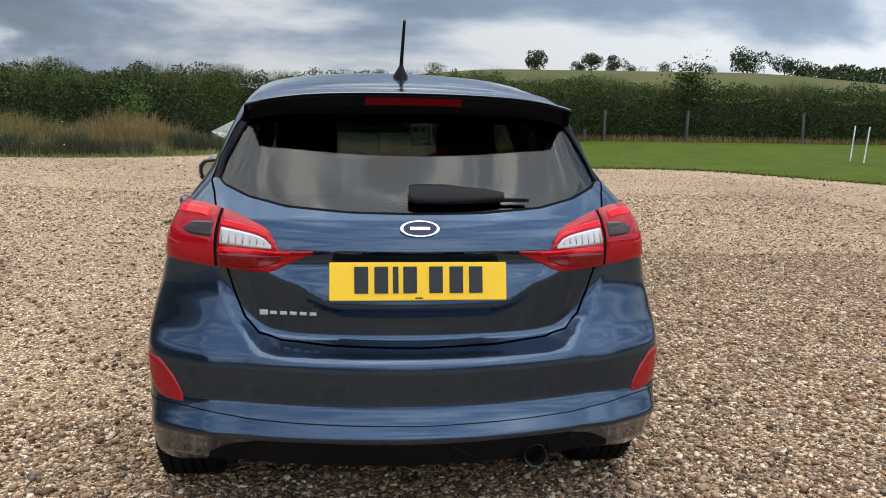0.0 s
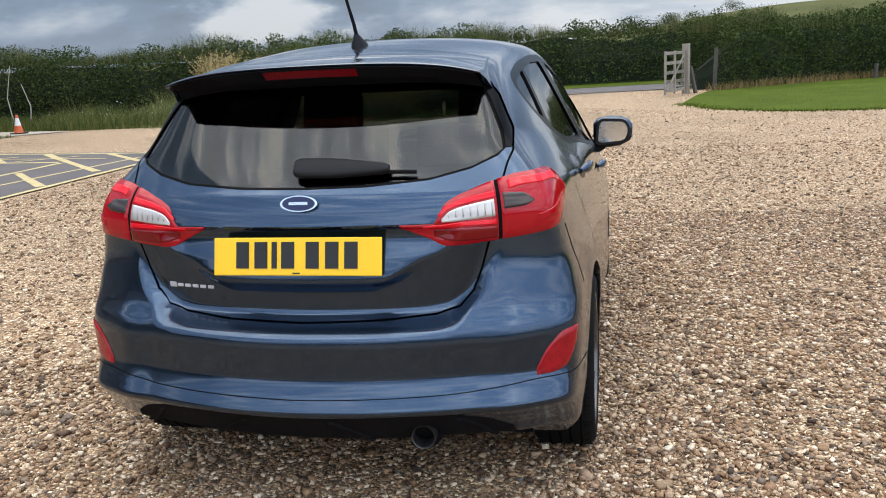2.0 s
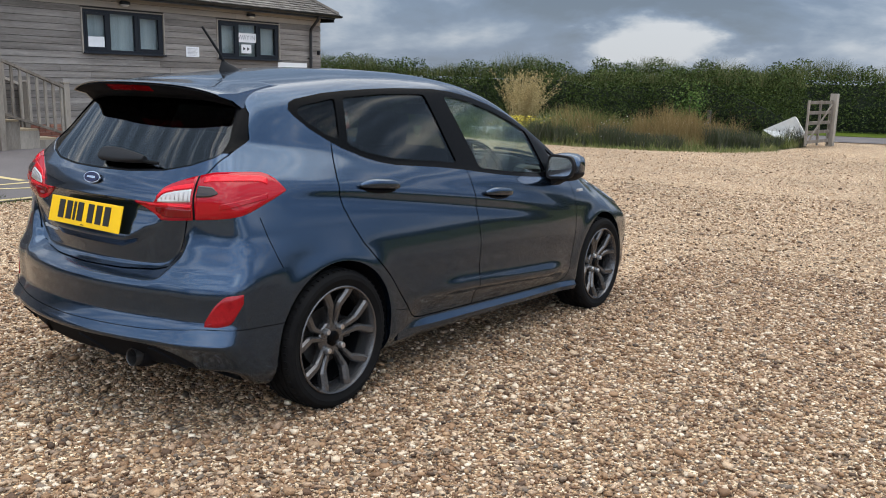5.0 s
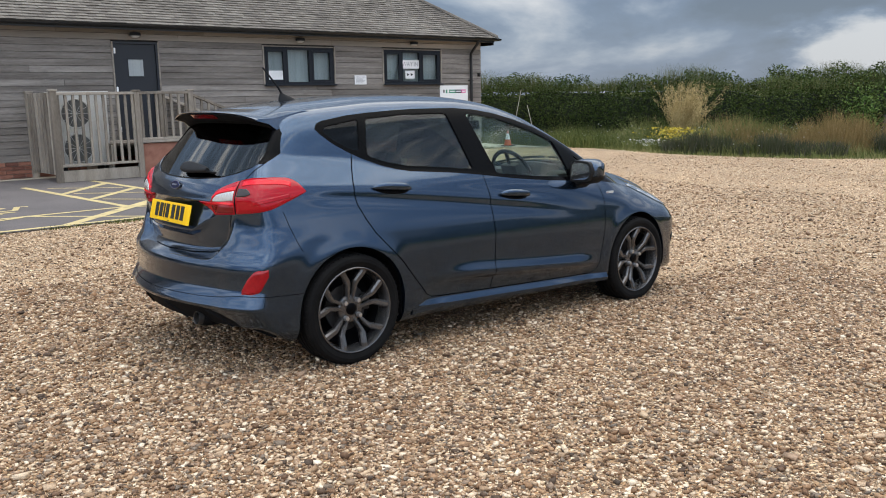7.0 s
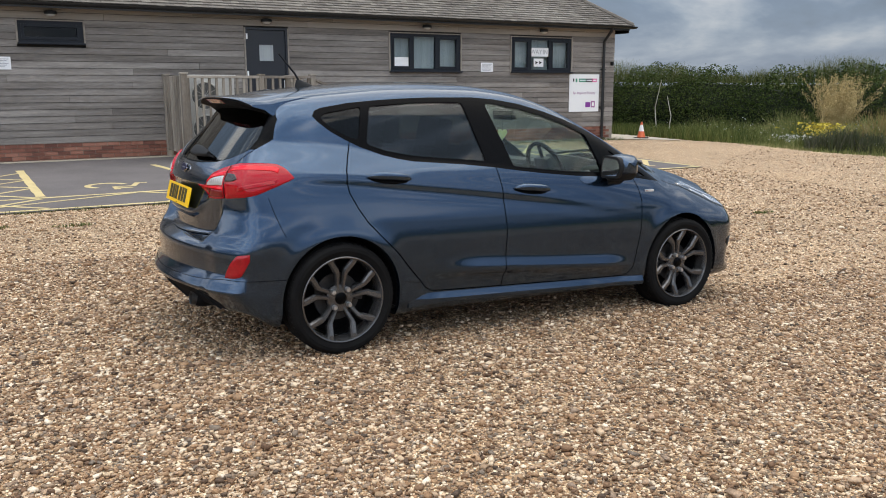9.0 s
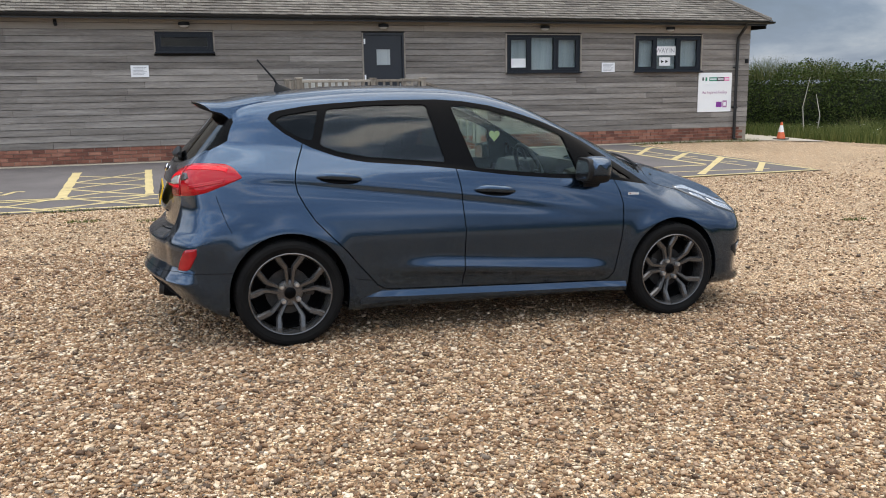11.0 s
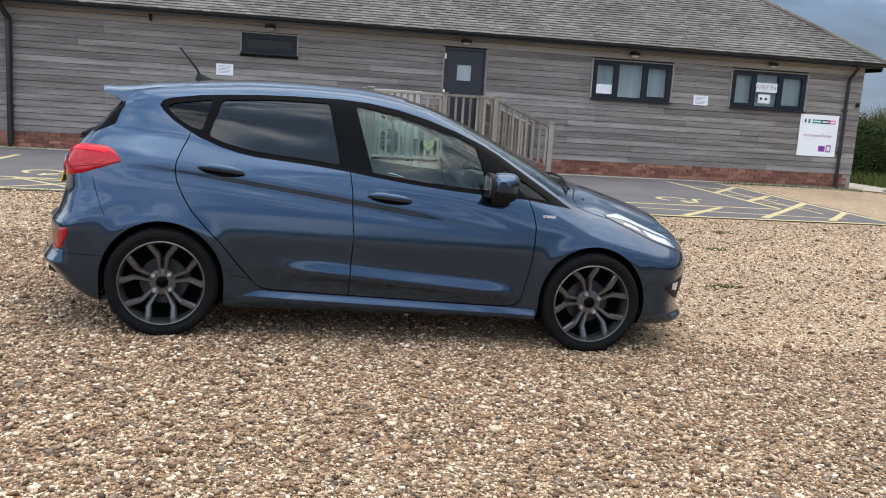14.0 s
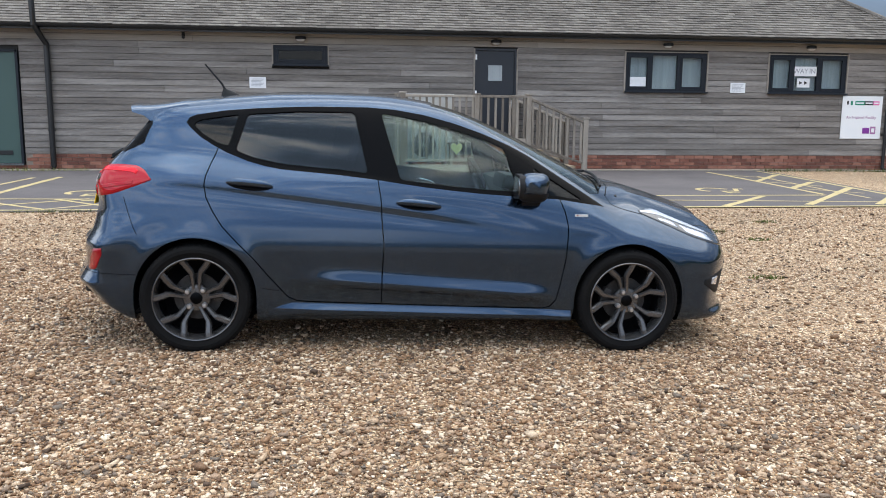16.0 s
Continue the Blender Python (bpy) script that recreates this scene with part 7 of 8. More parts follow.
M_BARK = mottled("bark", [(0.3, (0.05, 0.04, 0.03)), (0.7, (0.11, 0.09, 0.07))], 6, 0.95, bump=0.5, fine=30)


def fast_mesh(verts, quads):
    me = bpy.data.meshes.new("m")
    nv, nq = len(verts), len(quads)
    k = quads.shape[1]
    me.vertices.add(nv)
    me.vertices.foreach_set("co", np.asarray(verts, np.float32).ravel())
    me.loops.add(nq * k)
    me.loops.foreach_set("vertex_index", np.asarray(quads, np.int32).ravel())
    me.polygons.add(nq)
    me.polygons.foreach_set("loop_start", np.arange(0, nq * k, k, dtype=np.int32))
    me.update(calc_edges=True)
    me.validate()
    return me


def leaves(centres, size, flat=0.6):
    """A folded leaf at each centre, turned at random."""
    n = len(centres)
    a = gen.normal(size=(n, 3))
    a[:, 2] *= flat
    a /= np.linalg.norm(a, axis=1, keepdims=True)
    b = np.cross(a, gen.normal(size=(n, 3)))
    b /= np.linalg.norm(b, axis=1, keepdims=True)
    c = np.cross(a, b)
    s = (size * gen.uniform(0.6, 1.4, n))[:, None]
    p = np.stack((centres - a * s, centres + b * s * 0.55 + c * s * 0.18, centres + a * s, centres - b * s * 0.55 + c * s * 0.18), 1)
    return p.reshape(-1, 3), np.arange(4 * n).reshape(n, 4)


def blades(roots, height, width, lean=0.25, seg=2):
    """Tapering bent blades on their roots."""
    n = len(roots)
    h = height * gen.uniform(0.55, 1.25, n) if np.isscalar(height) else height * gen.uniform(0.75, 1.2, n)
    th = gen.uniform(0, 2 * np.pi, n)
    d = np.stack((np.cos(th), np.sin(th), 0 * th), 1) * (gen.normal(size=n) * lean)[:, None]
    q = gen.uniform(0, 2 * np.pi, n)
    w = np.stack((np.cos(q), np.sin(q), 0 * q), 1) * width
    rows = []
    for i in range(seg + 1):
        u = i / seg
        mid = roots + d * (u * u * h)[:, None] + np.array((0, 0, 1)) * (u * h)[:, None]
        rows += [mid - w * (1 - 0.85 * u), mid + w * (1 - 0.85 * u)]
    v = np.stack(rows, 1)
    f = np.concatenate([np.array([[2 * i, 2 * i + 1, 2 * i + 3, 2 * i + 2]]) for i in range(seg)])
    m = 2 * (seg + 1)
    return v.reshape(-1, 3), (np.arange(n)[:, None, None] * m + f[None]).reshape(-1, 4)


def along(line, n):
    """Points at random along a polyline: place and unit across."""
    p = np.array(line, float)
    seg = np.linalg.norm(np.diff(p, axis=0), axis=1)
    cum = np.concatenate(([0], np.cumsum(seg)))
    s = gen.uniform(0, cum[-1], n)
    i = np.clip(np.searchsorted(cum, s) - 1, 0, len(seg) - 1)
    t = (s - cum[i]) / seg[i]
    d = (p[i + 1] - p[i]) / seg[i][:, None]
    return p[i] + (p[i + 1] - p[i]) * t[:, None], np.stack((-d[:, 1], d[:, 0]), 1), s


def hedge_thing(line, height, width, n, leaf, sprigs, label, tall=0.55, ends=(1.0, 1.0)):
    h = empty("hedge", label=label, category="hedge", group="field hedges")
    p = np.array(line, float)
    # solid near-black core, added so that nothing shows through the leaves
    cum = np.concatenate(([0], np.cumsum(np.linalg.norm(np.diff(p, axis=0), axis=1))))
    s = np.linspace(0, cum[-1], max(8, int(cum[-1] / 0.8)))
    c = np.stack((np.interp(s, cum, p[:, 0]), np.interp(s, cum, p[:, 1])), 1)
    d = np.gradient(c, axis=0)
    d /= np.linalg.norm(d, axis=1, keepdims=True)
    nn = np.stack((-d[:, 1], d[:, 0]), 1)
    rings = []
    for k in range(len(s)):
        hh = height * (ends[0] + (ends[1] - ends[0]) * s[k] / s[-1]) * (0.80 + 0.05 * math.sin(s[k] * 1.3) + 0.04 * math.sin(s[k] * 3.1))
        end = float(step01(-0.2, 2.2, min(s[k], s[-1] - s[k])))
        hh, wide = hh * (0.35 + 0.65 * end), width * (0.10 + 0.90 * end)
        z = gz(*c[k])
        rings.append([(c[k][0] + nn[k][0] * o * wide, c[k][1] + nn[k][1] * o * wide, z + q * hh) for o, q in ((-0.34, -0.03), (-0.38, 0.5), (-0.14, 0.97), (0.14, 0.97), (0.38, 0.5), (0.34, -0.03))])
    part("core", loop_loft(rings), M_CORE, h, "solid dark filler inside")
    # foliage in uneven lumps
    base, ac, sv = along(line, n)
    taper = ends[0] + (ends[1] - ends[0]) * sv / cum[-1]
    lump = 1 + 0.07 * np.sin(sv * 1.1) + 0.06 * np.sin(sv * 2.7 + 1) + 0.05 * np.sin(sv * 6.1)
    th = gen.uniform(-0.1 * np.pi, 1.1 * np.pi, n)
    r = 0.70 + 0.36 * np.sqrt(gen.uniform(0, 1, n))
    u, q = np.cos(th), np.sin(th)
    off = np.sign(u) * np.abs(u) ** 0.5 * 0.5 * width * r * lump
    z = np.maximum(0.06, 0.10 + np.sign(q) * np.abs(q) ** 0.55 * height * taper * 0.90 * r * lump * (0.97 + 0.05 * gen.normal(size=n)))
    low = gen.uniform(size=n) < 0.60
    up_ = gen.uniform(0.06, 1.02, n)
    z = np.where(low, up_ * height * taper * lump, z)
    off = np.where(low, np.sign(u) * 0.5 * width * (0.82 + 0.28 * gen.uniform(size=n)) * lump * (1 - 0.45 * step01(0.70, 1.0, up_)), off)
    co = np.stack((base[:, 0] + ac[:, 0] * off, base[:, 1] + ac[:, 1] * off, z + ground_z(base[:, 0], base[:, 1])), 1)
    v, f = leaves(co, leaf)
    ob = link("foliage", fast_mesh(v, f), M_LEAF, h)
    ob["kind"] = "stuff"
    # long shoots and seeding grass over the top
    base, ac, sv = along(line, sprigs)
    off = gen.uniform(-0.4, 0.4, sprigs) * width
    clump = np.clip(np.sin(sv * 0.9) + 0.6 * np.sin(sv * 2.3 + 2) + 0.5, 0.1, 1.6)
    co = np.stack((base[:, 0] + ac[:, 0] * off, base[:, 1] + ac[:, 1] * off, ground_z(base[:, 0], base[:, 1]) + height * 0.82 * (ends[0] + (ends[1] - ends[0]) * sv / cum[-1])), 1)
    v, f = blades(co, tall * (0.45 + 0.5 * clump), 0.006, 0.45, 3)
    ob = link("shoot_growth", fast_mesh(v, f), M_SHOOT, h)
    ob["kind"] = "stuff"
    tips = v.reshape(sprigs, 8, 3)
    lv = tips[:, 2] + (tips[:, 6] - tips[:, 2]) * gen.uniform(0, 1, sprigs)[:, None] ** 2 + gen.normal(size=(sprigs, 3)) * 0.02
    v, f = leaves(lv, leaf * 0.45)
    ob = link("shoot_leaves", fast_mesh(v, f), M_LEAF, h)
    ob["kind"] = "stuff"
    return h


hedge_thing([(-40, 14.6), (-20, 18.6), (-13, 20.0), (-8, 21.0), (-2.9, 22.2)], 2.15, 1.7, 175000, 0.034, 15000, "dense dark green hedge behind the wildflower bed", ends=(1.12, 0.86))
hedge_thing([(3.1, 24.3), (6, 26.6), (9, 28.3), (15, 28.9), (24, 28.7), (34, 28.0)], 2.05, 1.7, 140000, 0.036, 11000, "dense dark green hedge beyond the lawn")
hedge_thing([(-12, 27.6), (-3, 30.6), (5, 33.0), (14, 35.5)], 2.2, 1.7, 60000, 0.045, 8000, "dense green hedge on the far side of the lane")
hedge_thing([(24, 28.7), (27, 20), (30, 8), (34, -8)], 2.0, 1.7, 9000, 0.10, 800, "dense green hedge at the edge of the lawn")
hedge_thing([(-30, -24), (0, -27), (30, -22), (34, -8)], 2.2, 1.8, 12000, 0.13, 800, "dense green hedge behind the car park")


def inside(poly, n):
    """Random points in an outline."""
    p = np.array(poly, float)
    lo, hi = p.min(0), p.max(0)
    res = np.empty((0, 2))
    while len(res) < n:
        q = gen.uniform(lo, hi, (n, 2))
        c = np.zeros(n, bool)
        for (x0, y0), (x1, y1) in zip(p, np.roll(p, -1, 0)):
            hit = ((y0 > q[:, 1]) != (y1 > q[:, 1])) & (q[:, 0] < (x1 - x0) * (q[:, 1] - y0) / (y1 - y0 + 1e-12) + x0)
            c ^= hit
        res = np.vstack((res, q[c]))
    return res[:n]


def on_ground(q):
    return np.column_stack((q, ground_z(q[:, 0], q[:, 1])))


def stuff(name, mesh, mat, label, category):
    ob = tagged(link(name, mesh, mat), label, category, kind="stuff")
    return ob


def front_of(x):
    """The bed's front edge."""
    return np.interp(x, (-17.5, -12, -9.6, -8, -6, -4.6, -3.2, -2.6), (17.8, 17.2, 16.3, 15.7, 15.9, 16.5, 17.6, 19.2))


q = inside(BED, 16000)
dep = q[:, 1] - front_of(q[:, 0])
rust = (q[:, 0] > -7.0) & (q[:, 0] < -3.6) & (dep > 0.7)


def clumps(q):
    """How tall the growth stands from spot to spot."""
    x, y = q[:, 0], q[:, 1]
    low = 1 - 0.6 * step01(-4.2, -3.5, x) * step01(17.5, 18.5, y)
    return low * 1 + low * 0.28 * np.sin(x * 2.1 + y) + 0.22 * np.sin(x * 4.7 - 2.3 * y) + 0.18 * np.sin(x * 9.1 + 3.7 * y)


hh = np.clip(0.16 + 0.20 * dep, 0.14, 0.55) * clumps(q)
v, f = blades(on_ground(q[~rust]), hh[~rust], 0.007, 0.45)
stuff("wild_grass", fast_mesh(v, f), M_STEM, "tall seeding grass in the flower bed", "grass")
q2 = np.vstack((q[rust], inside([(-8.2, 16.8), (-5.5, 16.7), (-3.8, 17.9), (-3.4, 20.0), (-8, 19)], 3600)))
v, f = blades(on_ground(q2), np.clip(0.32 + 0.22 * (q2[:, 1] - front_of(q2[:, 0])), 0.25, 0.6) * clumps(q2), 0.008, 0.35)
stuff("dry_flowers", fast_mesh(v, f), M_BROWN, "rust-brown dried flower stalks", "plants")
q = inside(BED, 15000)
v, f = blades(on_ground(q), np.clip(0.16 + 0.20 * (q[:, 1] - front_of(q[:, 0])), 0.12, 0.55) * clumps(q + 1.7), 0.010, 0.6)
stuff("bed_greens", fast_mesh(v, f), M_HERB, "low green weeds in the flower bed", "plants")
# lavender mounds along the front
lav = empty("lavender_row", label="dark grey-green lavender bushes along the bed", category="lavender")
for i, (x, dy) in enumerate(((-8.2, 0.35), (-7.6, 0.35), (-7.0, 0.4), (-6.4, 0.4), (-5.8, 0.45), (-5.2, 0.45), (-4.6, 0.5), (-3.7, 0.8), (-3.3, 1.2), (-3.0, 1.7), (-2.8, 2.3))):
    y = float(front_of(x)) + dy
    k = 520
    a, r = gen.uniform(0, 2 * np.pi, k), np.sqrt(gen.uniform(0, 1, k)) * 0.36
    roots = on_ground(np.stack((x + r * np.cos(a), y + r * np.sin(a)), 1))
    v, f = blades(roots, (0.34, 0.52, 0.44, 0.28, 0.50, 0.36)[i % 6] * (1 - 0.8 * r ** 2), 0.010, 0.4)
    ob = link("bush", fast_mesh(v, f), M_LAV, lav)
    ob["kind"] = "stuff"
# daisies and yellow flowers
q = inside(BED, 750)
q = q[(q[:, 0] < -4.5)]
c = on_ground(q)
c[:, 2] += np.clip(0.18 + 0.20 * (q[:, 1] - front_of(q[:, 0])), 0.15, 0.5) * gen.uniform(0.7, 1.25, len(q))
v, f = leaves(c, 0.018, 0.2)
stuff("daisies", fast_mesh(v, f), M_PETAL, "scattered white daisies in the bed", "flowers")
q = np.column_stack((gen.normal(-9.6, 0.25, 160), gen.normal(16.9, 0.15, 160)))
c = on_ground(q)
c[:, 2] += gen.uniform(0.12, 0.3, 160)
v, f = leaves(c, 0.030, 0.2)
stuff("daisies", fast_mesh(v, f), M_PETAL, "clump of white daisies at the bed edge", "flowers")
q = np.column_stack((gen.normal(-9.0, 0.40, 420), gen.normal(17.3, 0.25, 420)))
c = on_ground(q)
c[:, 2] += gen.uniform(0.3, 0.62, 420)
v, f = leaves(c, 0.034, 0.2)
stuff("yellow_flowers", fast_mesh(v, f), M_GOLD, "patch of yellow flowers in the bed", "flowers")
# feathery tan grass
pam = empty("feather_grass", label="tall tan feathery grass clump before the hedge", category="grass")
roots = on_ground(np.column_stack((gen.normal(-9.6, 0.20, 220), gen.normal(18.6, 0.20, 220))))
v, f = blades(roots, 1.42, 0.009, 0.30, 3)
ob = link("stalks", fast_mesh(v, f), M_PAMPAS, pam)
ob["kind"] = "stuff"
t8 = v.reshape(220, 8, 3)
c = np.concatenate([t8[:, 4] + (t8[:, 6] - t8[:, 4]) * gen.uniform(0, 1.2, 220)[:, None] + gen.normal(size=(220, 3)) * 0.03 for _ in range(60)])
v, f = leaves(c, 0.017, 1.6)
ob = link("plumes", fast_mesh(v, f), M_PAMPAS, pam)
ob["kind"] = "stuff"
# grass fringe where the gravel meets the bed and the lawn
edge = np.array([(x, float(front_of(x))) for x in np.linspace(-17, -2.7, 60)])
b0, ac, _ = along(edge, 4200)
roots = on_ground(b0 + ac * gen.normal(0, 0.16, 4200)[:, None])
v, f = blades(roots, 0.08, 0.007, 0.7)
stuff("edge_grass", fast_mesh(v, f), M_STEM, "short dry grass along the bed edge", "grass")
q = inside(LAWN[:6] + [(14, 9.5), (14, 20), (9, 27), (3.6, 24.0), (2.9, 21.5), (2.3, 18.4), (2.9, 16.4)], 15000)
v, f = blades(on_ground(q), 0.030, 0.010, 0.6, 1)
stuff("lawn_blades", fast_mesh(v, f), M_TURF, "short green blades of the lawn", "grass")
b0, ac, _ = along(LAWN[-2:] + LAWN[:7], 2600)
roots = on_ground(b0 + ac * gen.normal(0, 0.15, 2600)[:, None])
v, f = blades(roots, 0.055, 0.009, 0.7)
stuff("edge_grass", fast_mesh(v, f), M_TURF, "rough grass along the lawn edge", "grass")
b0, ac, _ = along([(3.4, 23.3), (6.3, 25.6), (9, 27.2), (15, 27.8), (24, 27.6)], 3000)
roots = on_ground(b0 + ac * gen.normal(0, 0.15, 3000)[:, None])
v, f = blades(roots, 0.24, 0.012, 0.5)
stuff("edge_grass", fast_mesh(v, f), M_BROWN, "dry unmown grass under the hedge", "grass")
# small weeds in the gravel and along the tarmac
spots = [(-6.05, y + gen.uniform(-0.3, 0.3), 0.030, 0.30) for y in np.linspace(-3.8, 2.2, 11)] + [(gen.uniform(-5.5, -1.2), gen.uniform(3.5, 10), 0.028, 0.16) for _ in range(6)] + [(gen.uniform(-7, -3), gen.uniform(-2, 3), 0.03, 0.2) for _ in range(6)]
for x, y, hgt, rad in spots:
    k = 90
    a, r = gen.uniform(0, 2 * np.pi, k), np.sqrt(gen.uniform(0, 1, k)) * rad
    v, f = blades(on_ground(np.stack((x + 0.5 * r * np.cos(a), y + r * np.sin(a)), 1)), hgt, 0.006, 0.9)
    stuff("weed_tuft", fast_mesh(v, f), M_HERB, "small green weed tuft in the gravel", "weeds")
b0, ac, _ = along([(-12.40, 10.2), (-12.42, 13.8)], 500)
v, f = blades(on_ground(b0 + ac * gen.normal(0, 0.10, 500)[:, None]), 0.07, 0.006, 0.8)
stuff("weed_tuft", fast_mesh(v, f), M_HERB, "low weeds along the wall foot", "weeds")
b0, ac, _ = along([(-12.40, -6), (-12.42, -4.2)], 260)
v, f = blades(on_ground(b0 + ac * gen.normal(0, 0.10, 260)[:, None]), 0.07, 0.006, 0.8)
stuff("weed_tuft", fast_mesh(v, f), M_STEM, "dry weeds along the wall foot", "weeds")


def tree(x, y, height, width, n, label, lean=0.0):
    t = empty("tree", label=label, category="tree", group="trees on the ridge")
    z = gz(x, y)
    part("trunk", tube_bm([(x, y, z - 0.3), (x + 0.1, y, z + height * 0.3), (x + 0.2, y, z + height * 0.6)], (height * 0.035, height * 0.025, height * 0.01), 8), M_BARK, t, smooth=True)
    lobes = [(gen.normal(0, 0.22) * width, gen.normal(0, 0.2) * width, height * gen.uniform(0.10, 0.74), gen.uniform(0.24, 0.38) * width) for _ in range(11)]
    for lx, ly, lz, lr in lobes[:5]:
        part("limb", tube_bm([(x + 0.1, y, z + height * 0.35), (x + lx, y + ly, z + lz)], (height * 0.014, height * 0.005), 6), M_BARK, t)
    c = []
    for lx, ly, lz, lr in lobes:
        d = gen.normal(size=(n // 11, 3))
        d /= np.linalg.norm(d, axis=1, keepdims=True)
        c.append(np.array((x + lx, y + ly, z + lz)) + d * lr * np.cbrt(gen.uniform(0.15, 1, (n // 11, 1))) * np.array((1, 1, 0.75)))
    v, f = leaves(np.concatenate(c), height * 0.045, 1.0)
    ob = link("crown", fast_mesh(v, f), M_FAR, t)
    ob["kind"] = "stuff"


def ridge(deg, dist):
    a = radians(deg)
    return dist * math.sin(a), dist * math.cos(a) - 3.0


for deg, dist, hgt, wid in ((13.4, 235, 6.0, 5.5), (17.0, 240, 5.2, 6.0), (18.4, 236, 4.6, 4.5), (16.2, 245, 3.4, 4.0), (19.6, 250, 2.8, 4), (21.5, 240, 2.6, 5), (24.3, 245, 2.6, 4), (26.6, 230, 6.6, 7.0), (28.8, 225, 5.0, 5.5), (29.6, 225, 4.2, 6.0), (-2.5, 210, 4.0, 5), (0.8, 215, 3.0, 6), (3.0, 220, 3.0, 5), (7.0, 240, 2.4, 6)):
    x, y = ridge(deg, dist)
    tree(x, y, hgt, wid, 1500, "dark green field tree on the skyline")
wood = empty("far_wood", label="dark green wood on the skyline", category="wood")
c = []
for k in range(60):
    x, y = ridge(30.5 + k * 0.35, 300 + 20 * math.sin(k))
    d = gen.normal(size=(240, 3))
    d /= np.linalg.norm(d, axis=1, keepdims=True)
    c.append(np.array((x, y, gz(x, y) + 2.6)) + d * np.array((4.5, 4.5, 3.2)) * np.cbrt(gen.uniform(0.2, 1, (240, 1))))
v, f = leaves(np.concatenate(c), 0.55, 1.0)
link("canopy", fast_mesh(v, f), M_FAR, wood)["kind"] = "stuff"
# elder sapling standing out of the hedge
t = empty("sapling", label="leafy green sapling growing out of the hedge", category="sapling")
sx, sy = 13.2, 28.2
part("stem", tube_bm([(sx, sy, gz(sx, sy) + 0.5), (sx + 0.1, sy, gz(sx, sy) + 2.9)], (0.04, 0.012), 6), M_BARK, t)
c = np.array((sx, sy, gz(sx, sy) + 2.25)) + gen.normal(size=(1600, 3)) * np.array((0.38, 0.3, 0.36))
v, f = leaves(c, 0.055, 0.5)
link("foliage", fast_mesh(v, f), M_LEAF, t)["kind"] = "stuff"
t = empty("sapling", label="bright green young shrub before the hedge", category="sapling")
sx, sy = -5.35, 20.3
part("stem", tube_bm([(sx, sy, gz(sx, sy)), (sx, sy, gz(sx, sy) + 1.2)], (0.03, 0.012), 6), M_BARK, t)
c = np.array((sx, sy, gz(sx, sy) + 0.85)) + gen.normal(size=(1500, 3)) * np.array((0.24, 0.2, 0.36))
v, f = leaves(c, 0.035, 0.5)
link("foliage", fast_mesh(v, f), M_BLADE, t)["kind"] = "stuff"

# ---- gates, posts, cone ----
def field_gate(a, b_, label):
    """A leaf between a hinge post and a closing end, in plan."""
    g = empty("field_gate", label=label, category="gate", group="field gates")
    z = gz(*a)
    av, bv = Vector((*a, 0)), Vector((*b_, 0))
    d = (bv - av)
    ln_, ang = d.length, math.degrees(math.atan2(d.y, d.x))
    mid = (av + bv) / 2
    part("post", box_bm((0.18, 0.18, 1.42), (a[0] - 0.13 * d.x / ln_, a[1] - 0.13 * d.y / ln_, z + 0.68), 0.012, (0, 0, ang)), M_WOOD, g)
    for k, h in enumerate((0.16, 0.40, 0.64, 0.90, 1.16)):
        part("bar", box_bm((ln_, 0.03, 0.085), (mid.x, mid.y, z + h), 0.006, (0, 0, ang)), M_WOOD, g)
    for u in (0.02, 0.5, 0.98):
        p = av + d * u
        part("upright", box_bm((0.085, 0.045, 1.16), (p.x, p.y, z + 0.64), 0.006, (0, 0, ang)), M_WOOD, g)
    bm = bmesh.new()
    vs = [bm.verts.new(p) for p in [(av + d * u + Vector((0, 0, z + h)) + Vector((-d.y, d.x, 0)).normalized() * o) for u, h, o in ((0.04, 1.12, 0.03), (0.10, 1.12, 0.03), (0.96, 0.2, 0.03), (0.90, 0.2, 0.03), (0.04, 1.12, 0.055), (0.10, 1.12, 0.055), (0.96, 0.2, 0.055), (0.90, 0.2, 0.055))]]
    for q in ((0, 1, 2, 3), (4, 5, 6, 7), (0, 1, 5, 4), (1, 2, 6, 5), (2, 3, 7, 6), (3, 0, 4, 7)):
        bm.faces.new([vs[i] for i in q])
    part("brace", bm, M_WOOD, g)
    return g


field_gate((-2.15, 22.2), (-2.34, 20.5), "weathered five-bar gate standing open at the lane")
field_gate((2.62, 22.5), (2.03, 21.2), "weathered five-bar gate swung open beside the lawn")
M_POST = mottled("grey_stake", [(0.3, (0.05, 0.044, 0.037)), (0.7, (0.10, 0.090, 0.078))], 5, 0.9, bump=0.3)
for x, y, lean_, h in ((3.55, 23.6, 2, 1.25), (2.95, 22.6, 14, 0.8), (9.6, 27.1, 0, 1.15), (12.9, 27.5, 1, 1.2), (17.6, 27.6, -1, 1.2), (5.6, 25.5, 1, 1.2), (-4.9, 20.6, 0, 0.9), (8.7, 26.6, 3, 0.5)):
    ob = part("fence_stake", box_bm((0.09, 0.09, h), (0, 0, h / 2), 0.01), M_POST)
    ob.matrix_world = pose(x, y, gz(x, y) - 0.03, 0, lean_, 10 * lean_)
    tagged(ob, "grey wooden fence stake before the hedge", "fence post", "fence stakes")
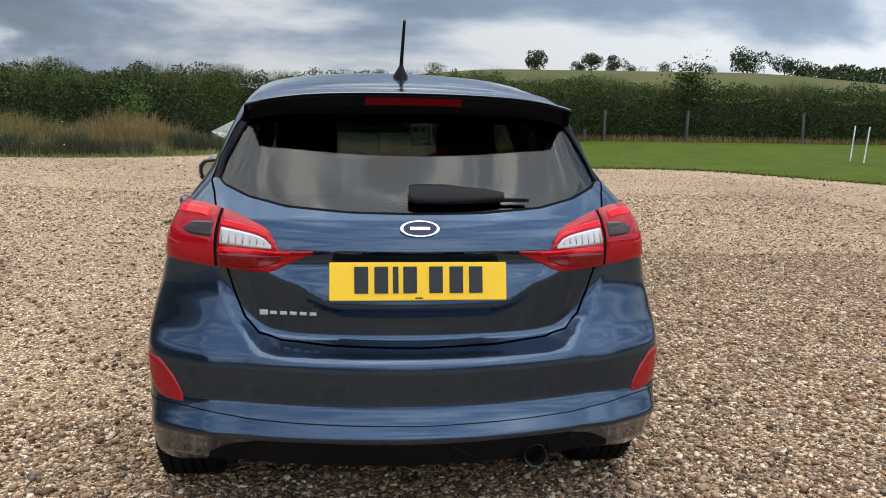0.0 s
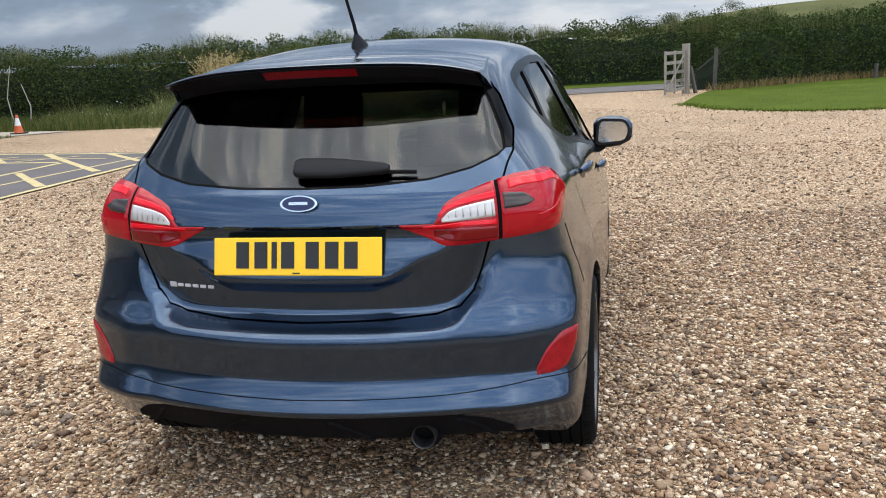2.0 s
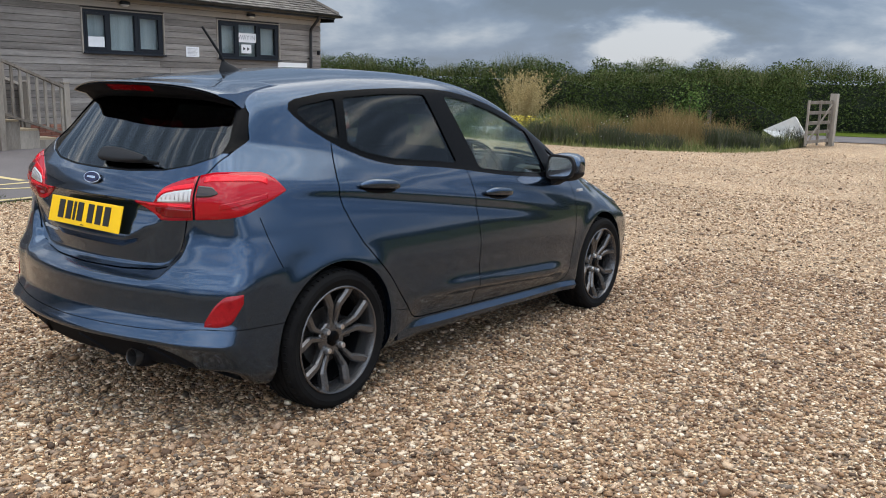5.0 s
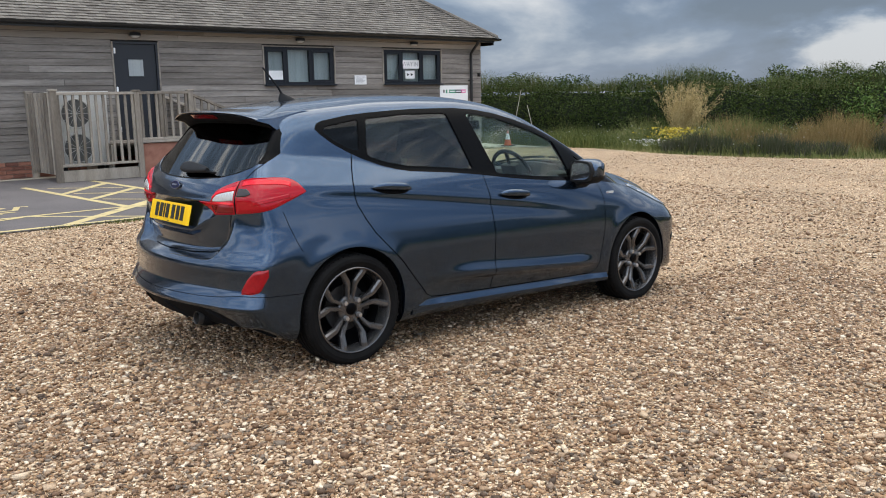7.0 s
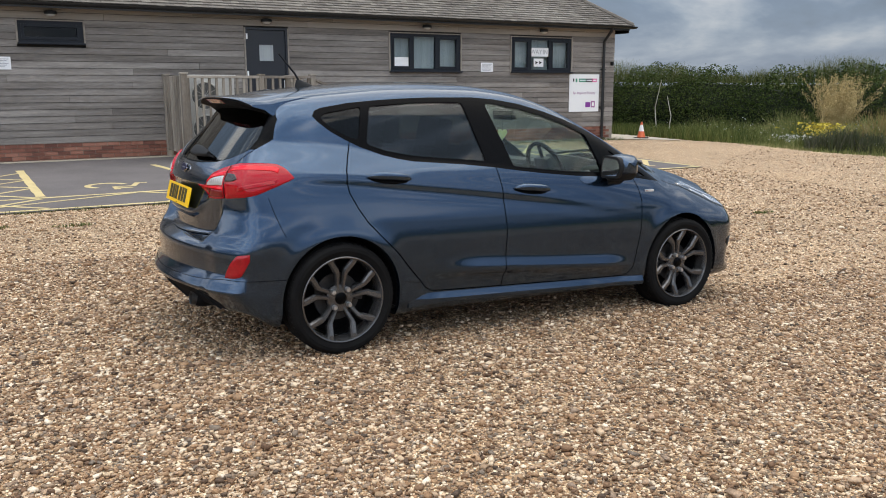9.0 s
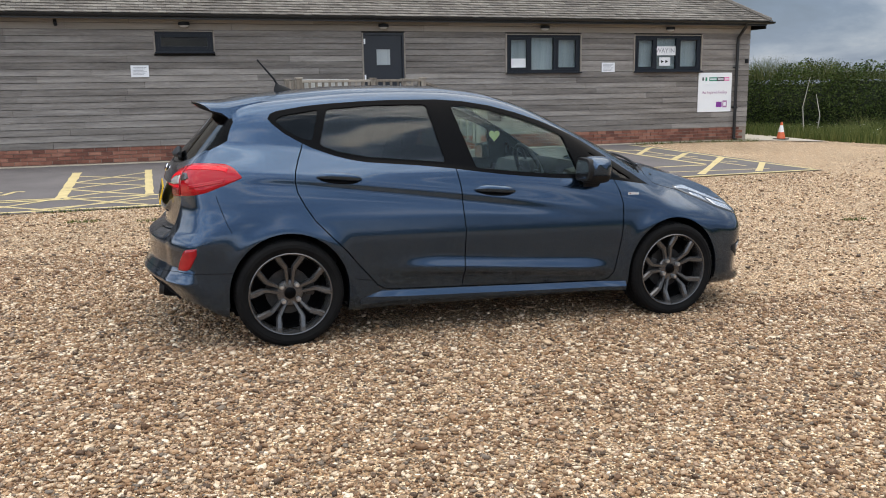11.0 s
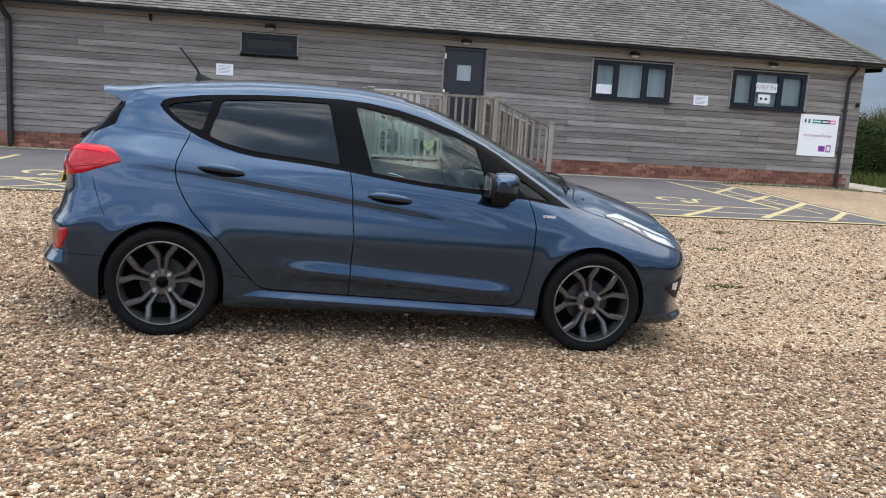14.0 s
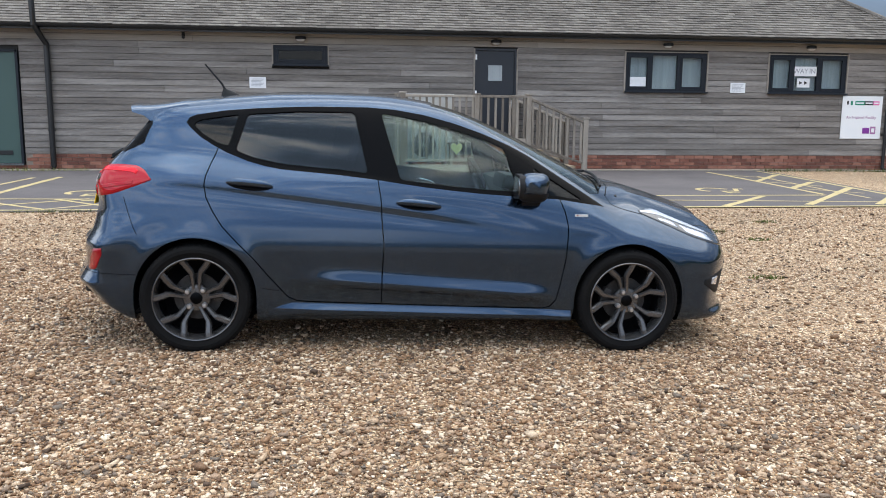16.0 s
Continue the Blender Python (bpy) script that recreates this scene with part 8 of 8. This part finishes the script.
for x, y, lean_ in ((13.68, 18.4, 3), (13.55, 17.6, 4)):
    z = gz(x, y)
    pl = empty("marker_pole", label="thin white marker pole standing in the lawn", category="pole", group="marker poles")
    part("pole", tube_bm([(x, y, z), (x + 0.05 * lean_ / 3, y, z + 0.95)], 0.017, 8), M_WHITE, pl, smooth=True)
    for k in range(5):
        u = 0.25 + 0.15 * k
        part("clip", box_bm((0.035, 0.05, 0.02), (x + 0.05 * lean_ / 3 * u, y, z + 0.95 * u)), M_GREY_INK, pl)
M_TARP = mottled("dirty_white_sheet", [(0.3, (0.62, 0.60, 0.56)), (0.7, (0.82, 0.81, 0.78))], 2, 0.7, bump=0.2, fine=12)
bm = bmesh.new()
z = gz(-3, 20.8)
top = [bm.verts.new(p) for p in ((-3.42, 20.55, z + 0.42), (-2.70, 20.75, z + 0.80), (-2.46, 20.95, z + 0.34), (-2.90, 20.60, z + 0.12))]
bot = [bm.verts.new(v_.co + Vector((0.03, 0.10, -0.05))) for v_ in top]
bm.faces.new(top)
bm.faces.new(bot[::-1])
for i in range(4):
    bm.faces.new((top[i], bot[i], bot[(i + 1) % 4], top[(i + 1) % 4]))
ob = tagged(part("white_sheet", bm, M_TARP), "dirty white board leaning beside the gate", "board")
part("prop", tube_bm([(-3.05, 20.72, z), (-3.05, 20.72, z + 0.52)], 0.025, 6), M_POST, ob)
M_ORANGE = mottled("orange_cone_plastic", [(0.3, (0.55, 0.09, 0.03)), (0.7, (0.72, 0.16, 0.06))], 6, 0.5, bump=0.05)
cone = empty("traffic_cone", label="orange and white traffic cone on the path", category="traffic cone")
cx_, cy_ = -13.4, 15.3
cz_ = gz(cx_, cy_) + 0.02
part("base", box_bm((0.30, 0.30, 0.03), (cx_, cy_, cz_ + 0.016), 0.01), M_SATIN, cone)
for r0, r1, z0, z1, mat in ((0.115, 0.075, 0.03, 0.20, M_ORANGE), (0.075, 0.038, 0.20, 0.38, M_PAPER), (0.038, 0.022, 0.38, 0.46, M_ORANGE)):
    ob = part("sleeve", lathe_bm([(r0, z0), (r1, z1), (0.0001, z1)], 24, "z"), mat, cone, smooth=True)
    ob.location = (cx_, cy_, cz_)
# bare stems beyond the hall's corner
M_STICK = mottled("bleached_stem", [(0.3, (0.34, 0.30, 0.24)), (0.7, (0.5, 0.46, 0.40))], 5, 0.9, bump=0)
for x, y, h, lx in ((-15.6, 18.0, 1.75, 0.12), (-15.2, 18.1, 1.25, -0.1)):
    ob = part("bare_stem", tube_bm([(x, y, gz(x, y)), (x - lx, y, gz(x, y) + h * 0.5), (x + lx, y, gz(x, y) + h)], (0.02, 0.014, 0.008), 6), M_STICK)
    tagged(ob, "bleached bare stem standing in rough grass", "stem", "bare stems")
q = inside([(-22, 17.6), (-12.6, 16.4), (-10, 16.9), (-10, 19.4), (-22, 17.9)], 5200)
v, f = blades(on_ground(q), 0.34, 0.012, 0.4)
stuff("wild_grass", fast_mesh(v, f), M_HERB, "rough grass beyond the hall's corner", "grass")

# ---- loose stones of the gravel, thickest where one walks ----
def stones(q, size):
    n = len(q)
    ico = np.array(list(itertools.product((-1, 1), repeat=3))) * 0.66
    tri = np.array([(0, 1, 3), (0, 3, 2), (4, 6, 7), (4, 7, 5), (0, 4, 5), (0, 5, 1), (2, 3, 7), (2, 7, 6), (0, 2, 6), (0, 6, 4), (1, 5, 7), (1, 7, 3)])
    s = size * np.exp(gen.normal(0, 0.33, n))
    ax = np.stack((s * gen.uniform(0.9, 1.6, n), s * gen.uniform(0.65, 1.05, n), s * gen.uniform(0.38, 0.68, n)), 1)
    v = ico[None] * ax[:, None] * gen.uniform(0.66, 1.26, (n, 8, 1))
    tilt, th = gen.normal(0, 0.35, n), gen.uniform(0, 2 * np.pi, n)
    c, t_ = np.cos(tilt)[:, None], np.sin(tilt)[:, None]
    y_, z_ = v[..., 1] * c - v[..., 2] * t_, v[..., 1] * t_ + v[..., 2] * c
    c, t_ = np.cos(th)[:, None], np.sin(th)[:, None]
    x_, y_ = v[..., 0] * c - y_ * t_, v[..., 0] * t_ + y_ * c
    g = on_ground(q)
    g[:, 2] += s * gen.uniform(0.0, 0.75, n)
    v = np.stack((x_, y_, z_), -1) + g[:, None]
    me = fast_mesh(v.reshape(-1, 3), (np.arange(n)[:, None, None] * 8 + tri[None]).reshape(-1, 3))
    me.shade_smooth()
    return me


near = np.vstack((inside([(0.6, -2.2), (3.6, -2.0), (5.0, 0.2), (5.2, 4.8), (0.6, 4.8)], 92000), inside([(-2.6, -2.4), (3.6, -2.4), (3.6, -1.0), (0.8, 0.4), (-2.6, 0.6)], 42000)))
stuff("gravel_stones", stones(near, 0.0076), M_STONE, "loose tan, cream and grey gravel stones", "gravel")
wide = inside([(-6.0, -3.0), (7.5, -3.0), (7.5, 10.0), (-6.0, 10.0)], 56000)
stuff("gravel_stones", stones(wide, 0.0095), M_STONE, "loose tan, cream and grey gravel stones", "gravel")
sparse = inside([(-6.0, -7.0), (14.0, -7.0), (9.0, 13.0), (4.0, 15.0), (-2.0, 20.0), (-4.5, 15.5), (-9.0, 15.0), (-6.0, 10.0)], 40000)
stuff("gravel_stones", stones(sparse, 0.0095), M_STONE, "loose tan, cream and grey gravel stones", "gravel")
